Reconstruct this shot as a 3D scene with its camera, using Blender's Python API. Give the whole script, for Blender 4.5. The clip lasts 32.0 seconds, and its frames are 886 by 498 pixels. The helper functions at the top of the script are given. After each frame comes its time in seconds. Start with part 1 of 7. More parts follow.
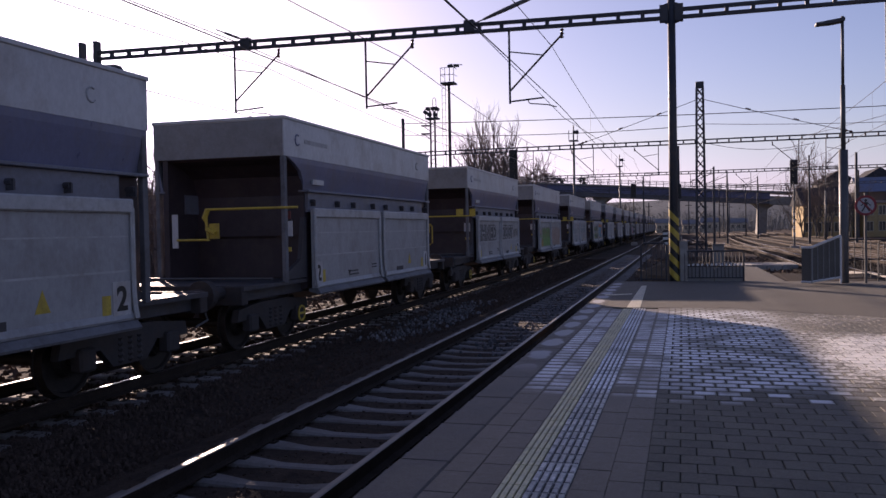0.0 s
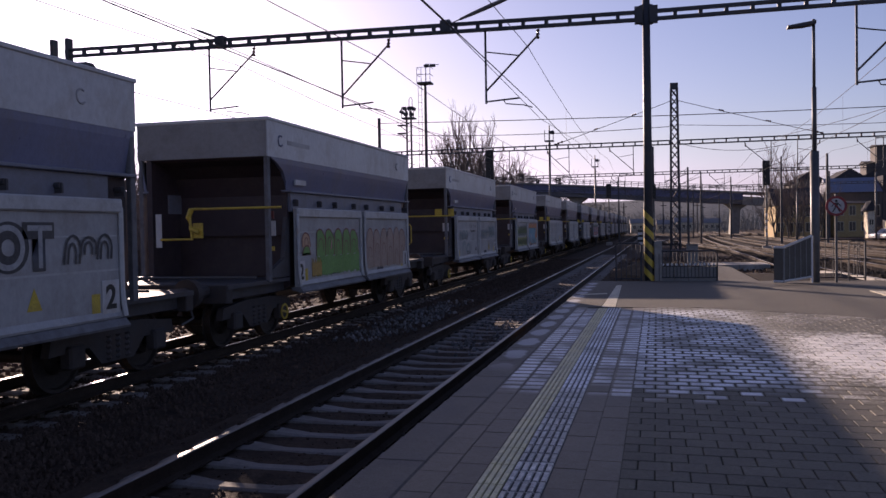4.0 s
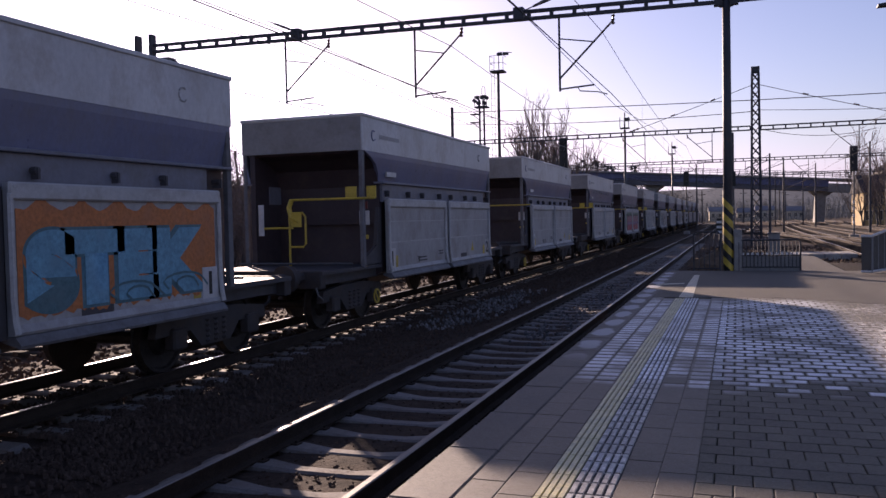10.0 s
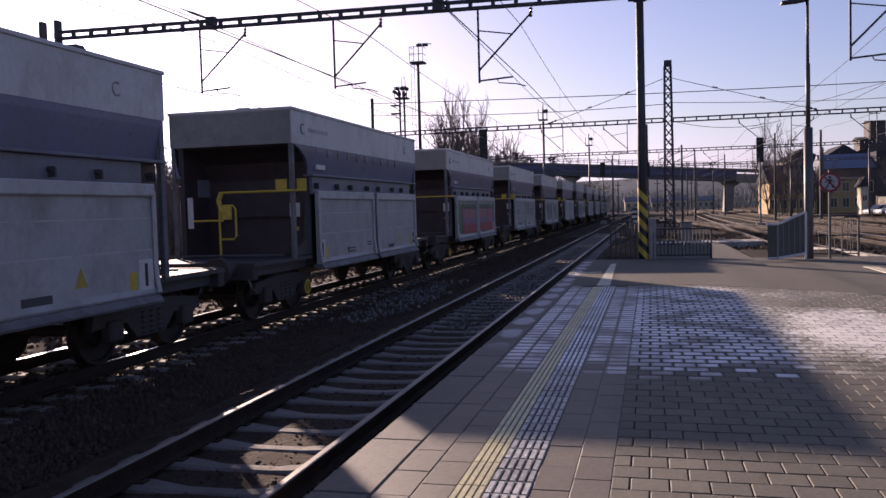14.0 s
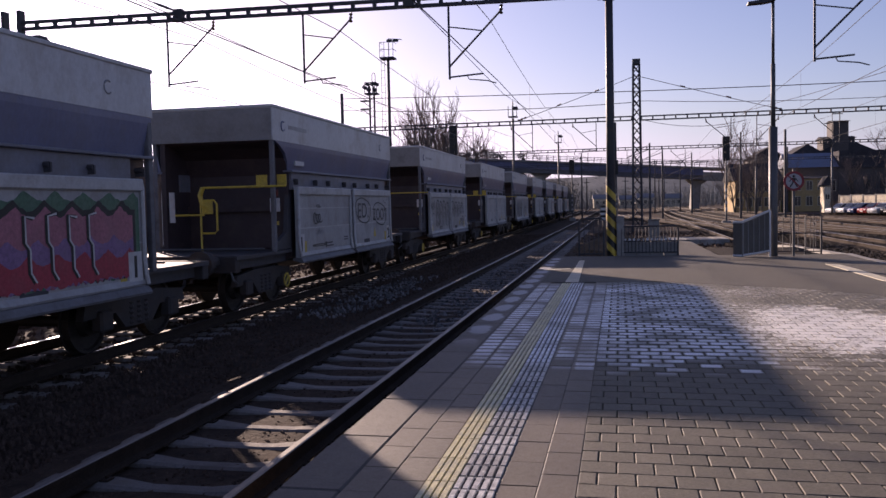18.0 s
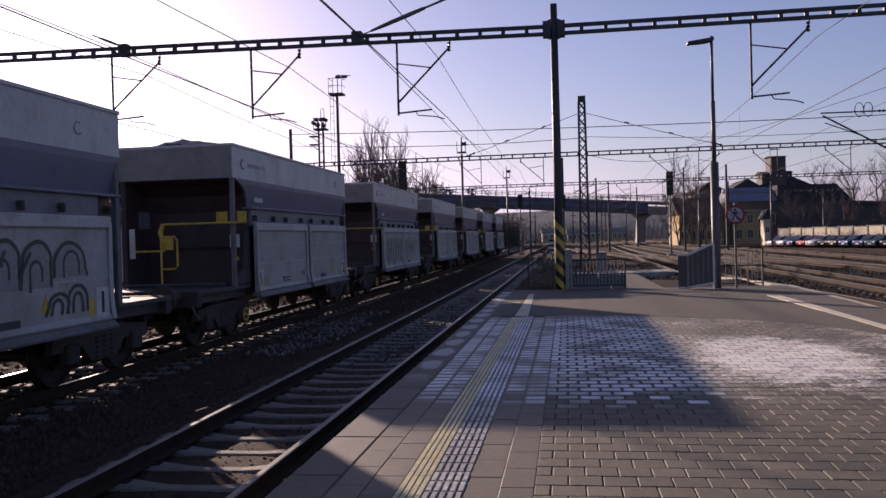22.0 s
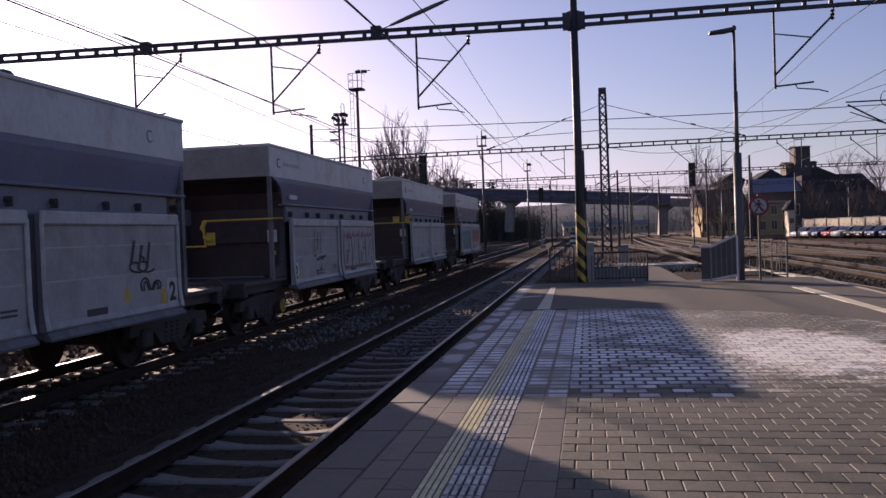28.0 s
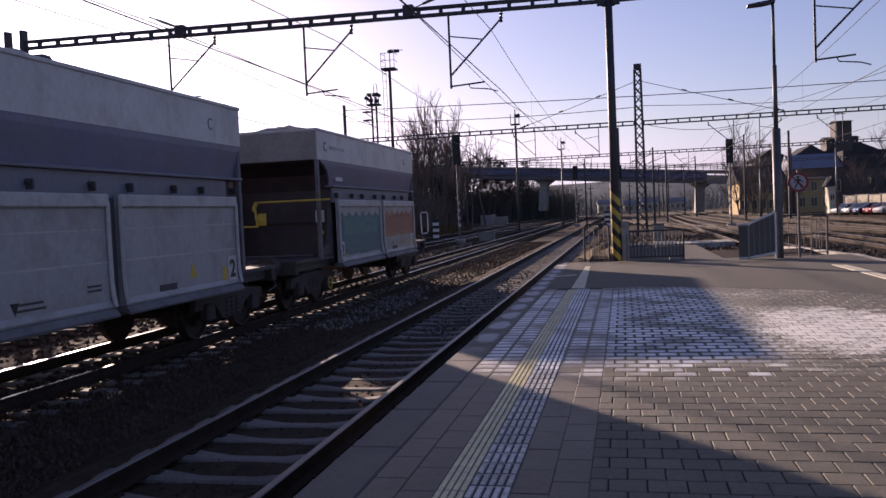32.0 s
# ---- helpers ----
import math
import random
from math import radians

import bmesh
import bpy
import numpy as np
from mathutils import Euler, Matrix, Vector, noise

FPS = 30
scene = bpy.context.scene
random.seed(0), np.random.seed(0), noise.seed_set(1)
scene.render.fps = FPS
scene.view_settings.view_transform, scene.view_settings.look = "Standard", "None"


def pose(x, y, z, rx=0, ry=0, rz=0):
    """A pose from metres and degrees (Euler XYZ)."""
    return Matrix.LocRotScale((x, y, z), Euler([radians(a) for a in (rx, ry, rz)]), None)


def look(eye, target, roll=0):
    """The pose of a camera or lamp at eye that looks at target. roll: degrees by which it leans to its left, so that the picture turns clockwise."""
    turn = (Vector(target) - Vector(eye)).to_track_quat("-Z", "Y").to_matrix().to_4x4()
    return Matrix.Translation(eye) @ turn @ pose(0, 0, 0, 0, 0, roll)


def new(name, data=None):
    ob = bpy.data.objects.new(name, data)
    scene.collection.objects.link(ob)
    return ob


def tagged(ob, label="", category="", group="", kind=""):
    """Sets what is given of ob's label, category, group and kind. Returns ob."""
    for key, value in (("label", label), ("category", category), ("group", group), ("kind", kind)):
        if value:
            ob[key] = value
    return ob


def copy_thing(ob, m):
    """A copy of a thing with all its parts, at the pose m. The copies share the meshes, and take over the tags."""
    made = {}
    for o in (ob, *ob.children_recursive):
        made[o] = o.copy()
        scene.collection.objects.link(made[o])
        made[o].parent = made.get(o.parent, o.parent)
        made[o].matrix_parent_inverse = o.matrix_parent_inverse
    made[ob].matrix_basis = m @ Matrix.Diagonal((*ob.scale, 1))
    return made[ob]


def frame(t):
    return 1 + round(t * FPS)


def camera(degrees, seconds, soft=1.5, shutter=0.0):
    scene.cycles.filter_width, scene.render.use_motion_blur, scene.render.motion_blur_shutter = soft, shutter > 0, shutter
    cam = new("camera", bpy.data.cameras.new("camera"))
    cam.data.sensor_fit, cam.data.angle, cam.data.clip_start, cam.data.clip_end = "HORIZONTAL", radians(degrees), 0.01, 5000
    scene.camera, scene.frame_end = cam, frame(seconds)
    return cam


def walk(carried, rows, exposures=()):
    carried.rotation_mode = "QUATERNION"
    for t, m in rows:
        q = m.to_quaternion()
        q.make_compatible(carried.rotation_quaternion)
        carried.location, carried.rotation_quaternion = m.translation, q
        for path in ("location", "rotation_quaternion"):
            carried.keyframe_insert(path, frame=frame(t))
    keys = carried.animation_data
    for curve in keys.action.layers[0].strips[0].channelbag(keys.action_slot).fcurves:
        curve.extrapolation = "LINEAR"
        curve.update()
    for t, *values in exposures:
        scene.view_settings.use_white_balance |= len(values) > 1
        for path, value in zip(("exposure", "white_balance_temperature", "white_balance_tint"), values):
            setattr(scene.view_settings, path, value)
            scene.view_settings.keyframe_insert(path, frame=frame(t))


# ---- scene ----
cam = camera(56.0, 32.0, soft=1.5)
EXPOSURES = [(0.0, 0.65, 6850, 45), (5.0, 0.59, 6850, 45), (6.0, 0.39, 6850, 45), (7.0, 0.57, 6850, 45), (8.0, 0.77, 6850, 45), (10.0, 0.85, 6850, 45), (11.0, 0.74, 6850, 45), (13.0, 0.77, 6850, 45), (17.0, 0.82, 6850, 45), (18.0, 0.72, 6850, 45), (19.0, 0.42, 6850, 45), (20.0, 0.63, 6850, 45), (21.0, 0.65, 6850, 45), (22.0, 0.53, 6850, 45), (25.0, 0.55, 6850, 45), (28.0, 0.58, 6850, 45), (29.0, 0.51, 6850, 45), (30.0, 0.49, 6850, 45), (31.0, 0.55, 6850, 45), (32.0, 0.72, 6850, 45)]
PATH = [
    (0.0, pose(0, 0, 2.0, 88.70, 1.07, 15.99)),
    (0.5, pose(0, 0, 2.0, 88.81, 1.15, 15.64)),
    (1.0, pose(0, 0, 2.0, 88.90, 0.81, 14.95)),
    (1.5, pose(0, 0, 2.0, 89.03, 0.48, 14.62)),
    (2.0, pose(0, 0, 2.0, 88.74, 0.51, 14.49)),
    (2.5, pose(0, 0, 2.0, 88.82, 0.56, 14.35)),
    (4.5, pose(0, 0, 2.0, 88.37, 1.11, 14.38)),
    (5.0, pose(0, 0, 2.0, 87.81, 1.06, 14.46)),
    (5.5, pose(0, 0, 2.0, 88.04, 1.13, 14.93)),
    (6.0, pose(0, 0, 2.0, 88.70, 1.24, 14.82)),
    (6.5, pose(0, 0, 2.0, 88.63, 1.35, 14.67)),
    (7.0, pose(0, 0, 2.0, 88.16, 1.38, 14.70)),
    (7.5, pose(0, 0, 2.0, 87.55, 1.31, 16.47)),
    (8.0, pose(0, 0, 2.0, 86.34, 1.28, 18.41)),
    (8.5, pose(0, 0, 2.0, 86.89, 1.53, 19.50)),
    (9.0, pose(0, 0, 2.0, 87.42, 1.56, 19.61)),
    (9.5, pose(0, 0, 2.0, 87.87, 1.29, 19.57)),
    (10.0, pose(0, 0, 2.0, 88.01, 1.19, 19.37)),
    (10.5, pose(0, 0, 2.0, 87.97, 1.33, 18.83)),
    (11.0, pose(0, 0, 2.0, 87.40, 1.35, 17.89)),
    (11.5, pose(0, 0, 2.0, 87.56, 1.36, 17.03)),
    (12.0, pose(0, 0, 2.0, 87.23, 1.34, 15.93)),
    (12.5, pose(0, 0, 2.0, 87.12, 1.44, 15.52)),
    (13.0, pose(0, 0, 2.0, 87.09, 1.51, 14.97)),
    (13.5, pose(0, 0, 2.0, 87.19, 1.56, 14.41)),
    (14.0, pose(0, 0, 2.0, 87.29, 1.59, 13.97)),
    (14.5, pose(0, 0, 2.0, 87.26, 1.50, 13.74)),
    (16.5, pose(0, 0, 2.0, 85.93, 1.27, 12.48)),
    (17.0, pose(0, 0, 2.0, 86.36, 0.94, 12.32)),
    (17.5, pose(0, 0, 2.0, 86.83, 1.17, 12.77)),
    (18.0, pose(0, 0, 2.0, 86.98, 1.25, 11.89)),
    (18.5, pose(0, 0, 2.0, 88.64, 1.24, 11.53)),
    (19.0, pose(0, 0, 2.0, 89.09, 1.29, 11.22)),
    (19.5, pose(0, 0, 2.0, 88.92, 1.34, 10.38)),
    (20.0, pose(0, 0, 2.0, 88.78, 1.39, 9.25)),
    (20.5, pose(0, 0, 2.0, 88.98, 1.36, 8.82)),
    (21.0, pose(0, 0, 2.0, 89.20, 1.43, 8.66)),
    (21.5, pose(0, 0, 2.0, 89.25, 1.53, 8.64)),
    (22.0, pose(0, 0, 2.0, 89.29, 1.60, 8.44)),
    (22.5, pose(0, 0, 2.0, 89.14, 1.70, 8.41)),
    (23.0, pose(0, 0, 2.0, 88.39, 1.72, 8.48)),
    (23.5, pose(0, 0, 2.0, 87.84, 1.78, 9.32)),
    (24.0, pose(0, 0, 2.0, 88.23, 1.82, 9.57)),
    (24.5, pose(0, 0, 2.0, 88.77, 2.00, 9.57)),
    (25.0, pose(0, 0, 2.0, 89.18, 2.02, 9.41)),
    (25.5, pose(0, 0, 2.0, 89.41, 2.03, 9.23)),
    (27.5, pose(0, 0, 2.0, 88.82, 2.03, 9.71)),
    (28.0, pose(0, 0, 2.0, 88.92, 2.08, 9.88)),
    (28.5, pose(0, 0, 2.0, 88.62, 2.12, 11.22)),
    (29.0, pose(0, 0, 2.0, 88.54, 2.22, 11.63)),
    (29.5, pose(0, 0, 2.0, 88.58, 2.27, 12.07)),
    (30.0, pose(0, 0, 2.0, 88.46, 2.33, 12.71)),
    (30.5, pose(0, 0, 2.0, 88.34, 2.35, 12.62)),
    (31.0, pose(0, 0, 2.0, 88.33, 2.47, 12.32)),
    (31.5, pose(0, 0, 2.0, 87.95, 2.55, 12.17)),
    (32.0, pose(0, 0, 2.0, 87.61, 2.53, 12.19)),
]
walk(cam, PATH, EXPOSURES)

# ---------------------------------------------------------------- sky and sun
SUN_AZ, SUN_EL = radians(-38.6), radians(15.2)
SUN_DIR = Vector((math.sin(SUN_AZ) * math.cos(SUN_EL), math.cos(SUN_AZ) * math.cos(SUN_EL), math.sin(SUN_EL)))
world = bpy.data.worlds.new("sky")
scene.world = world
world.use_nodes = True
wn = world.node_tree
wn.nodes.clear()
sky = wn.nodes.new("ShaderNodeTexSky")
sky.sky_type = "NISHITA"
sky.sun_disc = False
sky.sun_elevation = SUN_EL
sky.sun_rotation = SUN_AZ
sky.altitude = 250
sky.air_density, sky.dust_density, sky.ozone_density = 1.0, 1.1, 3.2
bg = wn.nodes.new("ShaderNodeBackground")
bg.inputs["Strength"].default_value = 0.0755
wo = wn.nodes.new("ShaderNodeOutputWorld")
# winter haze: the low sky stays pale blue-grey instead of turning orange
sky_rgb, haze_rgb = wn.nodes.new("ShaderNodeSeparateColor"), wn.nodes.new("ShaderNodeCombineColor")
wn.links.new(sky.outputs[0], sky_rgb.inputs[0])
for channel, op, share in ((0, "MINIMUM", 0.925), (2, "MAXIMUM", 1.05)):
    part_of, pick = wn.nodes.new("ShaderNodeMath"), wn.nodes.new("ShaderNodeMath")
    part_of.operation, pick.operation = "MULTIPLY", op
    part_of.inputs[1].default_value = share
    wn.links.new(sky_rgb.outputs[1], part_of.inputs[0])
    wn.links.new(sky_rgb.outputs[channel], pick.inputs[0])
    wn.links.new(part_of.outputs[0], pick.inputs[1])
    wn.links.new(pick.outputs[0], haze_rgb.inputs[channel])
wn.links.new(sky_rgb.outputs[1], haze_rgb.inputs[1])
wn.links.new(haze_rgb.outputs[0], bg.inputs[0])
wn.links.new(bg.outputs[0], wo.inputs[0])
sun_data = bpy.data.lights.new("sun", "SUN")
sun_data.energy, sun_data.angle, sun_data.color = 5.0, radians(0.6), (0.96, 0.91, 0.67)
sun = new("sun", sun_data)
sun.matrix_world = look(SUN_DIR * 100, (0, 0, 0))


# ---------------------------------------------------------------- materials
def mat(name, c1, c2, rough=0.7, metal=0.0, s1=1.2, s2=26.0, bump=0.15, bs=70.0, rand=0.0, own=False,
        dirt=None, dirt_amount=0.4, dirt_scale=2.5, rough_var=0.15, spec=0.5, island=False, stretch=(1, 1, 1), fine_amount=0.55):
    """Paint, stone or metal with broad patches, fine grain, stains and relief; own: the pattern goes with the thing."""
    m = bpy.data.materials.new(name)
    m.use_nodes = True
    nt = m.node_tree
    N, K = nt.nodes, nt.links
    b = N["Principled BSDF"]
    b.inputs["Metallic"].default_value = metal
    b.inputs["Specular IOR Level"].default_value = spec
    if own:
        tc = N.new("ShaderNodeTexCoord").outputs["Object"]
        oi = N.new("ShaderNodeObjectInfo")
        add = N.new("ShaderNodeVectorMath")
        sc = N.new("ShaderNodeMath")
        sc.operation = "MULTIPLY"
        sc.inputs[1].default_value = 37.0
        K.new(oi.outputs["Random"], sc.inputs[0])
        K.new(tc, add.inputs[0])
        K.new(sc.outputs[0], add.inputs[1])
        co = add.outputs[0]
    else:
        co = N.new("ShaderNodeNewGeometry").outputs["Position"]
    mp = N.new("ShaderNodeMapping")
    mp.inputs["Scale"].default_value = stretch
    K.new(co, mp.inputs[0])
    co = mp.outputs[0]

    def noise_node(scale, detail=5.0, r=0.6):
        n = N.new("ShaderNodeTexNoise")
        n.inputs["Scale"].default_value, n.inputs["Detail"].default_value, n.inputs["Roughness"].default_value = scale, detail, r
        K.new(co, n.inputs["Vector"])
        return n.outputs["Fac"]

    def mixc(fac, a, c):
        x = N.new("ShaderNodeMix")
        x.data_type = "RGBA"
        for sock, v in ((x.inputs[0], fac), (x.inputs[6], a), (x.inputs[7], c)):
            if isinstance(v, tuple):
                sock.default_value = (*v, 1)
            elif isinstance(v, float):
                sock.default_value = v
            else:
                K.new(v, sock)
        return x.outputs[2]

    def ramp(v, lo, hi):
        r = N.new("ShaderNodeMapRange")
        r.inputs["From Min"].default_value, r.inputs["From Max"].default_value = lo, hi
        K.new(v, r.inputs["Value"])
        return r.outputs[0]

    broad, fine = noise_node(s1), noise_node(s2, 3.0, 0.7)
    col = mixc(ramp(broad, 0.3, 0.7), c1, c2)
    grey = N.new("ShaderNodeMix")
    grey.data_type, grey.blend_type = "RGBA", "MULTIPLY"
    grey.inputs[0].default_value = fine_amount
    K.new(col, grey.inputs[6])
    K.new(ramp(fine, 0.15, 0.65), grey.inputs[7])
    col = grey.outputs[2]
    if dirt:
        col = mixc(ramp(noise_node(dirt_scale, 8.0, 0.72), 0.62 - dirt_amount * 0.35, 0.78), col, dirt)
    if rand or island:
        src = N.new("ShaderNodeNewGeometry").outputs["Random Per Island"] if island else N.new("ShaderNodeObjectInfo").outputs["Random"]
        hsv = N.new("ShaderNodeHueSaturation")
        vr = N.new("ShaderNodeMapRange")
        vr.inputs["To Min"].default_value, vr.inputs["To Max"].default_value = 1 - rand, 1 + rand
        K.new(src, vr.inputs["Value"])
        K.new(vr.outputs[0], hsv.inputs["Value"])
        K.new(col, hsv.inputs["Color"])
        col = hsv.outputs[0]
    K.new(col, b.inputs["Base Color"])
    rr = N.new("ShaderNodeMapRange")
    rr.inputs["To Min"].default_value, rr.inputs["To Max"].default_value = max(0.03, rough - rough_var), min(1, rough + rough_var)
    K.new(noise_node(s2 * 0.4), rr.inputs["Value"])
    K.new(rr.outputs[0], b.inputs["Roughness"])
    if bump:
        bn = N.new("ShaderNodeBump")
        bn.inputs["Strength"].default_value, bn.inputs["Distance"].default_value = bump, 0.02
        K.new(noise_node(bs, 4.0, 0.65), bn.inputs["Height"])
        K.new(bn.outputs[0], b.inputs["Normal"])
    return m


def frost_ovals(m):
    """One pale oval of frost on each coping slab past 8.5 m, where the slab lies coldest."""
    nt = m.node_tree
    N, K = nt.nodes, nt.links
    b = N["Principled BSDF"]
    base = b.inputs["Base Color"].links[0].from_socket
    tc = N.new("ShaderNodeTexCoord")
    ns = N.new("ShaderNodeTexNoise")
    ns.inputs["Scale"].default_value = 5.0
    mp = N.new("ShaderNodeMapping")
    mp.inputs["Scale"].default_value = (8.5, 3.0, 0)
    K.new(tc.outputs["Object"], mp.inputs[0])
    ln = N.new("ShaderNodeVectorMath")
    ln.operation = "LENGTH"
    K.new(mp.outputs[0], ln.inputs[0])
    geo = N.new("ShaderNodeNewGeometry")
    K.new(geo.outputs["Position"], ns.inputs["Vector"])
    ad = N.new("ShaderNodeMath")
    K.new(ln.outputs["Value"], ad.inputs[0])
    K.new(ns.outputs["Fac"], ad.inputs[1])
    oval = N.new("ShaderNodeMapRange")
    oval.inputs["From Min"].default_value, oval.inputs["From Max"].default_value = 1.65, 1.35
    K.new(ad.outputs[0], oval.inputs["Value"])
    sep = N.new("ShaderNodeSeparateXYZ")
    K.new(geo.outputs["Position"], sep.inputs[0])
    far = N.new("ShaderNodeMapRange")
    far.inputs["From Min"].default_value, far.inputs["From Max"].default_value = 8.3, 9.6
    K.new(sep.outputs[1], far.inputs["Value"])
    mu = N.new("ShaderNodeMath")
    mu.operation = "MULTIPLY"
    K.new(oval.outputs[0], mu.inputs[0])
    K.new(far.outputs[0], mu.inputs[1])
    m2 = N.new("ShaderNodeMath")
    m2.operation, m2.inputs[1].default_value = "MULTIPLY", 0.45
    K.new(mu.outputs[0], m2.inputs[0])
    x = N.new("ShaderNodeMix")
    x.data_type = "RGBA"
    x.inputs[7].default_value = (0.7, 0.72, 0.76, 1)
    K.new(m2.outputs[0], x.inputs[0])
    K.new(base, x.inputs[6])
    K.new(x.outputs[2], b.inputs["Base Color"])


def frosted(m, amount=1.0, island=False, grid=None):
    """Lays hoarfrost over a paving material: thick from 7.5 to 15 m along the platform, thin and patchy past x = 1.3."""
    nt = m.node_tree
    N, K = nt.nodes, nt.links
    b = N["Principled BSDF"]
    base = b.inputs["Base Color"].links[0].from_socket
    ro = b.inputs["Roughness"].links[0].from_socket
    geo = N.new("ShaderNodeNewGeometry")
    sep = N.new("ShaderNodeSeparateXYZ")
    K.new(geo.outputs["Position"], sep.inputs[0])

    def mth(op, a, c=None):
        n = N.new("ShaderNodeMath")
        n.operation = op
        for s, v in zip(n.inputs, (a, c)):
            if isinstance(v, (int, float)):
                s.default_value = v
            elif v is not None:
                K.new(v, s)
        return n.outputs[0]

    def ramp(v, lo, hi, a=0.0, c=1.0):
        r = N.new("ShaderNodeMapRange")
        r.interpolation_type = "SMOOTHSTEP"
        for nm, val in (("From Min", lo), ("From Max", hi), ("To Min", a), ("To Max", c)):
            r.inputs[nm].default_value = val
        K.new(v, r.inputs["Value"])
        return r.outputs[0]

    def noise_node(scale, detail):
        n = N.new("ShaderNodeTexNoise")
        n.inputs["Scale"].default_value, n.inputs["Detail"].default_value = scale, detail
        K.new(geo.outputs["Position"], n.inputs["Vector"])
        return n.outputs["Fac"]

    X, Y = sep.outputs[0], sep.outputs[1]
    src = geo.outputs["Random Per Island"] if island else N.new("ShaderNodeObjectInfo").outputs["Random"]
    edge = mth("ADD", Y, mth("MULTIPLY", mth("SUBTRACT", src, 0.5), 0.7))
    band = mth("MULTIPLY", ramp(edge, 7.3, 7.75), ramp(Y, 14.0, 15.6, 1.0, 0.0))
    coat = ramp(noise_node(1.7, 5), 0.34, 0.58, 0.22, 1.0)
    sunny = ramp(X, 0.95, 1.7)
    patch = mth("MULTIPLY", ramp(noise_node(0.62, 3), 0.40, 0.62), ramp(noise_node(16.0, 5), 0.38, 0.62))
    ex = mth("POWER", mth("DIVIDE", mth("SUBTRACT", X, 2.35), 0.8), 2.0)
    ey = mth("POWER", mth("DIVIDE", mth("SUBTRACT", Y, 10.0), 1.5), 2.0)
    thin = mth("ADD", mth("MULTIPLY", patch, 0.85), ramp(noise_node(34.0, 4), 0.50, 0.72, 0.0, 0.45))
    keep = N.new("ShaderNodeMix")
    K.new(sunny, keep.inputs[0])
    K.new(coat, keep.inputs[2])
    K.new(thin, keep.inputs[3])
    f = mth("MULTIPLY", mth("MULTIPLY", band, keep.outputs[0]), ramp(noise_node(55.0, 3), 0.25, 0.5, 0.7, 1.0))
    f = mth("MULTIPLY", f, amount)
    if grid:
        # frost keeps off the edges of each piece
        x0, px, y0, py, shift = grid
        v = mth("DIVIDE", mth("SUBTRACT", Y, y0), py)
        row = mth("FLOOR", v)
        odd = mth("MODULO", row, 2.0)
        u = mth("DIVIDE", mth("SUBTRACT", mth("SUBTRACT", X, x0), mth("MULTIPLY", odd, shift)), px)
        fu = mth("ABSOLUTE", mth("SUBTRACT", mth("FRACT", u), 0.5))
        fv = mth("ABSOLUTE", mth("SUBTRACT", mth("FRACT", v), 0.5))
        wob = mth("MULTIPLY", mth("SUBTRACT", noise_node(24.0, 2), 0.5), 0.16)
        f = mth("MULTIPLY", f, mth("MULTIPLY", ramp(mth("ADD", fu, wob), 0.36, 0.46, 1.0, 0.12), ramp(mth("ADD", fv, wob), 0.25, 0.40, 1.0, 0.06)))
    soft = ramp(mth("ADD", mth("ADD", ex, ey), mth("MULTIPLY", noise_node(1.3, 3), 0.9)), 0.1, 3.6, 1.0, 0.0)
    crust = mth("ADD", mth("MULTIPLY", noise_node(26.0, 5), 0.75), mth("MULTIPLY", src, 0.25))
    salt = ramp(mth("ADD", crust, mth("MULTIPLY", soft, 0.54)), 0.70, 0.97, 0.0, 0.98)
    f = mth("MAXIMUM", f, mth("MULTIPLY", salt, ramp(X, 0.9, 1.5)))
    up = N.new("ShaderNodeSeparateXYZ")
    K.new(geo.outputs["True Normal"], up.inputs[0])
    f = mth("MULTIPLY", f, ramp(up.outputs[2], 0.75, 0.95))
    x = N.new("ShaderNodeMix")
    x.data_type = "RGBA"
    # rime colour: bluish white, with the sun's warmth painted in on the sunny side
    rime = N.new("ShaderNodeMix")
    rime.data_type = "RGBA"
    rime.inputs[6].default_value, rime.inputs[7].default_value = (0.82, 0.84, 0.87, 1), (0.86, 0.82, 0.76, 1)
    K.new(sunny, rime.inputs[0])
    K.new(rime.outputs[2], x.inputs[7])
    K.new(f, x.inputs[0])
    K.new(base, x.inputs[6])
    K.new(x.outputs[2], b.inputs["Base Color"])
    y = N.new("ShaderNodeMix")
    K.new(f, y.inputs[0])
    K.new(ro, y.inputs[2])
    y.inputs[3].default_value = 0.55
    K.new(y.outputs[0], b.inputs["Roughness"])
    return m


M = {}
M["ballast"] = mat("ballast", (0.07, 0.0464, 0.0345), (0.105, 0.072, 0.0541), 0.95, spec=0.08, s1=0.6, s2=16, bump=1.0, bs=22, dirt=(0.022, 0.017, 0.015), dirt_amount=0.5)
M["yard"] = mat("sooty yard ballast", (0.034, 0.0263, 0.0221), (0.0612, 0.0476, 0.0391), 0.95, spec=0.08, s1=0.35, s2=9, bump=1.0, bs=14, dirt=(0.03, 0.024, 0.02), dirt_amount=0.6, dirt_scale=0.35)
M["stone"] = mat("ballast stone", (0.0819, 0.053, 0.0405), (0.123, 0.0827, 0.0634), 0.9, spec=0.1, s1=3, s2=30, bump=0.3, bs=60, rand=0.25, island=True)
M["stone_brown"] = mat("rusty ballast grit", (0.0299, 0.0231, 0.0187), (0.0673, 0.0524, 0.0411), 0.9, spec=0.1, s1=3, s2=30, bump=0.3, bs=60, rand=0.5, island=True)
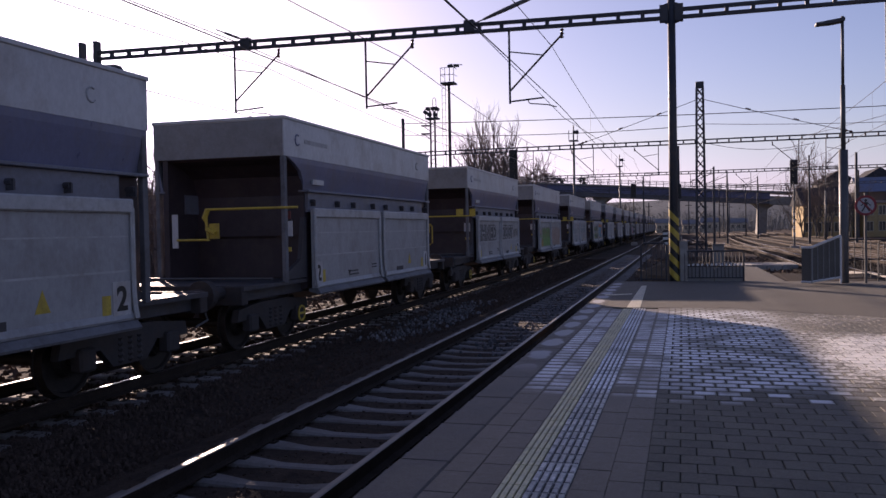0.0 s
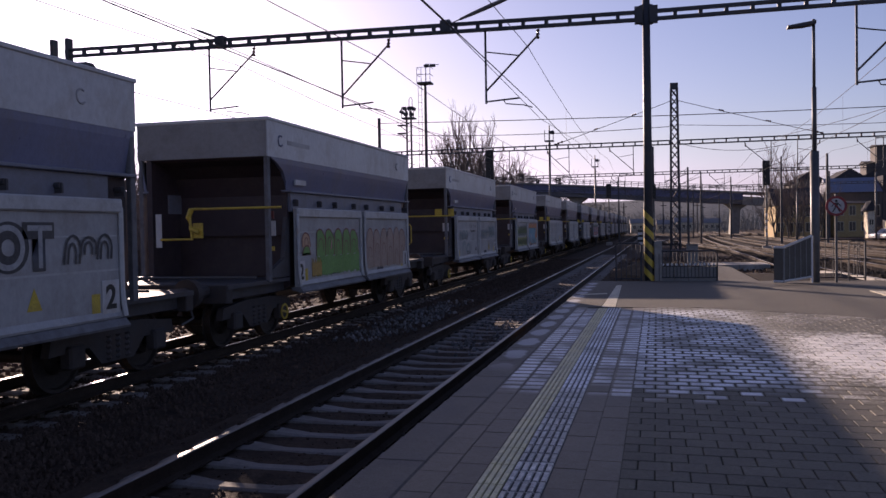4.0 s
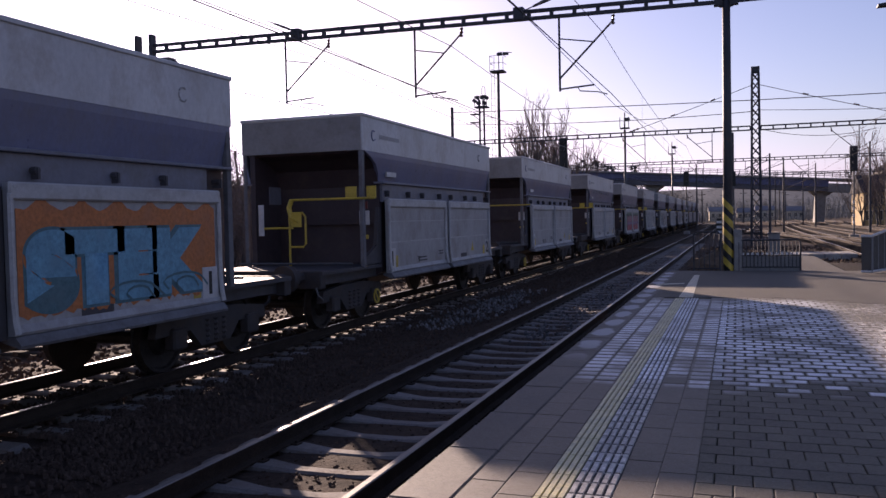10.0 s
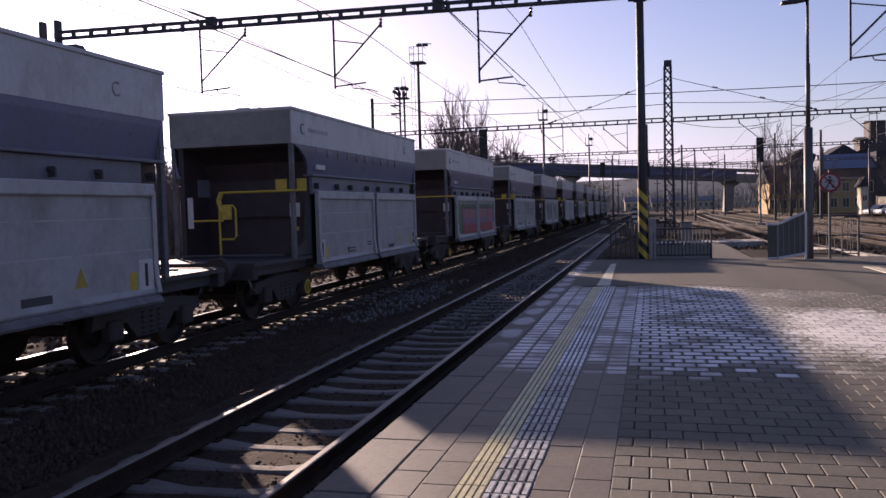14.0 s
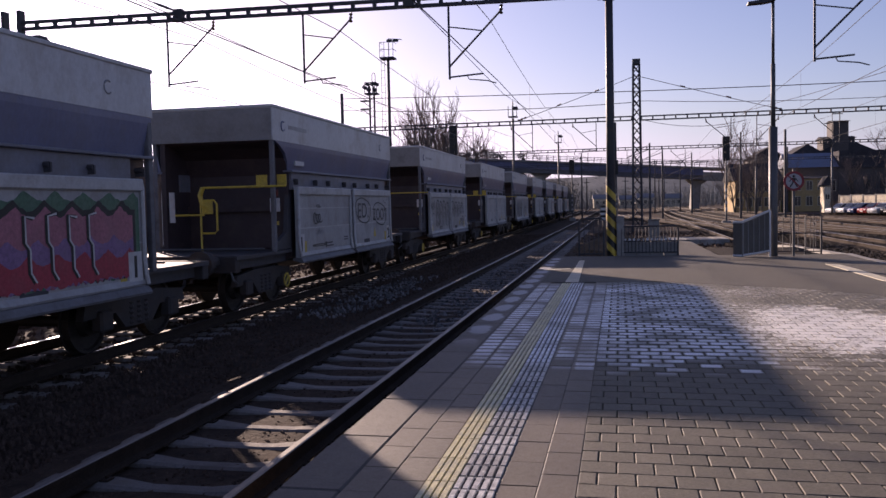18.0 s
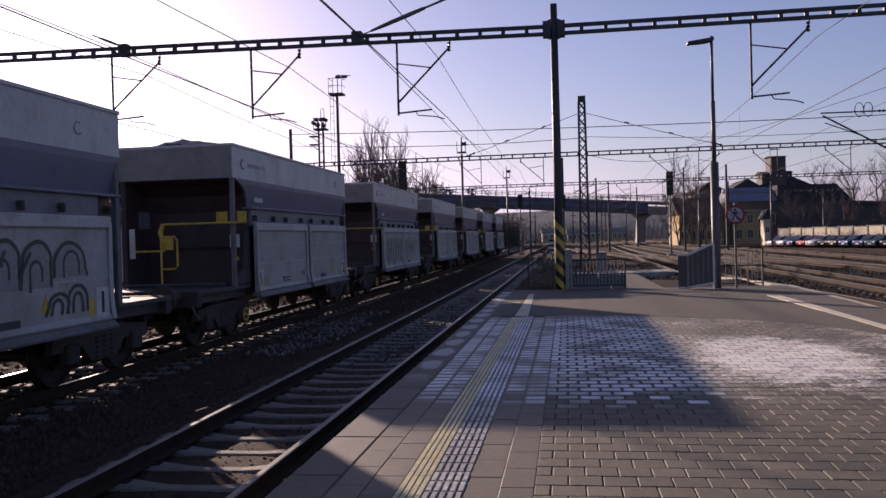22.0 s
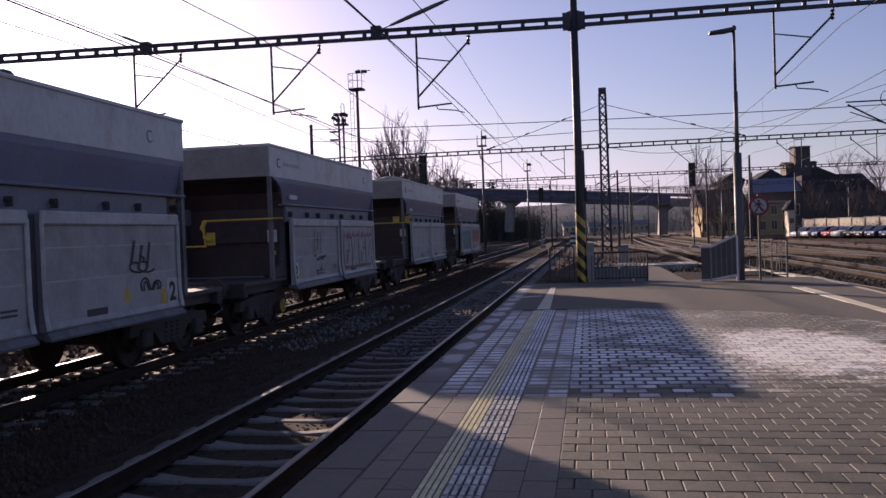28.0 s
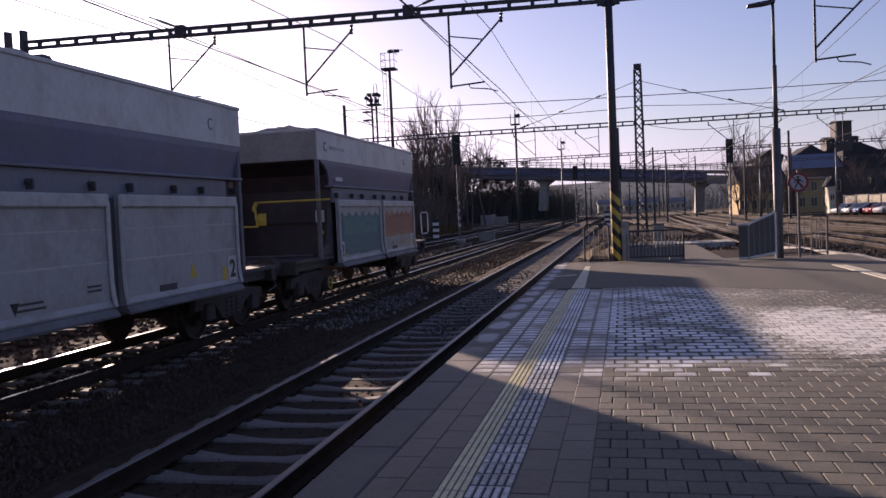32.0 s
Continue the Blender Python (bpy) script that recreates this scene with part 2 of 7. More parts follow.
M["stone_pale"] = mat("frosted ballast stone", (0.12, 0.11, 0.105), (0.25, 0.24, 0.235), 0.85, spec=0.2, s1=3, s2=30, bump=0.3, rand=0.5, island=True)
M["soil"] = mat("brown soil", (0.10, 0.068, 0.042), (0.17, 0.12, 0.075), 0.95, s1=0.3, s2=6, bump=0.8, bs=9, spec=0.1)
M["concrete"] = mat("concrete", (0.30, 0.285, 0.26), (0.40, 0.38, 0.35), 0.85, s1=1.5, s2=40, bump=0.3, bs=60, dirt=(0.17, 0.14, 0.12), rand=0.12)
M["sleeper"] = mat("sleeper concrete", (0.22, 0.195, 0.178), (0.32, 0.285, 0.255), 0.88, s1=2.5, s2=40, bump=0.35, bs=60, dirt=(0.09, 0.065, 0.05), dirt_amount=0.6, rand=0.18)
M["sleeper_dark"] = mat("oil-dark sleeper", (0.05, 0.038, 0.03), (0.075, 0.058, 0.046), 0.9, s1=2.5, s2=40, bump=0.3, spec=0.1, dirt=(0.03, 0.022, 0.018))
M["sleeper_old"] = mat("weathered timber sleeper", (0.09, 0.0702, 0.0558), (0.135, 0.108, 0.0855), 0.9, s1=2.5, s2=40, bump=0.4, bs=30, spec=0.1, dirt=(0.05, 0.038, 0.03), rand=0.3)
M["rail"] = mat("rail steel", (0.0421, 0.0284, 0.0207), (0.0651, 0.0444, 0.0322), 0.9, 0.0, spec=0.15, s1=4, s2=60, bump=0.3)
M["rail_top"] = mat("worn rail head", (0.33, 0.315, 0.305), (0.42, 0.40, 0.385), 0.3, 1.0, s1=3, s2=80, bump=0.05, stretch=(6, 0.5, 6))
M["rail_semi"] = mat("half-worn rail head", (0.19, 0.17, 0.15), (0.27, 0.24, 0.215), 0.48, 0.45, s1=3, s2=80, bump=0.08, stretch=(6, 0.5, 6))
M["rail_dull"] = mat("dull rail head", (0.085, 0.066, 0.054), (0.13, 0.104, 0.086), 0.8, 0.0, spec=0.2, s1=3, s2=80, bump=0.1)
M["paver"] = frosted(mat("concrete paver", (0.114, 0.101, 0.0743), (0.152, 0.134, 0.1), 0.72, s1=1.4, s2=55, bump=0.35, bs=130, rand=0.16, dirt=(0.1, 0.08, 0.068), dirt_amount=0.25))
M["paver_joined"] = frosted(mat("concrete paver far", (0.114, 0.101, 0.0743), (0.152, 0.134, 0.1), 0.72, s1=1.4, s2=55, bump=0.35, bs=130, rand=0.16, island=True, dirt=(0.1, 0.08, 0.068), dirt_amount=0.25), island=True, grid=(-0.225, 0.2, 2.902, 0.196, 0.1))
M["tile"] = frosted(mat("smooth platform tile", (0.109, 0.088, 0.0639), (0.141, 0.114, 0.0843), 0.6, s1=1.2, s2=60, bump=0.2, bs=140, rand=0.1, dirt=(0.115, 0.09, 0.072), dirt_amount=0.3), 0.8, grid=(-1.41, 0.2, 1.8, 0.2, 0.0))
M["coping"] = mat("coping slab", (0.119, 0.0999, 0.0825), (0.161, 0.137, 0.112), 0.7, s1=1.2, s2=60, bump=0.25, bs=120, dirt=(0.09, 0.08, 0.076), rand=0.06)
frost_ovals(M["coping"])
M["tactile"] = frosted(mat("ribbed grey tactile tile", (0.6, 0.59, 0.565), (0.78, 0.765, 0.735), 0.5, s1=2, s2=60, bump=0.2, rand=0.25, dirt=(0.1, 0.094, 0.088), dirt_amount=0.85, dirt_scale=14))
M["tactile_yellow"] = mat("ribbed yellow tactile tile", (0.68, 0.6, 0.3), (0.77, 0.7, 0.4), 0.5, s1=2, s2=60, bump=0.2, rand=0.1, dirt=(0.3, 0.28, 0.2), dirt_amount=0.6, dirt_scale=8)
M["tact_base"] = mat("dark tactile tile ground", (0.045, 0.042, 0.04), (0.07, 0.065, 0.062), 0.8, s1=2, s2=50, bump=0.2)
M["tact_base_y"] = mat("dull yellow tactile tile ground", (0.09, 0.075, 0.04), (0.12, 0.1, 0.055), 0.8, s1=2, s2=50, bump=0.2)
M["joint"] = mat("sand joint", (0.05, 0.043, 0.036), (0.075, 0.064, 0.053), 0.95, s1=2, s2=60, bump=0.4)
M["asphalt"] = mat("worn asphalt", (0.129, 0.117, 0.0958), (0.178, 0.161, 0.134), 0.8, spec=0.3, s1=0.9, s2=70, bump=0.45, bs=160, dirt=(0.085, 0.073, 0.06), dirt_amount=0.6, dirt_scale=0.9)
M["line"] = mat("white line paint", (0.64, 0.58, 0.42), (0.74, 0.68, 0.52), 0.7, s1=2, s2=50, bump=0.15, dirt=(0.35, 0.32, 0.28), dirt_amount=0.5, dirt_scale=5)
M["dark_steel"] = mat("dark grey painted steel", (0.034, 0.037, 0.046), (0.054, 0.058, 0.068), 0.55, 0.1, s1=1.5, s2=30, bump=0.1, dirt=(0.08, 0.05, 0.035), dirt_amount=0.3)
M["galv"] = mat("galvanised steel", (0.09, 0.092, 0.096), (0.13, 0.132, 0.136), 0.55, 0.3, s1=5, s2=50, bump=0.05)
M["panel"] = mat("light grey panel", (0.2, 0.2, 0.195), (0.26, 0.26, 0.25), 0.55, s1=1.5, s2=40, bump=0.08, dirt=(0.15, 0.14, 0.13), dirt_amount=0.3)
M["white"] = mat("white enamel", (0.7, 0.7, 0.69), (0.78, 0.78, 0.77), 0.4, s1=2, s2=40, bump=0.03)
M["red"] = mat("red enamel", (0.5, 0.03, 0.03), (0.58, 0.05, 0.04), 0.4, s1=2, s2=40, bump=0.03)
M["black"] = mat("black paint", (0.012, 0.012, 0.013), (0.025, 0.024, 0.024), 0.5, s1=2, s2=40, bump=0.05)
M["yellow"] = mat("yellow paint", (0.62, 0.42, 0.04), (0.7, 0.5, 0.07), 0.5, s1=2, s2=40, bump=0.05, own=True, dirt=(0.25, 0.16, 0.05), dirt_amount=0.35)
M["wire"] = mat("copper wire", (0.05, 0.045, 0.04), (0.08, 0.07, 0.06), 0.6, 0.4, bump=0)
M["insulator"] = mat("brown insulator", (0.08, 0.035, 0.02), (0.1, 0.05, 0.03), 0.25, bump=0)
W = dict(own=True, bump=0.06, bs=9, fine_amount=0.22)
M["w_grey"] = mat("light grey wagon paint", (0.35, 0.345, 0.345), (0.43, 0.425, 0.425), 0.55, s1=0.7, s2=14, dirt=(0.22, 0.19, 0.17), dirt_amount=0.45, dirt_scale=1.6, stretch=(1, 1, 0.7), **W)
M["w_pale"] = mat("worn pale door frame paint", (0.42, 0.415, 0.41), (0.52, 0.515, 0.51), 0.5, s1=0.9, s2=14, dirt=(0.26, 0.22, 0.19), dirt_amount=0.4, dirt_scale=2.2, **W)
M["w_white"] = mat("white wagon paint", (0.52, 0.515, 0.515), (0.61, 0.605, 0.605), 0.42, s1=0.7, s2=14, dirt=(0.33, 0.28, 0.24), dirt_amount=0.4, dirt_scale=1.6, stretch=(1, 1, 0.7), **W)
M["w_end"] = mat("darker grey wagon end paint", (0.24, 0.225, 0.215), (0.32, 0.305, 0.295), 0.65, s1=0.8, s2=14, dirt=(0.14, 0.12, 0.11), dirt_amount=0.5, dirt_scale=1.6, **W)
M["w_red"] = mat("dull red plate", (0.16, 0.025, 0.02), (0.22, 0.035, 0.03), 0.6, own=True, bump=0)
M["w_blue"] = mat("blue wagon paint", (0.135, 0.152, 0.25), (0.19, 0.21, 0.31), 0.33, s1=0.7, s2=14, dirt=(0.16, 0.15, 0.16), dirt_amount=0.45, dirt_scale=1.6, stretch=(1, 1, 0.7), **W)
M["w_brown"] = mat("brown wagon end paint", (0.040, 0.025, 0.029), (0.058, 0.037, 0.042), 0.6, s1=0.8, s2=16, dirt=(0.07, 0.052, 0.046), dirt_amount=0.4, **W)
# darker copy of the wagon grey: shade on lips and corner posts painted in
M["w_mid"] = mat("wagon frame grey with shade painted in", (0.13, 0.13, 0.14), (0.18, 0.18, 0.19), 0.65, s1=1.0, s2=16, dirt=(0.06, 0.05, 0.045), dirt_amount=0.5, **W)
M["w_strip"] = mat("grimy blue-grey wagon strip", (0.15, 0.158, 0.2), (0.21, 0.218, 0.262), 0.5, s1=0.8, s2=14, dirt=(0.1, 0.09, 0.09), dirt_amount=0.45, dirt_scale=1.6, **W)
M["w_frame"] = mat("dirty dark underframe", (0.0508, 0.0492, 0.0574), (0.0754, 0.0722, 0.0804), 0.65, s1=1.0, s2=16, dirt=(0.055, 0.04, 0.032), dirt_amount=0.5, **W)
M["w_bogie"] = mat("grimy brown-black bogie steel", (0.036, 0.031, 0.032), (0.056, 0.048, 0.048), 0.75, s1=1.0, s2=16, dirt=(0.06, 0.038, 0.028), dirt_amount=0.5, **W)
M["w_wheel"] = mat("steel wheel", (0.035, 0.026, 0.022), (0.055, 0.042, 0.036), 0.6, 0.5, s1=2, s2=30, own=True)
M["cargo"] = mat("pale crushed stone", (0.28, 0.26, 0.24), (0.42, 0.39, 0.36), 0.95, s1=1.0, s2=10, bump=1.0, bs=8, own=True)


# ---------------------------------------------------------------- mesh helpers
def box(bm, x, y, z, sx, sy, sz, bevel=0.0, rot=None):
    r = bmesh.ops.create_cube(bm, size=1.0)
    vs = r["verts"]
    m = Matrix.Translation((x, y, z)) @ (rot if rot else Matrix()) @ Matrix.Diagonal((sx, sy, sz, 1))
    bmesh.ops.transform(bm, matrix=m, verts=vs)
    if bevel:
        es = list({e for v in vs for e in v.link_edges})
        bmesh.ops.bevel(bm, geom=es, offset=bevel, segments=1, affect="EDGES")
    return bm


def span(bm, x0, x1, y0, y1, z0, z1, bevel=0.0):
    return box(bm, (x0 + x1) / 2, (y0 + y1) / 2, (z0 + z1) / 2, x1 - x0, y1 - y0, z1 - z0, bevel)


def tube(bm, pts, r, n=6, r2=None, cap=True):
    """A round bar along the points; r to r2 where it tapers."""
    pts = [Vector(p) for p in pts]
    rings = []
    for i, p in enumerate(pts):
        d = (pts[min(i + 1, len(pts) - 1)] - pts[max(i - 1, 0)]).normalized()
        a = d.cross(Vector((0.31, 0.2, 1) if abs(d.z) < 0.9 else (1, 0, 0))).normalized()
        c = d.cross(a)
        k = r + ((r2 - r) * i / (len(pts) - 1) if r2 is not None else 0)
        rings.append([bm.verts.new(p + (a * math.cos(2 * math.pi * j / n) + c * math.sin(2 * math.pi * j / n)) * k) for j in range(n)])
    for q, s in zip(rings, rings[1:]):
        for j in range(n):
            bm.faces.new((q[j], q[(j + 1) % n], s[(j + 1) % n], s[j]))
    if cap and n > 2:
        bm.faces.new(rings[0][::-1])
        bm.faces.new(rings[-1])
    return bm


def lathe(bm, a, b, radii, n=10):
    """A turned body from a to b with the radii given at even steps."""
    a, b = Vector(a), Vector(b)
    d = (b - a).normalized()
    u = d.orthogonal().normalized()
    v = d.cross(u)
    rings = []
    for i, r in enumerate(radii):
        p = a.lerp(b, i / (len(radii) - 1))
        rings.append([bm.verts.new(p + (u * math.cos(6.2832 * j / n) + v * math.sin(6.2832 * j / n)) * r) for j in range(n)])
    for q, s in zip(rings, rings[1:]):
        for j in range(n):
            bm.faces.new((q[j], q[(j + 1) % n], s[(j + 1) % n], s[j]))
    bm.faces.new(rings[0][::-1])
    bm.faces.new(rings[-1])
    return bm


def prism(bm, prof, axis, a, b):
    """A closed outline swept straight along an axis from a to b; the outline is in the two other axes, in order."""
    def at(u, v, w):
        return {"x": (w, u, v), "y": (u, w, v), "z": (u, v, w)}[axis]
    p = [bm.verts.new(at(u, v, a)) for u, v in prof]
    q = [bm.verts.new(at(u, v, b)) for u, v in prof]
    n = len(prof)
    for i in range(n):
        bm.faces.new((p[i], p[(i + 1) % n], q[(i + 1) % n], q[i]))
    bm.faces.new(p[::-1])
    bm.faces.new(q)
    return bm


def disc(bm, c, r, depth, axis="y", n=20):
    d = Vector({"x": (1, 0, 0), "y": (0, 1, 0), "z": (0, 0, 1)}[axis]) * depth / 2
    c = Vector(c)
    return tube(bm, [c - d, c + d], r, n)


def mesh_of(name, bm, material, smooth=False):
    bmesh.ops.recalc_face_normals(bm, faces=bm.faces)
    me = bpy.data.meshes.new(name)
    bm.to_mesh(me)
    bm.free()
    for mm in material if isinstance(material, (list, tuple)) else [material]:
        me.materials.append(mm)
    if smooth:
        for p in me.polygons:
            p.use_smooth = True
    return me


def part(name, bm, material, parent=None, label="", smooth=False):
    ob = new(name, mesh_of(name, bm, material, smooth))
    ob.parent = parent
    if label:
        tagged(ob, label)
    return ob


def piece(name, me, parent, m):
    """One more object on a shared mesh."""
    ob = new(name, me)
    ob.parent = parent
    ob.matrix_basis = m
    return ob


def thing(name, label, category, m=None, group="", kind=""):
    ob = new(name)
    ob.empty_display_size = 0.2
    if m is not None:
        ob.matrix_basis = m
    return tagged(ob, label, category, group, kind)


def B():
    return bmesh.new()


def letters(name, text, size, material, parent, m):
    cu = bpy.data.curves.new(name, "FONT")
    cu.body, cu.size, cu.extrude, cu.align_x, cu.align_y, cu.offset = text, size, 0.002, "CENTER", "CENTER", 0.012
    tmp = new(name, cu)
    me = bpy.data.meshes.new_from_object(tmp.evaluated_get(bpy.context.evaluated_depsgraph_get()))
    bpy.data.objects.remove(tmp)
    bpy.data.curves.remove(cu)
    me.materials.append(material)
    ob = new(name, me)
    ob.parent, ob.matrix_basis = parent, m
    return ob


# ---------------------------------------------------------------- ground and tracks
PLAT = 0.55                      # platform over rail top
TRACK_NEAR, TRACK_TRAIN = -3.45, -8.2
GROUND = -0.30


def ground_height(x, y):
    z = GROUND
    foot = -19 - max(0, y - 100) * 0.18
    if x < foot:                                       # wooded bank behind the yard
        k = min(1, (foot - x) / 14) * min(1, max(0, (y - 30) / 50))
        z += 6.5 * k * k * (3 - 2 * k)
    if x > 38 and y > 60:                              # slope behind the car park
        k = min(1, (x - 38) / 40) * min(1, (y - 60) / 60)
        z += 5.0 * k * k * (3 - 2 * k)
    if 6 < x < 24 and 8 < y < 160:                     # yard filled up to the sleepers
        z += 0.10
    return z


def build_ground():
    xs = sorted({*range(-60, 61, 3), *range(-400, 401, 40), -2500, -1200, 1200, 2500, -18, -21})
    ys = sorted({*range(-30, 220, 5), *range(-400, 900, 60), -2500, -1200, 1400, 3500})
    bm = B()
    g = [[bm.verts.new((x, y, ground_height(x, y) + (noise.noise((x * 0.21, y * 0.21, 0)) * 0.05 if abs(x) < 60 and abs(y) < 220 else 0) - (0.25 if -1.6 < x < 5.6 and -30 < y < 20 else 0)))
          for x in xs] for y in ys]
    for a, b in zip(g, g[1:]):
        for i in range(len(xs) - 1):
            bm.faces.new((a[i], a[i + 1], b[i + 1], b[i]))
    ob = part("ground", bm, M["ballast"], smooth=True)
    ob.data.materials.append(M["yard"])
    for p in ob.data.polygons:
        if 6 < p.center.x < 24 and 5 < p.center.y < 160:
            p.material_index = 1
    return tagged(ob, "dark brown ballast and trampled yard soil", "ground", kind="structure")


build_ground()

RAIL_PROFILE = [(-0.075, -0.17), (0.075, -0.17), (0.075, -0.155), (0.012, -0.135), (0.009, -0.05), (0.034, -0.04), (0.036, -0.008),
                (0.026, 0.0), (-0.026, 0.0), (-0.036, -0.008), (-0.034, -0.04), (-0.009, -0.05), (-0.012, -0.135), (-0.075, -0.155)]


def rail_mesh(y0, y1, top):
    bm = B()
    prism(bm, RAIL_PROFILE, "y", y0, y1)
    me = mesh_of("rail", bm, [M["rail"], top])
    for p in me.polygons:
        if p.normal.z > 0.5 and p.center.z > -0.006:
            p.material_index = 1
    return me


def sleeper_bm(bm, y=0.0, x=0.0, dz=0.0):
    """A concrete sleeper, swelling at its ends and dipped in the middle."""
    stations = [(-1.25, 0.10, -0.20), (-1.18, 0.125, -0.165), (-0.6, 0.125, -0.168), (-0.25, 0.09, -0.20),
                (0.25, 0.09, -0.20), (0.6, 0.125, -0.168), (1.18, 0.125, -0.165), (1.25, 0.10, -0.20)]
    rows = []
    for sx, w, z in stations:
        rows.append([bm.verts.new((x + sx, y + dy, zz + dz)) for dy, zz in ((-w - 0.02, -0.36), (-w, z - 0.02), (-w + 0.03, z), (w - 0.03, z), (w, z - 0.02), (w + 0.02, -0.36))])
    for a, b in zip(rows, rows[1:]):
        for i in range(5):
            bm.faces.new((a[i], a[i + 1], b[i + 1], b[i]))
    bm.faces.new(rows[0])
    bm.faces.new(rows[-1][::-1])


def fastening_bm(bm, x, y):
    for s in (-1, 1):
        for e in (-1, 1):
            cx = x + s * 0.7525 + e * 0.11
            box(bm, cx, y, -0.162, 0.07, 0.1, 0.02)
            tube(bm, [(cx, y, -0.15), (cx, y, -0.13)], 0.014, 6)


SLEEPER = B()
sleeper_bm(SLEEPER)
SLEEPER = mesh_of("sleeper", SLEEPER, M["sleeper"])
SLEEPER_OLD = B()
sleeper_bm(SLEEPER_OLD)
SLEEPER_OLD = mesh_of("sleeper", SLEEPER_OLD, M["sleeper_old"])
FAST = B()
fastening_bm(FAST, 0, 0)
FAST = mesh_of("rail_fastening", FAST, M["rail"])
RAIL_LONG, RAIL_SHINY, RAIL_SEMI = (rail_mesh(-40, 420, M[k]) for k in ("rail_dull", "rail_top", "rail_semi"))


def track(name, x, near0, near1, far1, label, sink=0.0, rail_me=RAIL_LONG, sleeper_me=SLEEPER):
    """Two rails on sleepers; each sleeper in the near stretch is a piece of its own."""
    t = thing(name, label, "railway track", pose(x, 0, 0), kind="structure")
    y = near0
    for s in (-1, 1):
        piece("rail", rail_me, t, pose(s * 0.7525, 0, 0))
    if near0 >= near1:
        y = near1 = 8.0
    while y < near1:
        o = piece("sleeper", sleeper_me, t, pose(random.uniform(-0.015, 0.015), y, random.uniform(-0.006, 0.004) - sink, 0, 0, random.uniform(-0.5, 0.5)))
        if y < near0 + 32 and sleeper_me == SLEEPER:
            piece("rail_fastening", FAST, o, pose(0, 0, 0))
        y += 0.61
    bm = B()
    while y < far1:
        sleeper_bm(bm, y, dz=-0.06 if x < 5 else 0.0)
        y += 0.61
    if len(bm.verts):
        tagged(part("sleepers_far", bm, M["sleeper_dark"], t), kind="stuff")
    else:
        bm.free()
    return t


track("track_1", TRACK_NEAR, 3.5 - 16 * 0.61, 66, 190, "worn rails on concrete sleepers beside the platform", 0.0, RAIL_SEMI)
track("track_2", TRACK_TRAIN, 6, 60, 190, "rails with shiny heads under the goods train", 0.075, RAIL_SHINY)
track("track_3", -13.0, 200, 200, 190, "siding rails on sleepers under the bank", 0, RAIL_SHINY)
track("track_4", -17.6, 200, 200, 190, "outer siding rails below the wooded bank", 0, RAIL_SHINY)
for i, x in enumerate((10.9, 15.6, 20.3)):
    track("track_%d" % (6 + i), x, 22, 62, 120, "yard rails on timber sleepers beside the platform", -0.015, RAIL_SEMI, SLEEPER_OLD)


def turnout(name, x0, y0, x1, y1, label):
    """Rails that cross from one track to the next."""
    t = thing(name, label, "railway track", kind="structure")
    for s in (-0.7525, 0.7525):
        pts = []
        for i in range(13):
            k = i / 12
            e = k * k * (3 - 2 * k)
            pts.append((x0 + (x1 - x0) * e + s, y0 + (y1 - y0) * k))
        bm = B()
        rows = [[bm.verts.new((px + u, py, v)) for u, v in RAIL_PROFILE] for px, py in pts]
        for a, b in zip(rows, rows[1:]):
            for i in range(len(RAIL_PROFILE)):
                j = (i + 1) % len(RAIL_PROFILE)
                bm.faces.new((a[i], a[j], b[j], b[i]))
        bm.faces.new(rows[0]), bm.faces.new(rows[-1][::-1])
        r = part("rail", bm, M["rail"], t)
        r.data.materials.append(M["rail_semi"])
        for p in r.data.polygons:
            if p.normal.z > 0.5 and p.center.z > -0.006:
                p.material_index = 1
    bm = B()
    for i in range(int((y1 - y0) / 1.2)):
        k = i * 1.2 / (y1 - y0)
        sleeper_bm(bm, y0 + i * 1.2, x0 + (x1 - x0) * k * k * (3 - 2 * k), -0.06)
    tagged(part("sleepers_far", bm, M["sleeper_dark"], t), kind="stuff")


def curved_track(name, knots, label):
    """A track whose centre line glides through the given (y, x) knots."""
    t = thing(name, label, "railway track", kind="structure")

    def centre(y):
        for (ya, xa), (yb, xb) in zip(knots, knots[1:]):
            if y <= yb:
                k = max(0.0, (y - ya) / (yb - ya))
                return xa + (xb - xa) * k * k * (3 - 2 * k)
        return knots[-1][1]

    ys = [knots[0][0] + (knots[-1][0] - knots[0][0]) * i / 60 for i in range(61)]
    for s in (-0.7525, 0.7525):
        bm = B()
        rows = [[bm.verts.new((centre(py) + s + u, py, v)) for u, v in RAIL_PROFILE] for py in ys]
        for a, b in zip(rows, rows[1:]):
            for i in range(len(RAIL_PROFILE)):
                j = (i + 1) % len(RAIL_PROFILE)
                bm.faces.new((a[i], a[j], b[j], b[i]))
        bm.faces.new(rows[0]), bm.faces.new(rows[-1][::-1])
        r = part("rail", bm, M["rail"], t)
        r.data.materials.append(M["rail_semi"])
        for p in r.data.polygons:
            if p.normal.z > 0.5 and p.center.z > -0.006:
                p.material_index = 1
    bm = B()
    y = max(8.0, knots[0][0])
    while y < min(150, knots[-1][0]):
        sleeper_bm(bm, y, centre(y))
        y += 0.62
    tagged(part("sleepers_far", bm, M["sleeper_dark"], t), kind="stuff")


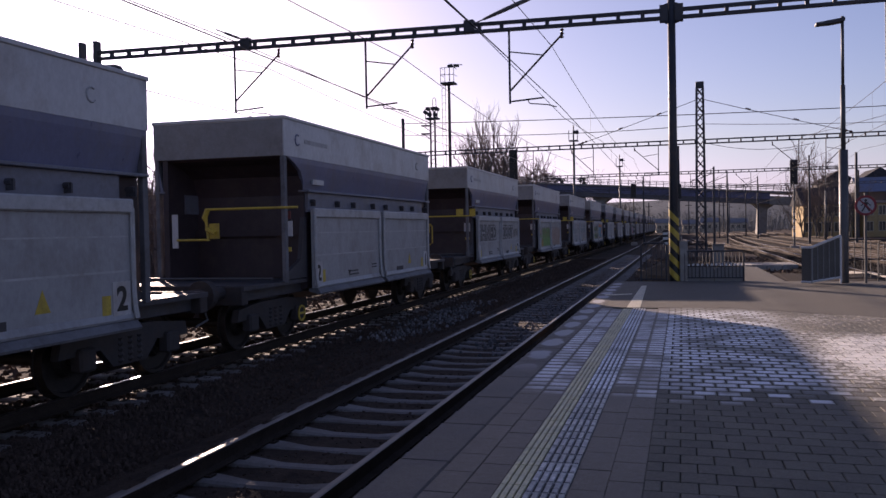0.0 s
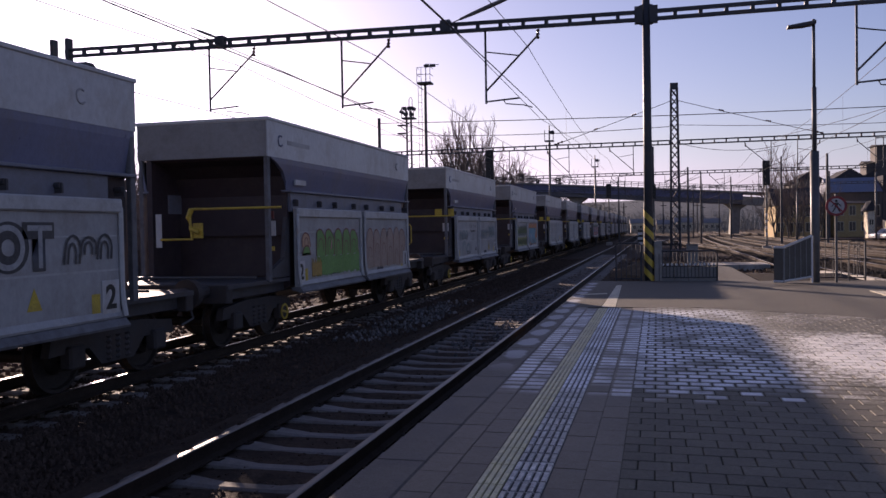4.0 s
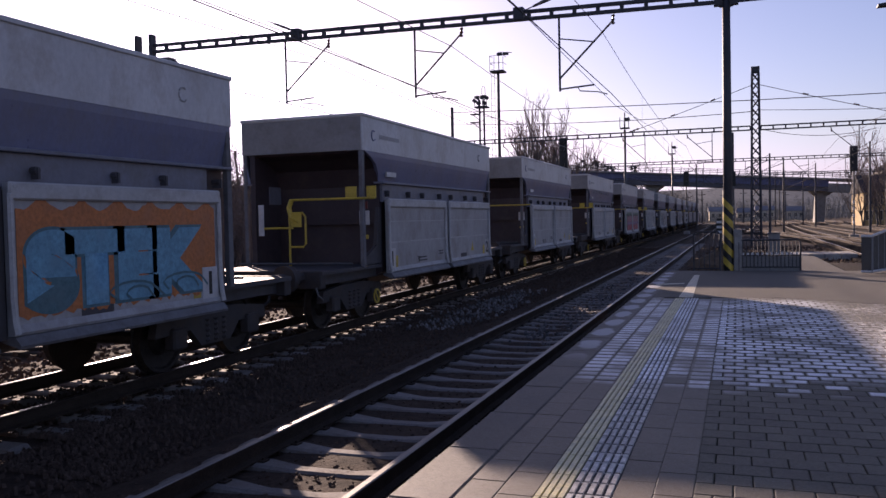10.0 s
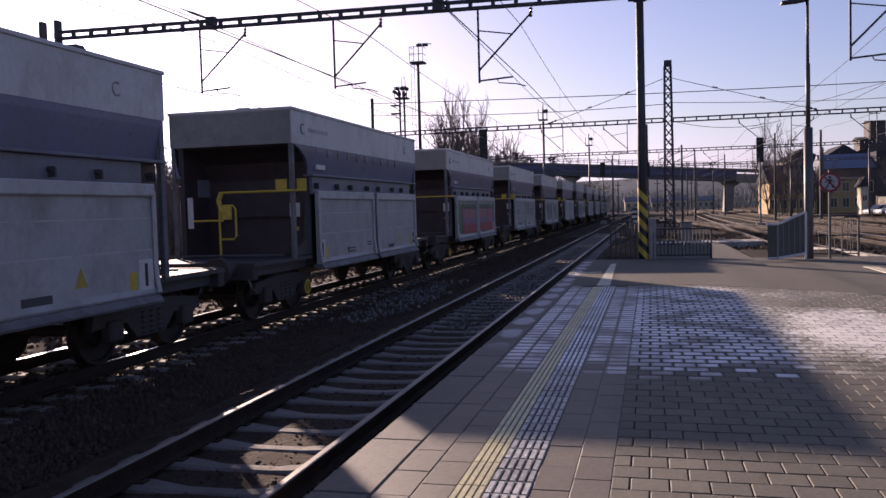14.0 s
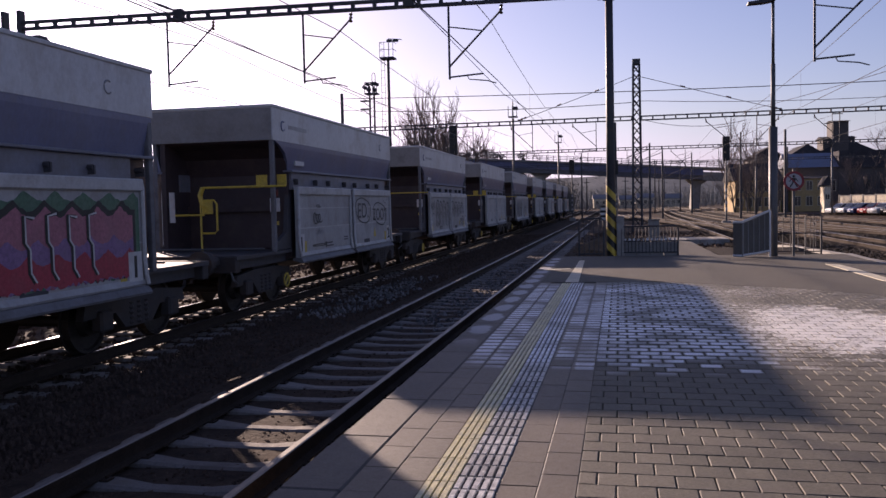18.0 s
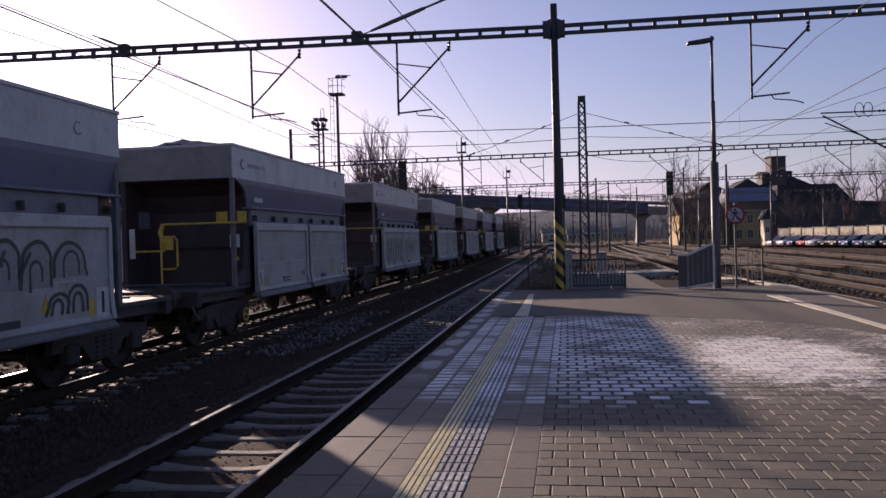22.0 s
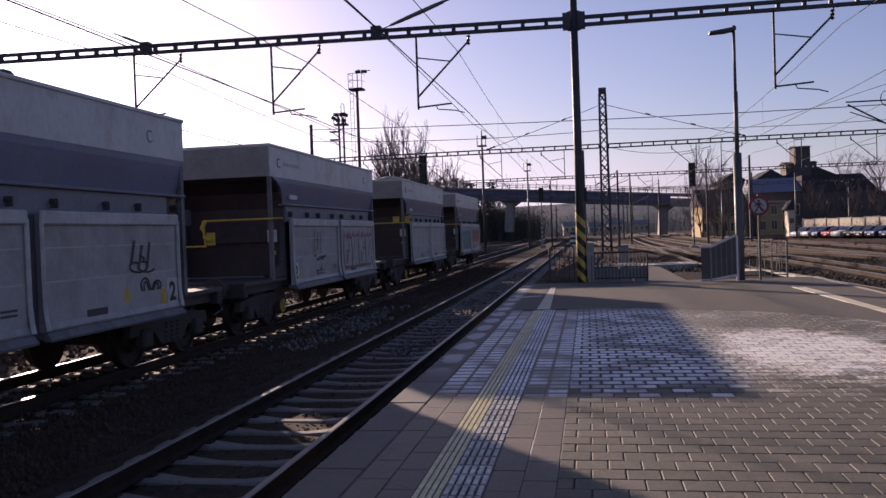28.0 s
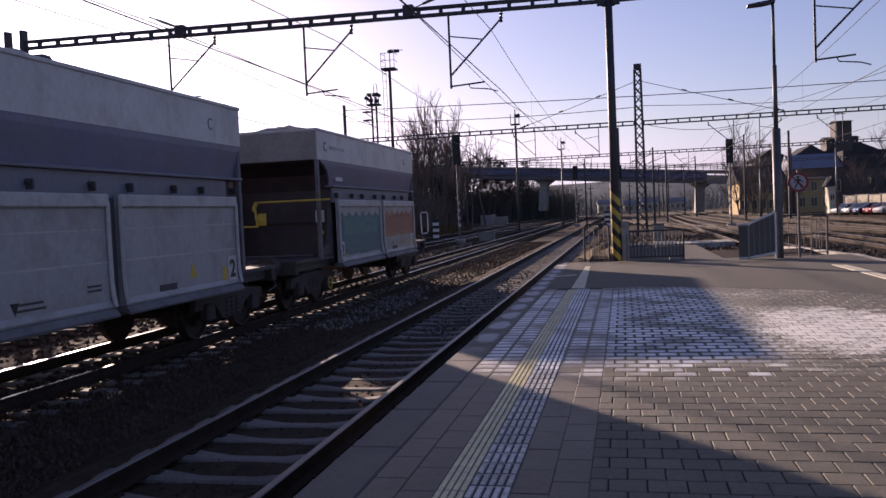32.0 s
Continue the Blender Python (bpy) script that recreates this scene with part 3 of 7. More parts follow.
curved_track("track_5", [(-30, 7.6), (20, 7.55), (42, 6.35), (62, 6.5), (90, 7.1), (200, 9.0)], "yard rails curving past the platform end")
turnout("track_9", 6.5, 62, 0.6, 130, "crossover rails between yard tracks")
turnout("track_10", 10.9, 42, 6.8, 90, "crossover rails between yard tracks")
turnout("track_11", 15.6, 40, 10.9, 85, "crossover rails between yard tracks")
turnout("track_12", 0.6, 100, -3.45, 170, "crossover rails joining the platform track")
turnout("track_13", -13.0, 55, -8.2, 120, "crossover rails joining the train's track")


def ballast_bed(x, y0, y1, top, label):
    """Ballast shoulder filled up between the sleepers, with an uneven top."""
    bm = B()
    xs = [-2.0, -1.55, -1.25, -0.8, -0.3, 0.3, 0.8, 1.25, 1.55, 2.0]
    rows = []
    n = int((y1 - y0) / 0.35)
    for j in range(n + 1):
        y = y0 + (y1 - y0) * j / n
        rows.append([bm.verts.new((x + u, y, (top if abs(u) < 1.6 else top - 0.13) + 0.022 * noise.noise((u * 3, y * 2.3, x)))) for u in xs])
    for a, b in zip(rows, rows[1:]):
        for i in range(len(xs) - 1):
            bm.faces.new((a[i], a[i + 1], b[i + 1], b[i]))
    return tagged(part("ballast_bed", bm, M["ballast"], smooth=True), label, "ballast", kind="structure")


ballast_bed(TRACK_NEAR + 0.08, -10, 110, -0.215, "dark ballast bed filled up between the sleepers")


def stones(name, boxes, count, size, label, seed, mt="stone", power=2.0):
    """Loose ballast stones, each a rough wedge."""
    rnd = random.Random(seed)
    vs, fs = [], []
    for k in range(count):
        x0, x1, y0, y1, z = boxes[rnd.randrange(len(boxes))]
        u = rnd.random()
        x, y = rnd.uniform(x0, x1), y0 + (y1 - y0) * u ** power
        s = size * rnd.uniform(0.6, 1.5) * (1 + y / 60)
        n = len(vs)
        a = rnd.uniform(0, 6.28)
        for j in range(4):
            q = a + j * 1.57 + rnd.uniform(-0.4, 0.4)
            vs.append((x + math.cos(q) * s * rnd.uniform(0.6, 1.1), y + math.sin(q) * s * rnd.uniform(0.6, 1.1), z - 0.02))
        for j in range(3):
            q = a + j * 2.1 + rnd.uniform(-0.5, 0.5)
            vs.append((x + math.cos(q) * s * 0.5, y + math.sin(q) * s * 0.5, z + s * rnd.uniform(0.35, 0.9)))
        fs += [(n, n + 1, n + 4), (n + 1, n + 2, n + 5, n + 4), (n + 2, n + 3, n + 6, n + 5), (n + 3, n, n + 4, n + 6), (n + 4, n + 5, n + 6)]
    me = bpy.data.meshes.new(name)
    me.from_pydata(vs, [], fs)
    me.materials.append(M[mt])
    return tagged(new(name, me), label, "ballast", kind="stuff")


stones("ballast_stones", [(-4.9, -2.2, -7, 5, -0.228), (-6.9, -4.75, -7, 5, -0.28), (-4.9, -2.2, 4, 45, -0.228), (-6.9, -4.75, 4, 60, -0.28), (-7.0, -4.75, 6, 60, -0.28), (-2.2, -1.85, 6, 60, -0.29), (-8.9, -7.5, 7, 60, -0.27), (-7.3, -6.6, 7, 60, -0.26)], 46000, 0.024, "grey-brown crushed ballast stones between the rails", 3)
stones("ballast_stones", [(-12.2, -9.2, 8, 70, -0.24), (-3, 5.5, 24, 60, -0.25)], 5000, 0.045, "coarse ballast stones across the yard", 4)

stones("ballast_stones", [(6.3, 12, 12, 60, -0.175), (12, 24, 25, 80, -0.175)], 16000, 0.022, "fine brown ballast stones across the yard", 24, "stone_brown", 1.3)

stones("pale_stones", [(-11.4, -10.7, 30, 110, -0.2), (-15.6, -15.1, 40, 120, -0.2)], 900, 0.03, "pale frosted stones beside the siding rails", 15, "stone_pale", 1.0)
stones("pale_stones", [(-6.9, -5.3, 17, 22.5, -0.265), (-6.6, -5.6, 16, 26, -0.265), (-4.0, -2.9, 14.5, 24, -0.2), (-4.0, -2.9, 14, 30, -0.2)], 900, 0.034, "pale frosted stones scattered on the ballast", 14, "stone_pale", 1.0)


# ---------------------------------------------------------------- platform
def build_platform():
    p = thing("platform", "island platform with paved top and concrete edge", "platform", kind="structure")
    bm = B()
    span(bm, -1.45, 5.45, -12, 22.6, -0.7, PLAT - 0.075)
    part("base", bm, M["joint"], p)
    bm = B()
    span(bm, -1.62, -1.5, -12, 22.6, -0.6, PLAT - 0.08)
    part("edge_wall", bm, M["concrete"], p, "stained concrete edge wall")
    bm = B()
    prism(bm, [(5.45, -12), (5.2, -12), (5.58, 22.75), (5.77, 22.75), (5.56, 15.9)], "z", -0.6, PLAT)
    part("kerb", bm, M["concrete"], p)
    bm = B()
    prism(bm, [(22.76, PLAT - 0.02), (28, 0.43), (32, 0.3), (32, -0.6), (22.76, -0.6)], "x", 5.59, 5.76)
    part("kerb", bm, M["concrete"], p)
    part("asphalt_apron", span(B(), -1.42, 4.74, -12, -6.25, PLAT - 0.08, PLAT - 0.004), M["asphalt"], p)
    bm = B()
    span(bm, -1.62, 4.95, 15.3, 22.6, PLAT - 0.08, PLAT - 0.004)
    part("asphalt_apron", bm, M["asphalt"], p, "smooth grey-brown asphalt apron")
    bm = B()
    prism(bm, [(4.75, -12), (5.3, -12), (5.585, 22.75), (4.8, 22.75)], "z", PLAT - 0.3, PLAT - 0.006)
    part("side_strip", bm, M["asphalt"], p)
    bm = B()
    prism(bm, [(4.8, 6.0), (4.8, 15.33), (0.6, 15.33), (1.4, 14.95), (2.0, 14.5), (2.6, 14.15), (3.1, 13.75), (3.5, 13.4), (3.9, 12.6), (4.18, 11.9), (4.3, 10.4), (4.34, 6.0)], "z", PLAT - 0.06, PLAT + 0.003)
    part("asphalt_patch", bm, M["asphalt"], p)
    bm = B()
    prism(bm, [(4.42, 6.2), (4.60, 6.2), (4.58, 14.0), (4.61, 18.0), (4.58, 19.0), (4.34, 19.2), (4.40, 14.0)], "z", PLAT - 0.004, PLAT + 0.007)
    part("white_line", bm, M["line"], p, "worn white safety line")
    bm = B()
    prism(bm, [(-0.97, 15.25), (-0.73, 15.25), (-0.84, 20.9), (-0.96, 20.9)], "z", PLAT - 0.004, PLAT + 0.002)
    part("white_line", bm, M["line"], p, "pale guide line across the asphalt")
    bm = B()
    prism(bm, [(-1.6, 17.95), (-1.05, 18.25), (-1.05, 18.45), (-1.6, 18.15)], "z", PLAT - 0.004, PLAT + 0.0015)
    part("white_line", bm, M["line"], p, "short pale cross line at the platform edge")
    return p


platform = build_platform()


# ---------------------------------------------------------------- poles, beams, wires
def truss(parent, x0, x1, y, z, h, step, mt, name="beam", slope=0.0):
    """A flat beam of two chords with upright battens."""
    bm = B()
    for zz in (z - h / 2, z + h / 2):
        span(bm, x0, x1, y - 0.06, y + 0.06, zz - 0.045, zz + 0.045)
    n = int((x1 - x0) / step)
    for i in range(n + 1):
        x = x0 + (x1 - x0) * i / n
        span(bm, x - 0.05, x + 0.05, y - 0.05, y + 0.05, z - h / 2, z + h / 2)
    for v in bm.verts:
        v.co.z += slope * (x1 - v.co.x)
    return part(name, bm, mt, parent)


def hanger(parent, x, y, z0, z1, reach):
    """The drop frame under a beam: upright, strut, tie, and the arm that steadies the wire."""
    d = 1 if reach > 0 else -1
    h = part("hanger", tube(B(), [(x, y, z0), (x, y, z1)], 0.032, 6), M["dark_steel"], parent)
    part("strut", tube(B(), [(x + reach, y, z0), (x + reach - d * 0.1, y, z0 - 0.3), (x, y, z1 + 0.35)], 0.028, 6), M["dark_steel"], h)
    part("tie", tube(B(), [(x, y, z0 - 0.62), (x + reach * 0.62, y, z0 - 0.78)], 0.018, 6), M["dark_steel"], h)
    part("arm", tube(B(), [(x, y, z1 + 0.06), (x + d * 0.95, y, z1 + 0.12)], 0.024, 6), M["dark_steel"], h)
    part("steady_arm", tube(B(), [(x + d * 0.5, y, z1 + 0.08), (x + d * 0.55, y, z1 - 0.02), (x + d * 1.05, y, z1 - 0.08), (x + d * 1.3, y, z1 - 0.16)], 0.016, 6), M["dark_steel"], h)
    part("insulator", lathe(B(), (x + reach - d * 0.05, y, z0 - 0.1), (x + reach - d * 0.06, y, z0 - 0.36), [0.03, 0.06, 0.03] * 3), M["insulator"], h)
    return h


def build_gantry():
    g = thing("gantry", "dark steel overhead line gantry with a striped central mast", "gantry", pose(0, 23.0, 0))
    bm = B()
    tube(bm, [(-0.2, 0, 0.3), (-0.2, 0, 4.0), (-0.2, 0, 8.3)], 0.125, 14, 0.1)
    part("mast", bm, M["dark_steel"], g, smooth=True)
    bm = B()
    span(bm, -0.06, 0.14, -0.12, 0.2, 0.3, 1.6, 0.02)
    part("foot", bm, M["concrete"], g, "pale concrete foot")
    # warning stripes wrapped as slanted bands
    for mm, lo in ((M["yellow"], 0), (M["black"], 1)):
        for k in range(5):
            z0 = 0.6 + (2 * k + lo) * 0.19
            bm = B()
            n = 14
            rows = []
            for dz in (0.0, 0.19):
                rows.append([bm.verts.new((-0.2 + math.cos(6.2832 * j / n) * 0.132, math.sin(6.2832 * j / n) * 0.132, z0 + dz - 0.14 * math.cos(6.2832 * j / n))) for j in range(n)])
            for j in range(n):
                bm.faces.new((rows[0][j], rows[0][(j + 1) % n], rows[1][(j + 1) % n], rows[1][j]))
            part("warning_stripe", bm, mm, g, smooth=True)
    truss(g, -18.2, -0.3, 0, 7.6, 0.2, 0.62, M["dark_steel"], "beam", 0.0135)
    truss(g, -0.1, 16.0, 0, 7.60, 0.2, 0.62, M["dark_steel"])
    bm = B()
    disc(bm, (-0.2, 0, 7.62), 0.3, 0.12, "y", 10)
    span(bm, -0.5, -0.3, -0.1, 0.1, 7.4, 7.84)
    span(bm, -0.1, 0.1, -0.1, 0.1, 7.4, 7.84)
    part("clamp", bm, M["dark_steel"], g)
    for x, r, low in ((-13.15, 1.55, 5.72), (-8.85, 1.5, 5.6), (-4.57, 1.53, 5.49), (4.93, 1.5, 5.45), (9.4, 1.5, 5.45)):
        hanger(g, x, 0, 7.5 - min(0.0, x) * 0.0125, low, r)
    # far leg: two channels joined by plates
    bm = B()
    for dx in (-0.28, 0.28):
        span(bm, -18.4 + dx - 0.06, -18.4 + dx + 0.06, -0.12, 0.12, -0.4, 8.3)
    for k in range(12):
        span(bm, -18.66, -18.14, -0.1, 0.1, 0.6 + k * 0.62, 0.82 + k * 0.62)
    part("leg", bm, M["dark_steel"], g)
    for k in range(6):
        bm = B()
        span(bm, -18.76, -18.04, -0.14, -0.125, 0.35 + k * 0.3, 0.5 + k * 0.3)
        part("warning_stripe", bm, M["yellow"] if k % 2 else M["black"], g)
    bx = part("equipment_box", span(B(), -17.95, -17.3, -0.25, 0.15, 6.5, 7.48, 0.02), M["galv"], g, "grey metal equipment box on the leg")
    part("pipe", tube(B(), [(-17.3, -0.1, 7.4), (-17.12, -0.1, 7.33), (-17.02, -0.1, 7.1), (-17.0, -0.1, 6.6)], 0.035, 6), M["galv"], bx)
    part("bracket", span(B(), -18.1, -17.95, -0.08, 0.02, 7.0, 7.12), M["dark_steel"], bx)
    # short rods with insulators that carry the wires past the beam
    rod = part("rod", tube(B(), [(-12.75, 0, 7.9), (-12.62, -1.9, 7.8)], 0.02, 6), M["dark_steel"], g)
    part("insulator", lathe(B(), (-12.73, -0.3, 7.885), (-12.65, -1.5, 7.82), [0.025, 0.036, 0.04, 0.04, 0.036, 0.025]), M["galv"], rod, "smooth grey rod insulator")
    for dz in (0.0, 0.12):
        a, b = Vector((-5.7, 0, 7.76)), Vector((4.4, -7.8, 8.6 + dz))
        rod = part("rod", tube(B(), [a, b], 0.016, 5), M["dark_steel"], g)
        part("insulator", lathe(B(), a.lerp(b, 0.05), a.lerp(b, 0.22), [0.03, 0.045, 0.05, 0.05, 0.045, 0.03]), M["galv"], rod, "smooth grey rod insulator")
    for x in (-5.7, -12.75):
        part("clamp", span(B(), x - 0.15, x + 0.15, -0.12, 0.12, 7.48 - x * 0.011, 7.84 - x * 0.011, 0.02), M["dark_steel"], g)
    return g


build_gantry()


def lattice_mast(name, x, y, h, w0, w1, label, group=""):
    """A square mast of four angles laced together."""
    t = thing(name, label, "mast", pose(x, y, 0), group)
    for sx in (-1, 1):
        for sy in (-1, 1):
            part("leg", tube(B(), [(sx * w0, sy * w0, -0.3), (sx * w1, sy * w1, h)], 0.075, 4), M["dark_steel"], t)
    z, k = 0.0, 0
    while z < h - 0.3:
        wa = w0 + (w1 - w0) * z / h
        nz = min(h, z + 2.1 * wa + 0.12)
        wb = w0 + (w1 - w0) * nz / h
        s = 1 if k % 2 else -1
        for a, b in (((-s * wa, -wa), (s * wb, -wb)), ((s * wa, -wa), (-s * wb, -wb)), ((-s * wa, wa), (s * wb, wb)), ((-wa, -s * wa), (-wb, s * wb)), ((wa, -s * wa), (wb, s * wb))):
            part("lacing_bar", tube(B(), [(*a, z), (*b, nz)], 0.042, 4), M["dark_steel"], t)
        z, k = nz, k + 1
    part("cap", span(B(), -w1 - 0.06, w1 + 0.06, -w1 - 0.06, w1 + 0.06, h - 0.02, h + 0.4), M["dark_steel"], t)
    return t


def far_gantry(y, x0, x1, z, posts, label, hangers):
    g = thing("gantry", label, "gantry", pose(0, y, 0))
    truss(g, x0, x1, 0, z, 0.28, 0.8, M["dark_steel"])
    for px, top in posts:
        part("post", tube(B(), [(px, 0, -0.4), (px, 0, top)], 0.16, 8, 0.13), M["dark_steel"], g)
    for hx, reach in hangers:
        hanger(g, hx, 0, z - 0.15, z - 2.3, reach)
    return g


far_gantry(63, -21, 1.0, 8.04, [(-21.2, 10.9)], "long overhead line gantry across the siding tracks", ((-15.4, -1.7), (-10.8, -1.7), (-6.28, -1.65), (-1.58, -1.75)))
far_gantry(63.2, 1.7, 34, 8.04, [(34, 10.3)], "long overhead line gantry across the yard tracks", ((7.95, -1.78), (9.7, 1.5), (15.2, -1.7), (20.2, -1.75), (25.0, -1.7)))
lattice_mast("lattice_mast", 1.35, 63, 11.9, 0.33, 0.22, "tall tapered lattice mast carrying the yard gantries")
far_gantry(98, -24, 40, 7.95, [(-24, 10), (-0.3, 11), (18, 9.5), (40, 10)], "distant overhead line gantry with slim posts", ((-8, -1.6), (-3.4, -1.6), (1.0, 1.6), (7.4, -1.6), (11, 1.6), (16.5, -1.6)))
far_gantry(140, -26, 46, 8.1, [(-26, 10), (7, 9.4), (26, 10)], "distant overhead line gantry near the bridge", ((-8, -1.6), (-3, -1.6), (7.5, -1.6), (12, -1.6)))


def wire_run(x, z_contact, z_carrier, label):
    """Contact wire and carrier wire over a track, with droppers between."""
    t = thing("overhead_wire", label, "wire")
    ys = [-30, 23, 63, 98, 140, 200]
    part("contact_wire", tube(B(), [(x + (0.2 if i % 2 else -0.2), y, z_contact) for i, y in enumerate(ys)], 0.012, 4), M["wire"], t)
    pts = []
    for a, b in zip(ys, ys[1:]):
        for k in range(8):
            f = k / 8
            pts.append((x, a + (b - a) * f, z_carrier - 4 * 0.48 * f * (1 - f)))
    pts.append((x, ys[-1], z_carrier))
    part("carrier_wire", tube(B(), pts, 0.011, 4), M["wire"], t)
    for i, p in enumerate(pts):
        if i % 8 in (2, 4, 6) and p[1] > 0:
            part("dropper", tube(B(), [p, (x, p[1], z_contact)], 0.004, 3), M["wire"], t)


for x in (-3.38, -7.7, -12.0, 6.6, 11.9):
    wire_run(x, 5.35, 7.0, "thin overhead contact and carrier wire above a track")


for x in (-5.6, -12.72):
    t = thing("feeder_wire", "bare feeder wire carried on the gantry beams", "wire")
    part("strand", tube(B(), [(x, -30, 7.5), (x, 0, 7.45), (x, 23, 7.74), (x, 42, 7.5), (x, 63, 8.35), (x, 98, 8.4)], 0.014, 4), M["wire"], t)


def cable(a, b, r, sag, label):
    a, b = Vector(a), Vector(b)
    pts = [a.lerp(b, k / 10) - Vector((0, 0, 4 * sag * k / 10 * (1 - k / 10))) for k in range(11)]
    return tagged(part("cable", tube(B(), pts, r, 4), M["wire"]), label, "cable", "cables across the yard")


cable((-21.2, 63, 10.5), (34, 63.2, 10.0), 0.03, 0.3, "dark cable strung high across the yard tracks")
cable((-21.2, 63, 9.6), (1.2, 63, 9.2), 0.025, 0.3, "dark cable strung high across the yard tracks")


def stay(a, b, label):
    """A taut stay wire with two long insulators let into it."""
    a, b = Vector(a), Vector(b)
    c = cable(a, b, 0.022, 0.04, label)
    for f in (0.3, 0.62, 0.92):
        tube_end = 0.035 if f < 0.9 else 0.08
        part("insulator", lathe(B(), a.lerp(b, f), a.lerp(b, f + tube_end), [0.04, 0.09, 0.04] * 3, 8), M["insulator"], c)


stay((1.45, 63.05, 11.1), (11.4, 63.2, 8.25), "stay wire from the lattice mast down to the beam")
stay((1.25, 63.05, 11.1), (-7.4, 63, 8.2), "stay wire from the lattice mast down to the beam")
cable((1.5, 63.1, 8.0), (9.0, 63.0, 7.6), 0.018, 0.5, "slack jumper cable under the gantry beam")
cable((15.9, 23, 7.98), (8.2, 63.2, 8.1), 0.016, 0.3, "slanting cable between two gantries")
cable((1.5, 63.1, 9.3), (34, 63.2, 9.5), 0.02, 0.6, "dark cable strung across the yard tracks")
M["sign_white"] = mat("faded white sign sheet", (0.42, 0.42, 0.43), (0.5, 0.5, 0.51), 0.6, s1=2, s2=40, bump=0.03)
M["sign_red"] = mat("dull red sign paint", (0.26, 0.02, 0.03), (0.32, 0.03, 0.04), 0.6, s1=2, s2=40, bump=0.03)
# ---------------------------------------------------------------- signals, lamps, signs, fences
def signal(x, y, h, label, back=True, box_h=2.0):
    s = thing("railway_signal", label, "signal", pose(x, y, 0), "colour light signals")
    part("post", tube(B(), [(0, 0, -0.3), (0, 0, h - 0.2)], 0.075, 8), M["galv"], s)
    for k in range(4):
        part("post_band", span(B(), -0.085, 0.085, -0.085, 0.085, 1.0 + k * 0.55, 1.25 + k * 0.55), M["sign_white"], s)
    part("head", span(B(), -0.3, 0.3, -0.1, 0.1, h - box_h, h, 0.05), M["black"], s)
    for k in range(4):
        z = h - 0.3 - k * (box_h - 0.5) / 3
        bm = B()
        tube(bm, [(0, -0.1, z), (0, -0.35, z)], 0.13, 10)
        part("lamp_hood", bm, M["black"], s)
    part("foot", span(B(), -0.35, 0.35, -0.35, 0.35, -0.4, 0.1, 0.03), M["concrete"], s)
    return s


signal(9.15, 76, 7.4, "black four-aspect signal on a grey banded post", box_h=2.1)
signal(-11.95, 61, 7.85, "black signal head on a banded post beside the siding", box_h=2.2)
signal(-5.6, 104, 7.2, "distant black signal on a slim banded post", box_h=1.7)
signal(-0.3, 96, 6.6, "distant black signal behind the gantry mast", box_h=1.6)


def lamp_post(x, y, h, label, head=-0.75, split=4.2, rack=False):
    t = thing("lamp_post", label, "street lamp", pose(x, y, 0), "lamp posts")
    part("lower_tube", tube(B(), [(0, 0, -0.2), (0, 0, split)], 0.105, 12), M["galv"], t, smooth=True)
    part("middle_tube", tube(B(), [(0, 0, split), (0, 0, split + 1.55)], 0.055, 10), M["galv"], t, smooth=True)
    part("upper_tube", tube(B(), [(0, 0, split + 1.55), (0, 0, h)], 0.037, 10), M["galv"], t, smooth=True)
    s = 1 if head > 0 else -1
    bm = B()
    prism(bm, [(0.04 * -s, h - 0.05), (head * 0.45, h - 0.09), (head, h - 0.13), (head, h - 0.18), (head * 0.4, h - 0.17), (0.04 * -s, h - 0.13)], "y", -0.14, 0.14)
    part("lamp_head", bm, M["dark_steel"], t)
    if rack:
        part("rack", span(B(), -0.4, 0.4, -0.35, 0.35, h - 0.9, h - 0.8), M["dark_steel"], t)
        for sx in (-0.38, 0.0, 0.38):
            part("baluster", tube(B(), [(sx, -0.33, h - 0.8), (sx, -0.33, h + 0.1)], 0.03, 4), M["dark_steel"], t)
        part("floodlight", box(B(), 0.25, -0.1, h - 0.1, 0.4, 0.3, 0.3, 0.04), M["dark_steel"], t)
    return t


lamp_post(3.76, 22.0, 6.95, "slim grey lamp post with a flat dark head", head=-0.6, split=3.75)
lamp_post(25.6, 110, 12.2, "tall plain pole beside the car park", head=1.2, split=8)
lamp_post(17.1, 112, 9.6, "dark slim lamp post among the yard tracks", head=0.9, split=6)
lamp_post(37, 128, 7.5, "street lamp at the edge of the car park", head=-0.9, split=5)
lamp_post(-7.0, 101, 10.0, "slim lamp post with a small railed top rack", head=0.6, split=9, rack=True)
lamp_post(-9.2, 75, 10.6, "slim lamp post with a small top platform", head=0.5, split=9.6, rack=True)


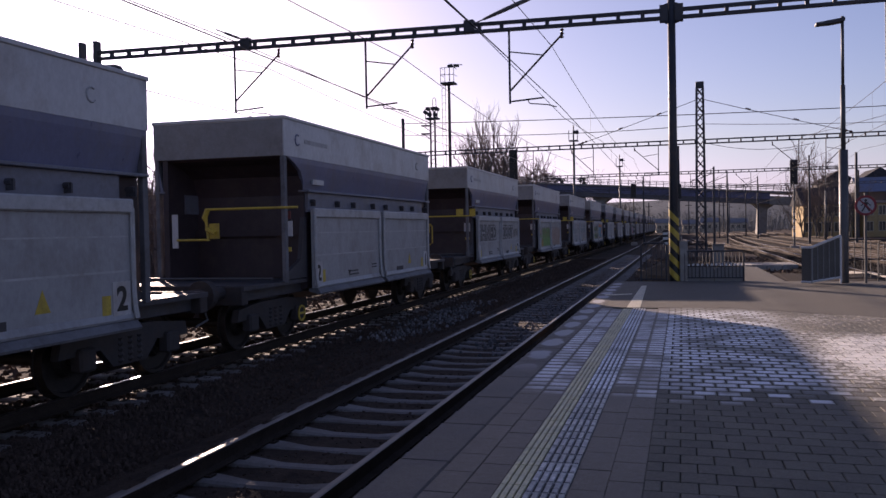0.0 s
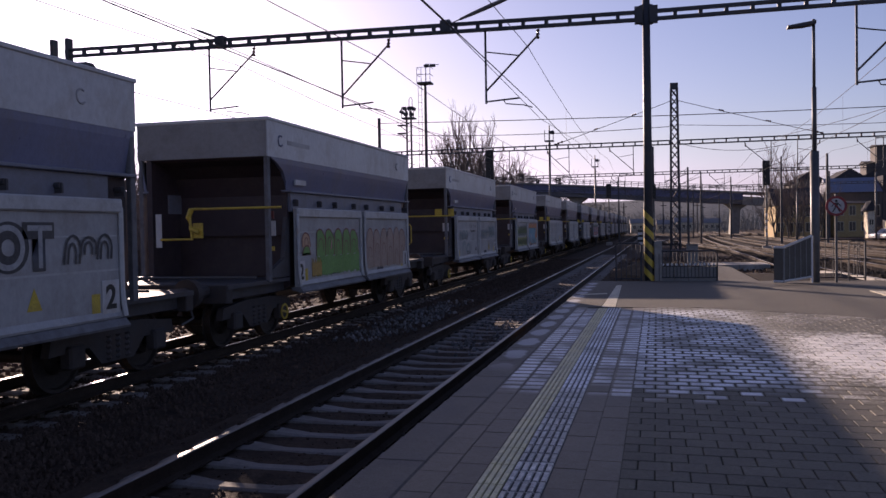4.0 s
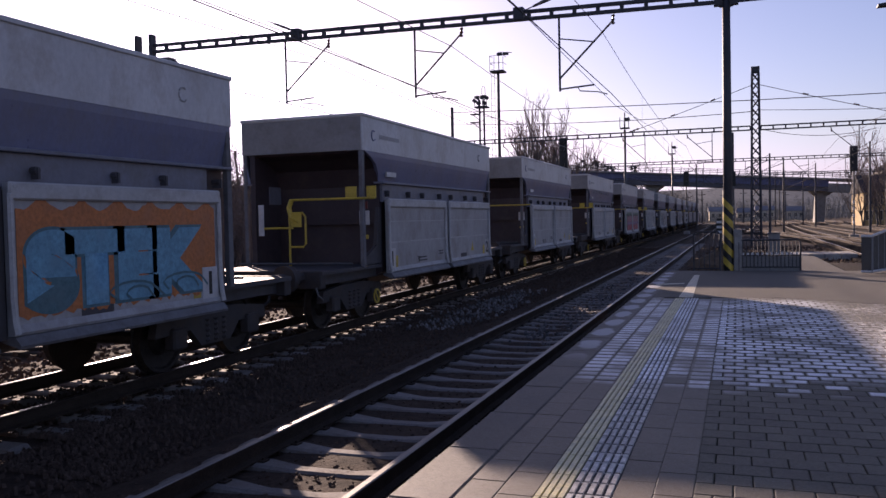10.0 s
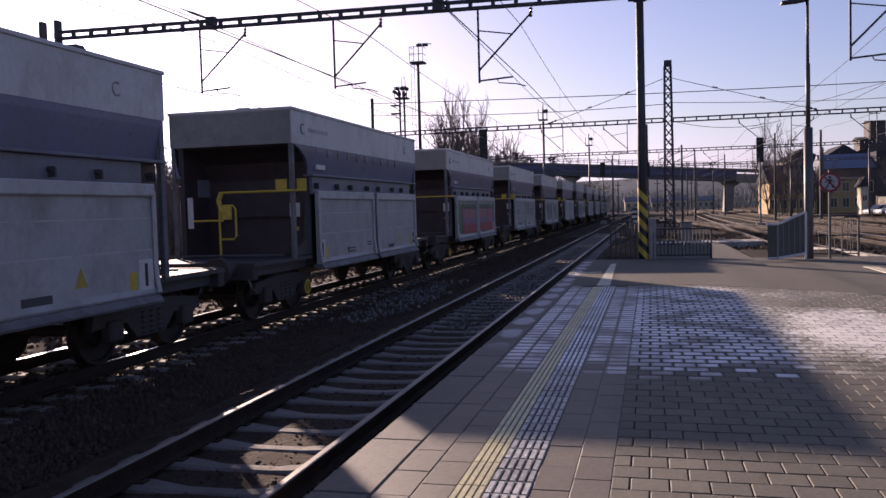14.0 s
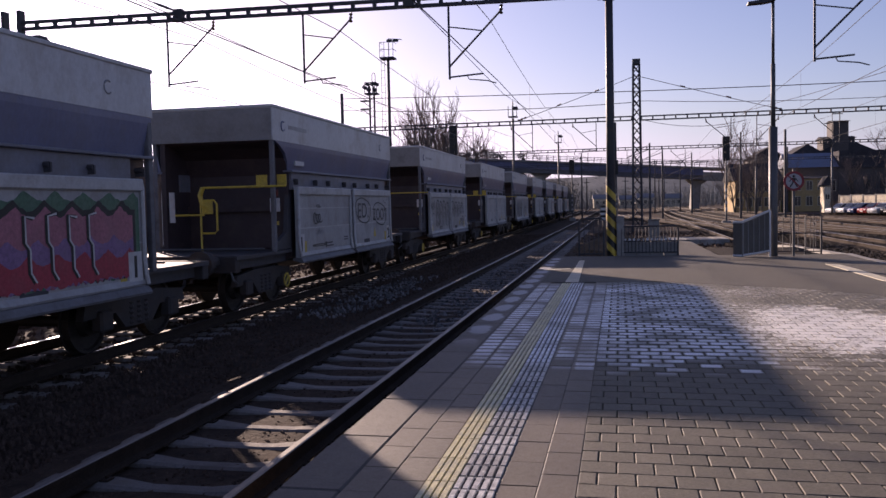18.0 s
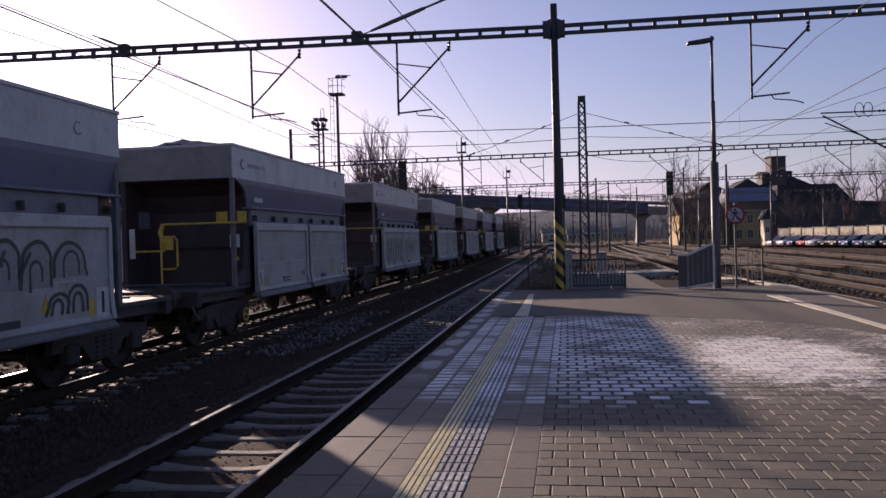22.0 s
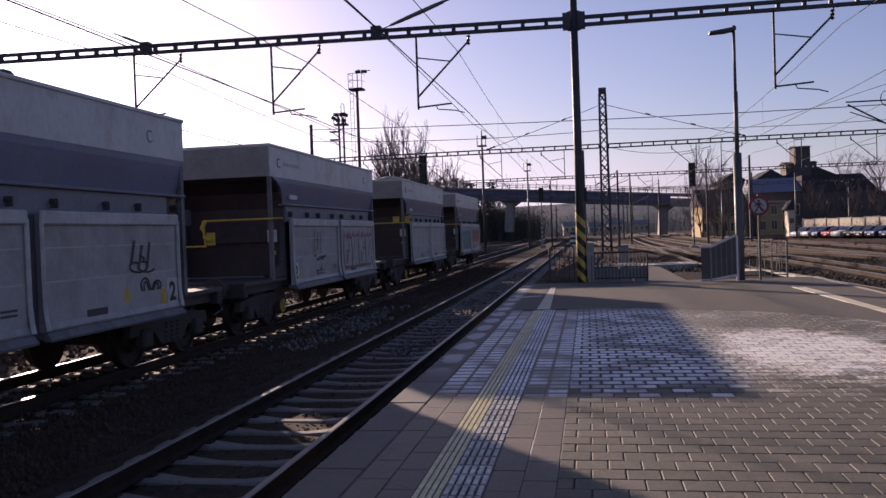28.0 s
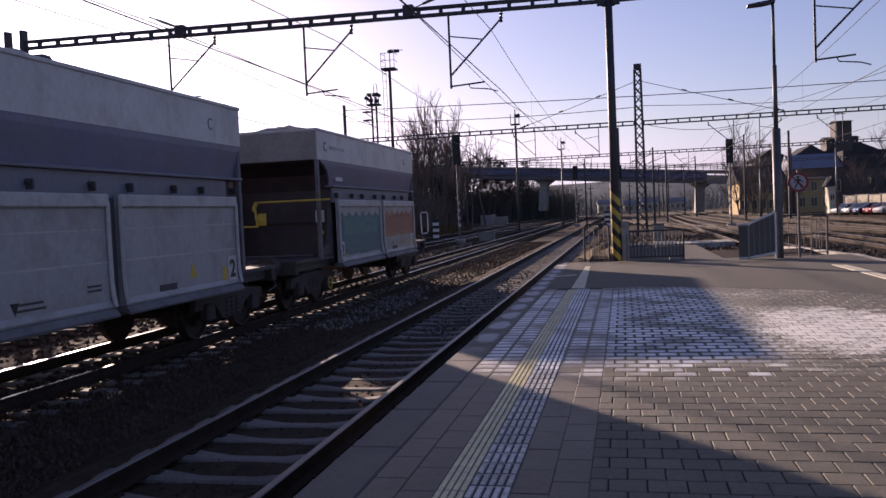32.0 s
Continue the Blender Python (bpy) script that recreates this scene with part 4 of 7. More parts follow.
def floodlight_tower(x, y, h, kind):
    t = thing("floodlight_tower", "tall dark floodlight mast with a railed top platform" if kind else "twin-legged floodlight mast with dark lamps", "floodlight tower", pose(x, y, 0), "floodlight towers")
    if kind:
        part("mast", tube(B(), [(0, 0, -0.3), (0, 0, h - 1.6)], 0.22, 8, 0.16), M["dark_steel"], t)
        part("platform", span(B(), -0.78, 0.78, -0.7, 0.7, h - 1.78, h - 1.6), M["dark_steel"], t)
        for sx in (-0.76, -0.26, 0.26, 0.76):
            part("baluster", tube(B(), [(sx, -0.68, h - 1.6), (sx, -0.68, h)], 0.03, 4), M["dark_steel"], t)
        for z in (h - 0.8, h):
            part("rail", tube(B(), [(-0.76, 0.68, z), (-0.76, -0.68, z), (0.76, -0.68, z), (0.76, 0.68, z)], 0.03, 4), M["dark_steel"], t)
        for sx in (0.2, 0.9):
            part("floodlight", box(B(), sx, 0, h + 0.25, 0.6, 0.4, 0.3, 0.05), M["dark_steel"], t)
        part("bracket", tube(B(), [(0.1, 0, h - 1.6), (0.1, 0, h + 0.5), (1.6, 0, h + 0.3)], 0.05, 4), M["dark_steel"], t)
        bm = B()
        for k in range(int(h * 1.2)):
            tube(bm, [(-0.75, -0.2, 1 + k * 0.8), (-0.35, -0.2, 1 + k * 0.8)], 0.025, 3)
        for sx in (-0.75, -0.35):
            tube(bm, [(sx, -0.2, 0), (sx, -0.2, h - 1.7)], 0.03, 3)
        part("ladder", bm, M["dark_steel"], t)
    else:
        for sx in (-0.22, 0.24):
            part("leg", tube(B(), [(sx, 0, -0.3), (sx, 0, h - 0.4)], 0.1, 6), M["dark_steel"], t)
        for k in range(int(h)):
            part("brace", tube(B(), [(-0.22, 0, 0.8 + k * 0.9), (0.24, 0, 1.15 + k * 0.9)], 0.035, 4), M["dark_steel"], t)
        part("platform", span(B(), -0.62, 0.66, -0.5, 0.5, h - 1.25, h - 1.1), M["dark_steel"], t)
        for sx in (-0.6, -0.2, 0.22, 0.64):
            part("baluster", tube(B(), [(sx, -0.48, h - 1.1), (sx, -0.48, h - 0.1)], 0.035, 4), M["dark_steel"], t)
        part("rail", tube(B(), [(-0.6, -0.48, h - 0.1), (0.64, -0.48, h - 0.1)], 0.04, 4), M["dark_steel"], t)
        for sx, z, tilt in ((-0.42, 0.1, 25), (0.1, 0.12, -20), (0.5, 0.05, 15), (-0.3, -0.42, -10), (0.3, -0.48, 10), (-0.72, -0.2, 30)):
            ob = part("floodlight", box(B(), 0, 0, 0, 0.44, 0.36, 0.34, 0.06), M["dark_steel"], t)
            ob.matrix_basis = pose(sx, 0, h - 0.3 + z, 0, tilt, 0)
        for z in (-1.9, -2.7):
            part("step_plate", span(B(), -1.15, -0.3, -0.3, 0.3, h + z, h + z + 0.12, 0.02), M["dark_steel"], t)
            part("bracket", tube(B(), [(-0.25, 0, h + z - 0.5), (-0.9, 0, h + z)], 0.04, 4), M["dark_steel"], t)
        part("hoop", tube(B(), [(0.05, 0, h), (0.05, 0, h + 0.7), (0.15, 0, h + 0.9), (0.28, 0, h + 0.9), (0.38, 0, h + 0.7), (0.38, 0, h)], 0.035, 4), M["dark_steel"], t)
    return t


floodlight_tower(-24.8, 90, 20.0, 1)
floodlight_tower(-23.8, 80, 14.3, 0)





def no_entry_sign():
    t = thing("warning_sign", "round white sign with red ring banning pedestrians", "sign", pose(4.22, 21.9, 0))
    part("post", tube(B(), [(0, 0.03, 0.5), (0, 0.03, 2.7)], 0.03, 8), M["galv"], t)
    part("plate", disc(B(), (0, 0, 2.4), 0.238, 0.02, "y", 32), M["sign_white"], t)
    bm = B()
    n = 32
    rows = [[bm.verts.new((r * math.cos(6.2832 * j / n), yy, 2.4 + r * math.sin(6.2832 * j / n))) for j in range(n)] for r, yy in ((0.185, -0.014), (0.243, -0.014), (0.243, 0.0))]
    for a, b in zip(rows, rows[1:]):
        for j in range(n):
            bm.faces.new((a[j], a[(j + 1) % n], b[(j + 1) % n], b[j]))
    part("ring", bm, M["sign_red"], t)
    bm = B()
    prism(bm, [(-0.145, 2.525), (-0.125, 2.55), (0.145, 2.275), (0.125, 2.25)], "y", -0.018, -0.0145)
    part("bar", bm, M["sign_red"], t)
    bm = B()
    disc(bm, (0.0, -0.012, 2.52), 0.032, 0.004, "y", 12)
    for pr in ([(-0.045, 2.48), (0.045, 2.48), (0.035, 2.37), (-0.035, 2.37)], [(-0.035, 2.37), (0.0, 2.37), (-0.07, 2.25), (-0.1, 2.26)], [(0.0, 2.37), (0.035, 2.37), (0.1, 2.26), (0.07, 2.25)],
               [(-0.045, 2.48), (-0.04, 2.45), (-0.1, 2.38), (-0.11, 2.4)], [(0.045, 2.48), (0.04, 2.45), (0.1, 2.38), (0.11, 2.4)]):
        prism(bm, pr, "y", -0.0135, -0.0105)
    part("pictogram", bm, M["black"], t, "plain black walking shape")
    return t


no_entry_sign()


def railing(x0, x1, y, z, h, n, label, mid=()):
    t = thing("railing", label, "railing", pose(0, y, z), "railings at the platform end")
    part("frame", tube(B(), [(x0, 0, -0.1), (x0, 0, h - 0.06), (x0 + 0.06, 0, h), (x1 - 0.06, 0, h), (x1, 0, h - 0.06), (x1, 0, -0.1)], 0.024, 8), M["dark_steel"], t)
    for zz in mid:
        part("rail", tube(B(), [(x0, 0, zz), (x1, 0, zz)], 0.016, 6), M["dark_steel"], t)
    for k in range(1, n):
        x = x0 + (x1 - x0) * k / n
        part("baluster", tube(B(), [(x, 0, mid[0] if mid else 0), (x, 0, h)], 0.011, 5), M["dark_steel"], t)
    return t


end_rail = railing(0.06, 1.53, 22.9, PLAT - 0.05, 0.82, 16, "low dark steel railing with thin upright bars", (0.12, 0.42))
# added sheets: stand in for the pale asphalt seen between the lower bars
for k in range(4):
    x = 0.1 + k * 0.355
    part("infill_sheet", span(B(), x, x + 0.345, 0.012, 0.022, 0.02, 0.40), M["panel"], end_rail, "added grey sheet standing in for pale ground behind")
for k in range(12):
    x = 0.13 + k * 0.117
    part("spacer", span(B(), x, x + 0.06, -0.005, 0.012, 0.43, 0.49), M["white"], end_rail)
railing(-1.05, -0.4, 22.7, PLAT - 0.1, 1.1, 5, "dark tubular railing beside the track", (0.15,))
railing(3.98, 5.1, 23.0, PLAT - 0.1, 1.12, 6, "dark tubular railing behind the sign", (0.15, 0.62))
railing(5.0, 5.4, 24.4, PLAT - 0.1, 1.05, 3, "dark tubular railing behind the sign", (0.15,))


M["guard"] = mat("dull grey guard sheet", (0.0869, 0.082, 0.0738), (0.122, 0.115, 0.102), 0.6, s1=1.5, s2=40, bump=0.08, dirt=(0.08, 0.07, 0.065), dirt_amount=0.4)


def stair_guard():
    t = thing("stair_guard", "grey sheet guard panel with sloping white frame rails", "guard panel", pose(0, 21.85, PLAT))
    x0, x1, h0, h1 = 3.02, 3.66, 0.86, 1.14
    n = 5
    for k in range(n):
        a, b = x0 + (x1 - x0) * k / n, x0 + (x1 - x0) * (k + 1) / n
        bm = B()
        prism(bm, [(a + 0.003, 0.05 + 0.09 * k / n), (b - 0.003, 0.05 + 0.09 * (k + 1) / n), (b - 0.003, h0 + (h1 - h0) * (k + 1) / n - 0.03), (a + 0.003, h0 + (h1 - h0) * k / n - 0.03)], "y", -0.008, 0.012)
        part("sheet", bm, M["guard"], t)
        if k:
            part("seam", span(B(), a - 0.009, a + 0.009, -0.024, -0.0085, 0.06 + 0.09 * k / n, h0 + (h1 - h0) * k / n - 0.03), M["panel"], t)
    part("top_rail", tube(B(), [(x0 - 0.02, 0, h0), (x1, 0, h1)], 0.032, 6), M["white"], t)
    part("bottom_rail", tube(B(), [(x0, 0, 0.03), (x1, 0, 0.14)], 0.03, 6), M["white"], t)
    part("end_post", tube(B(), [(x1, 0, -0.1), (x1, 0, h1)], 0.026, 6), M["white"], t)
    bm = B()
    prism(bm, [(x0 - 0.22, 0.1), (x0 - 0.215, 0.115), (x0 - 0.01, 0.03), (x0 - 0.015, 0.015)], "z", 0.03, h0 - 0.02)
    part("return_sheet", bm, M["guard"], t)
    for z in (0.02, h0):
        part("return_rail", tube(B(), [(x0 - 0.22, 0.11, z), (x0 - 0.01, 0, z)], 0.03, 6), M["white"], t)
    part("corner_post", tube(B(), [(x0, 0, -0.1), (x0, 0, h0)], 0.024, 6), M["panel"], t)
    return t


stair_guard()


def ramp_path():
    bm = B()
    rows = []
    for y, z in [(22.62 + k * 0.75, 0.4 - 0.5 * max(0.0, k - 8) / 10) for k in range(19)]:
        rows.append([bm.verts.new((x, y, z + 0.05 * noise.noise((x * 3, y * 2, 4)))) for x in (2.53, 3.0, 3.5, 4.0, 4.5, 5.0, 5.57)])
        rows[-1] = [bm.verts.new((2.53, y, -0.6))] + rows[-1] + [bm.verts.new((5.57, y, -0.6))]
    for a, b in zip(rows, rows[1:]):
        for i in range(len(a) - 1):
            bm.faces.new((a[i], a[i + 1], b[i + 1], b[i]))
    bm.faces.new(rows[-1])
    tagged(part("soil_bed", bm, M["yard"], smooth=True), "dark stony soil bed behind the platform end", "ground", kind="structure")
    bm = B()
    prism(bm, [(22.6, PLAT - 0.01), (31, 0.5), (43, 0.02), (47, 0.02), (47, -0.6), (22.6, -0.6)], "x", 1.52, 2.52)
    tagged(part("ramp", bm, M["asphalt"]), "asphalt ramp path leading down from the platform end", "path", kind="structure")
    t = thing("level_crossing", "pale concrete slabs of a foot crossing over the yard rails", "path", pose(0, 45, 0), kind="structure")
    for k in range(4):
        part("slab", span(B(), 2.56 + k * 0.72, 3.25 + k * 0.72, -1.4, 1.4, -0.3, -0.005 + 0.006 * (k % 2), 0.01), M["concrete"], t)


ramp_path()


def heap(x, y, sx, sy, h, label, mt, seed):
    rnd = random.Random(seed)
    bm = B()
    n, rings = 14, 5
    c = bm.verts.new((0, 0, h))
    prev = None
    for k in range(1, rings + 1):
        f = k / rings
        row = []
        for j in range(n):
            a = 6.2832 * j / n
            row.append(bm.verts.new((math.cos(a) * sx * f * rnd.uniform(0.85, 1.15), math.sin(a) * sy * f * rnd.uniform(0.85, 1.15), (h * (1 - f ** 1.6) * rnd.uniform(0.75, 1.1) if k < rings else -0.3))))
        for j in range(n):
            if prev:
                bm.faces.new((prev[j], row[j], row[(j + 1) % n], prev[(j + 1) % n]))
            else:
                bm.faces.new((c, row[j], row[(j + 1) % n]))
        prev = row
    ob = part("mound", bm, mt, smooth=False)
    ob.matrix_basis = pose(x, y, GROUND)
    return tagged(ob, label, "mound")


heap(-0.2, 38, 2.2, 3.0, 0.85, "low heap of dark soil and rubble", M["soil"], 1)
heap(4.2, 34, 1.6, 2.2, 0.3, "low heap of dark ballast", M["ballast"], 2)


def cabinet(x, y, w, h, label):
    t = thing("trackside_cabinet", label, "cabinet", pose(x, y, 0), "trackside cabinets")
    part("body", span(B(), -w / 2, w / 2, -0.2, 0.2, -0.2, h, 0.02), M["panel"], t)
    part("lid", span(B(), -w / 2 - 0.04, w / 2 + 0.04, -0.25, 0.25, h, h + 0.06, 0.01), M["galv"], t)
    part("door", span(B(), -w / 2 + 0.05, w / 2 - 0.05, -0.215, -0.2, 0.0, h - 0.08), M["panel"], t)
    return t


cabinet(1.9, 48, 0.6, 0.9, "small grey trackside cabinet on the ballast")
cabinet(-10.4, 64, 1.2, 0.4, "low pale concrete box beside the siding")


def hoop_sign():
    t = thing("hoop_marker", "white tubular hoop on a thin post beside the rails", "marker", pose(-10.7, 44, 0))
    part("post", tube(B(), [(0, 0, -0.3), (0, 0, 1.0)], 0.03, 6), M["galv"], t)
    part("hoop", tube(B(), [(-0.02, 0, 0.95), (-0.05, 0, 2.05), (0.0, 0, 2.15), (0.28, 0, 2.15), (0.33, 0, 2.05), (0.33, 0, 1.1), (0.28, 0, 1.02), (0.0, 0, 1.0)], 0.035, 6), M["white"], t)


hoop_sign()
for bx, by in ((-14.9, 66), (-1.6, 88)):
    t = thing("striped_marker", "short post with black and white stripes", "marker", pose(bx, by, 0), "striped markers")
    for k in range(6):
        part("band", span(B(), -0.25, 0.25, -0.03, 0.03, 0.1 + k * 0.25, 0.35 + k * 0.25), M["black"] if k % 2 else M["white"], t)


# ---------------------------------------------------------------- bridge and buildings
M["bridge"] = mat("blue-grey bridge girder", (0.115, 0.13, 0.24), (0.15, 0.165, 0.29), 0.6, s1=0.3, s2=4, bump=0.1, bs=6, dirt=(0.06, 0.06, 0.07))
# lower girder colour: shade below the blue girder is painted in
M["bridge_low"] = mat("grey bridge steel with shade painted in", (0.10, 0.10, 0.115), (0.14, 0.14, 0.155), 0.7, s1=0.3, s2=4, bump=0.1, bs=6, dirt=(0.06, 0.055, 0.055))
M["plaster_y"] = mat("ochre plaster", (0.47, 0.33, 0.15), (0.55, 0.39, 0.19), 0.85, s1=0.3, s2=6, bump=0.1, dirt=(0.35, 0.22, 0.1))
M["plaster_w"] = mat("pale plaster", (0.62, 0.54, 0.40), (0.72, 0.64, 0.5), 0.85, s1=0.3, s2=6, bump=0.1, dirt=(0.35, 0.3, 0.26))
M["brick_d"] = mat("dark sooty brick", (0.09, 0.077, 0.072), (0.13, 0.112, 0.104), 0.9, s1=0.3, s2=5, bump=0.2)
M["roof_d"] = mat("dark roof sheet", (0.05, 0.048, 0.054), (0.078, 0.075, 0.082), 0.9, spec=0.1, s1=0.3, s2=5, bump=0.1)
M["roof_b"] = mat("blue-grey roof sheet", (0.13, 0.16, 0.24), (0.17, 0.2, 0.29), 0.5, s1=0.3, s2=5, bump=0.1)
# the hill's distance haze is put into its colour
M["haze"] = mat("far woods with haze in the colour", (0.135, 0.15, 0.165), (0.2, 0.215, 0.23), 0.95, s1=0.02, s2=0.4, bump=0, spec=0.05)
M["glass"] = mat("dark window glass", (0.02, 0.022, 0.026), (0.03, 0.032, 0.036), 0.12, bump=0)


def road_bridge():
    t = thing("road_bridge", "blue-grey steel girder road bridge on concrete piers", "bridge", pose(0, 190, 1.0, 0, 4.0, 0), kind="structure")
    part("girder", span(B(), -60, 17.5, -1.0, 1.0, 7.45, 9.0), M["bridge"], t)
    part("lower_flange", span(B(), -60, 17.5, -0.75, 1.0, 6.5, 7.44), M["bridge_low"], t, "lower girder with its shade painted in dark grey")
    part("girder", span(B(), 17.5, 60, -1.0, 1.0, 6.4, 8.2), M["concrete"], t, "grey concrete approach span")
    part("deck", span(B(), -60, 60, -1.6, 9, 8.9, 9.25), M["concrete"], t)
    part("soffit", span(B(), -60, 60, -0.6, 8.5, 6.6, 6.9), M["bridge"], t)
    for k in range(40):
        part("stiffener", span(B(), -60 + k * 1.95, -59.85 + k * 1.95, -1.12, -1.0, 7.5, 8.9), M["bridge"], t)
    for k in range(80):
        x = -60 + k * 1.5
        part("railing_post", span(B(), x, x + 0.13, -1.5, -1.38, 9.25, 10.5), M["dark_steel"], t)
    for z in (9.7, 10.05, 10.4):
        part("rail", span(B(), -60, 60, -1.5, -1.38, z - 0.05, z + 0.05), M["dark_steel"], t)
    for x in (-38, -18, 16.5, 36):
        bm = B()
        prism(bm, [(x - 0.9, -0.5), (x + 0.9, -0.5), (x + 0.9, 5.4), (x + 2.4, 6.6), (x - 2.4, 6.6), (x - 0.9, 5.4)], "y", 1.0, 6.0)
        part("pier", bm, M["concrete"], t)
    bm = B()
    prism(bm, [(-60, -0.5), (-44, -0.5), (-56, 9), (-60, 9)], "y", 0.5, 8)
    part("abutment", bm, M["soil"], t)
    return t


road_bridge()


def house(name, x, y, w, d, h, rise, wall, roof, label, storeys, bays, turn=0.0, win=(0.9, 1.4), ridge="x"):
    """A house with a pitched roof; every window is an opening's frame with panes set in."""
    t = thing(name, label, "building", pose(x, y, 0, 0, 0, turn), "buildings beyond the yard")
    part("wall", span(B(), -w / 2, w / 2, -d / 2, d / 2, -0.5, h), wall, t)
    bm = B()
    if ridge == "x":
        prism(bm, [(-d / 2 - 0.4, h - 0.02), (d / 2 + 0.4, h - 0.02), (0, h + rise)], "x", -w / 2 - 0.3, w / 2 + 0.3)
    else:
        prism(bm, [(-w / 2 - 0.4, h - 0.02), (w / 2 + 0.4, h - 0.02), (0, h + rise)], "y", -d / 2 - 0.3, d / 2 + 0.3)
    part("roof", bm, roof, t)
    for s in range(storeys):
        for k in range(bays):
            cx = -w / 2 + w * (k + 0.5) / bays
            cz = (s + 0.55) * h / storeys
            f = part("window", span(B(), cx - win[0] / 2 - 0.1, cx + win[0] / 2 + 0.1, -d / 2 - 0.08, -d / 2 - 0.003, cz - win[1] / 2 - 0.1, cz + win[1] / 2 + 0.1), M["plaster_w"], t)
            part("pane", span(B(), cx - win[0] / 2, cx - 0.04, -d / 2 - 0.1, -d / 2 - 0.081, cz - win[1] / 2, cz + win[1] / 2), M["glass"], f)
            part("pane", span(B(), cx + 0.04, cx + win[0] / 2, -d / 2 - 0.1, -d / 2 - 0.081, cz - win[1] / 2, cz + win[1] / 2), M["glass"], f)
    return t


house("yellow_house", 21.9, 148, 7.2, 9, 4.9, 2.9, M["plaster_y"], M["roof_d"], "ochre plastered house with dark roof beyond the yard", 2, 5, 4)
house("yellow_house", 29.4, 148, 5.6, 8, 5.0, 0.5, M["plaster_y"], M["roof_d"], "small ochre house beside the car park", 2, 3, 10)
house("workshop_hall", 33.4, 162, 8.2, 10, 7.2, 2.7, M["brick_d"], M["roof_b"], "workshop hall with blue-grey pitched roof", 1, 4, 0, (1.2, 1.8))
house("workshop_hall", 28.2, 176, 6, 12, 9.6, 2.2, M["brick_d"], M["roof_d"], "dark workshop hall with a rounded roof", 1, 3, 0, (1.2, 1.8), "y")
house("workshop_hall", 35.2, 176, 6.4, 12, 9.8, 2.3, M["brick_d"], M["roof_d"], "dark workshop hall with a rounded roof", 1, 3, 0, (1.2, 1.8), "y")
house("mill_building", 43.6, 182, 10.4, 12, 10.6, 2.6, M["brick_d"], M["roof_d"], "dark brick mill building with a pitched roof", 2, 4, 0, (1.0, 1.4), "y")
house("mill_building", 42.3, 179, 5.8, 5, 13.4, 0.5, M["brick_d"], M["roof_d"], "stepped upper storey of the dark mill", 1, 2, 0, (0.8, 1.0))
house("mill_tower", 42.4, 178, 2.8, 5, 16.6, 0.35, M["brick_d"], M["roof_d"], "square dark tower rising behind the mill", 1, 1, 0, (0.8, 1.0))


def long_shed():
    t = thing("long_shed", "large sooty brown shed with hipped roof behind the wall", "building", pose(0, 157, 0), "buildings beyond the yard")
    part("wall", span(B(), 37.55, 49.9, 0, 12, -0.5, 6.9), M["brick_d"], t)
    part("side_wing", span(B(), 49.92, 70, 1, 12, -0.5, 5.9), M["brick_d"], t)
    bm = B()
    prism(bm, [(37.56, 6.88), (37.6, 9.95), (47.6, 9.85), (50.3, 6.88)], "y", -0.3, 12.3)
    part("roof", bm, M["roof_d"], t)
    bm = B()
    prism(bm, [(50.0, 5.88), (50.0, 6.7), (70.3, 6.1), (70.3, 5.8)], "y", 0.6, 12.3)
    part("roof", bm, M["roof_d"], t)
    for k in range(4):
        x = 39.6 + k * 2.6
        w = part("window", span(B(), x - 0.5, x + 0.5, -0.05, -0.003, 3.2, 4.8), M["roof_d"], t)
        for dx in (-0.24, 0.24):
            part("pane", span(B(), x + dx - 0.18, x + dx + 0.18, -0.07, -0.052, 3.3, 4.7), M["glass"], w)
    part("drainpipe", tube(B(), [(43.6, -0.1, -0.4), (43.6, -0.1, 6.4)], 0.07, 6), M["galv"], t)


long_shed()
house("low_wall_house", 29.35, 130, 0.85, 2.5, 3.6, 1.4, M["plaster_w"], M["roof_d"], "narrow pale gabled kiosk beside the tracks", 1, 1, 0, (0.5, 0.7), "y")


def garden_wall():
    """A panel wall that runs back along the car park."""
    t = thing("boundary_wall", "pale sandy concrete boundary wall of panels", "wall", pose(28.75, 119.4, 0, 0, 0, -72.1))
    for k in range(17):
        x = k * 2.6
        part("panel", span(B(), x + 0.09, x + 2.51, -0.08, 0.08, -0.3, 2.02 + 0.06 * (k % 2), 0.02), M["plaster_w"], t)
        part("coping", span(B(), x + 0.085, x + 2.515, -0.13, 0.13, 2.025 + 0.06 * (k % 2), 2.11 + 0.06 * (k % 2), 0.02), M["concrete"], t)
        part("post", span(B(), x - 0.08, x + 0.08, -0.14, 0.14, -0.3, 2.24), M["concrete"], t)


garden_wall()


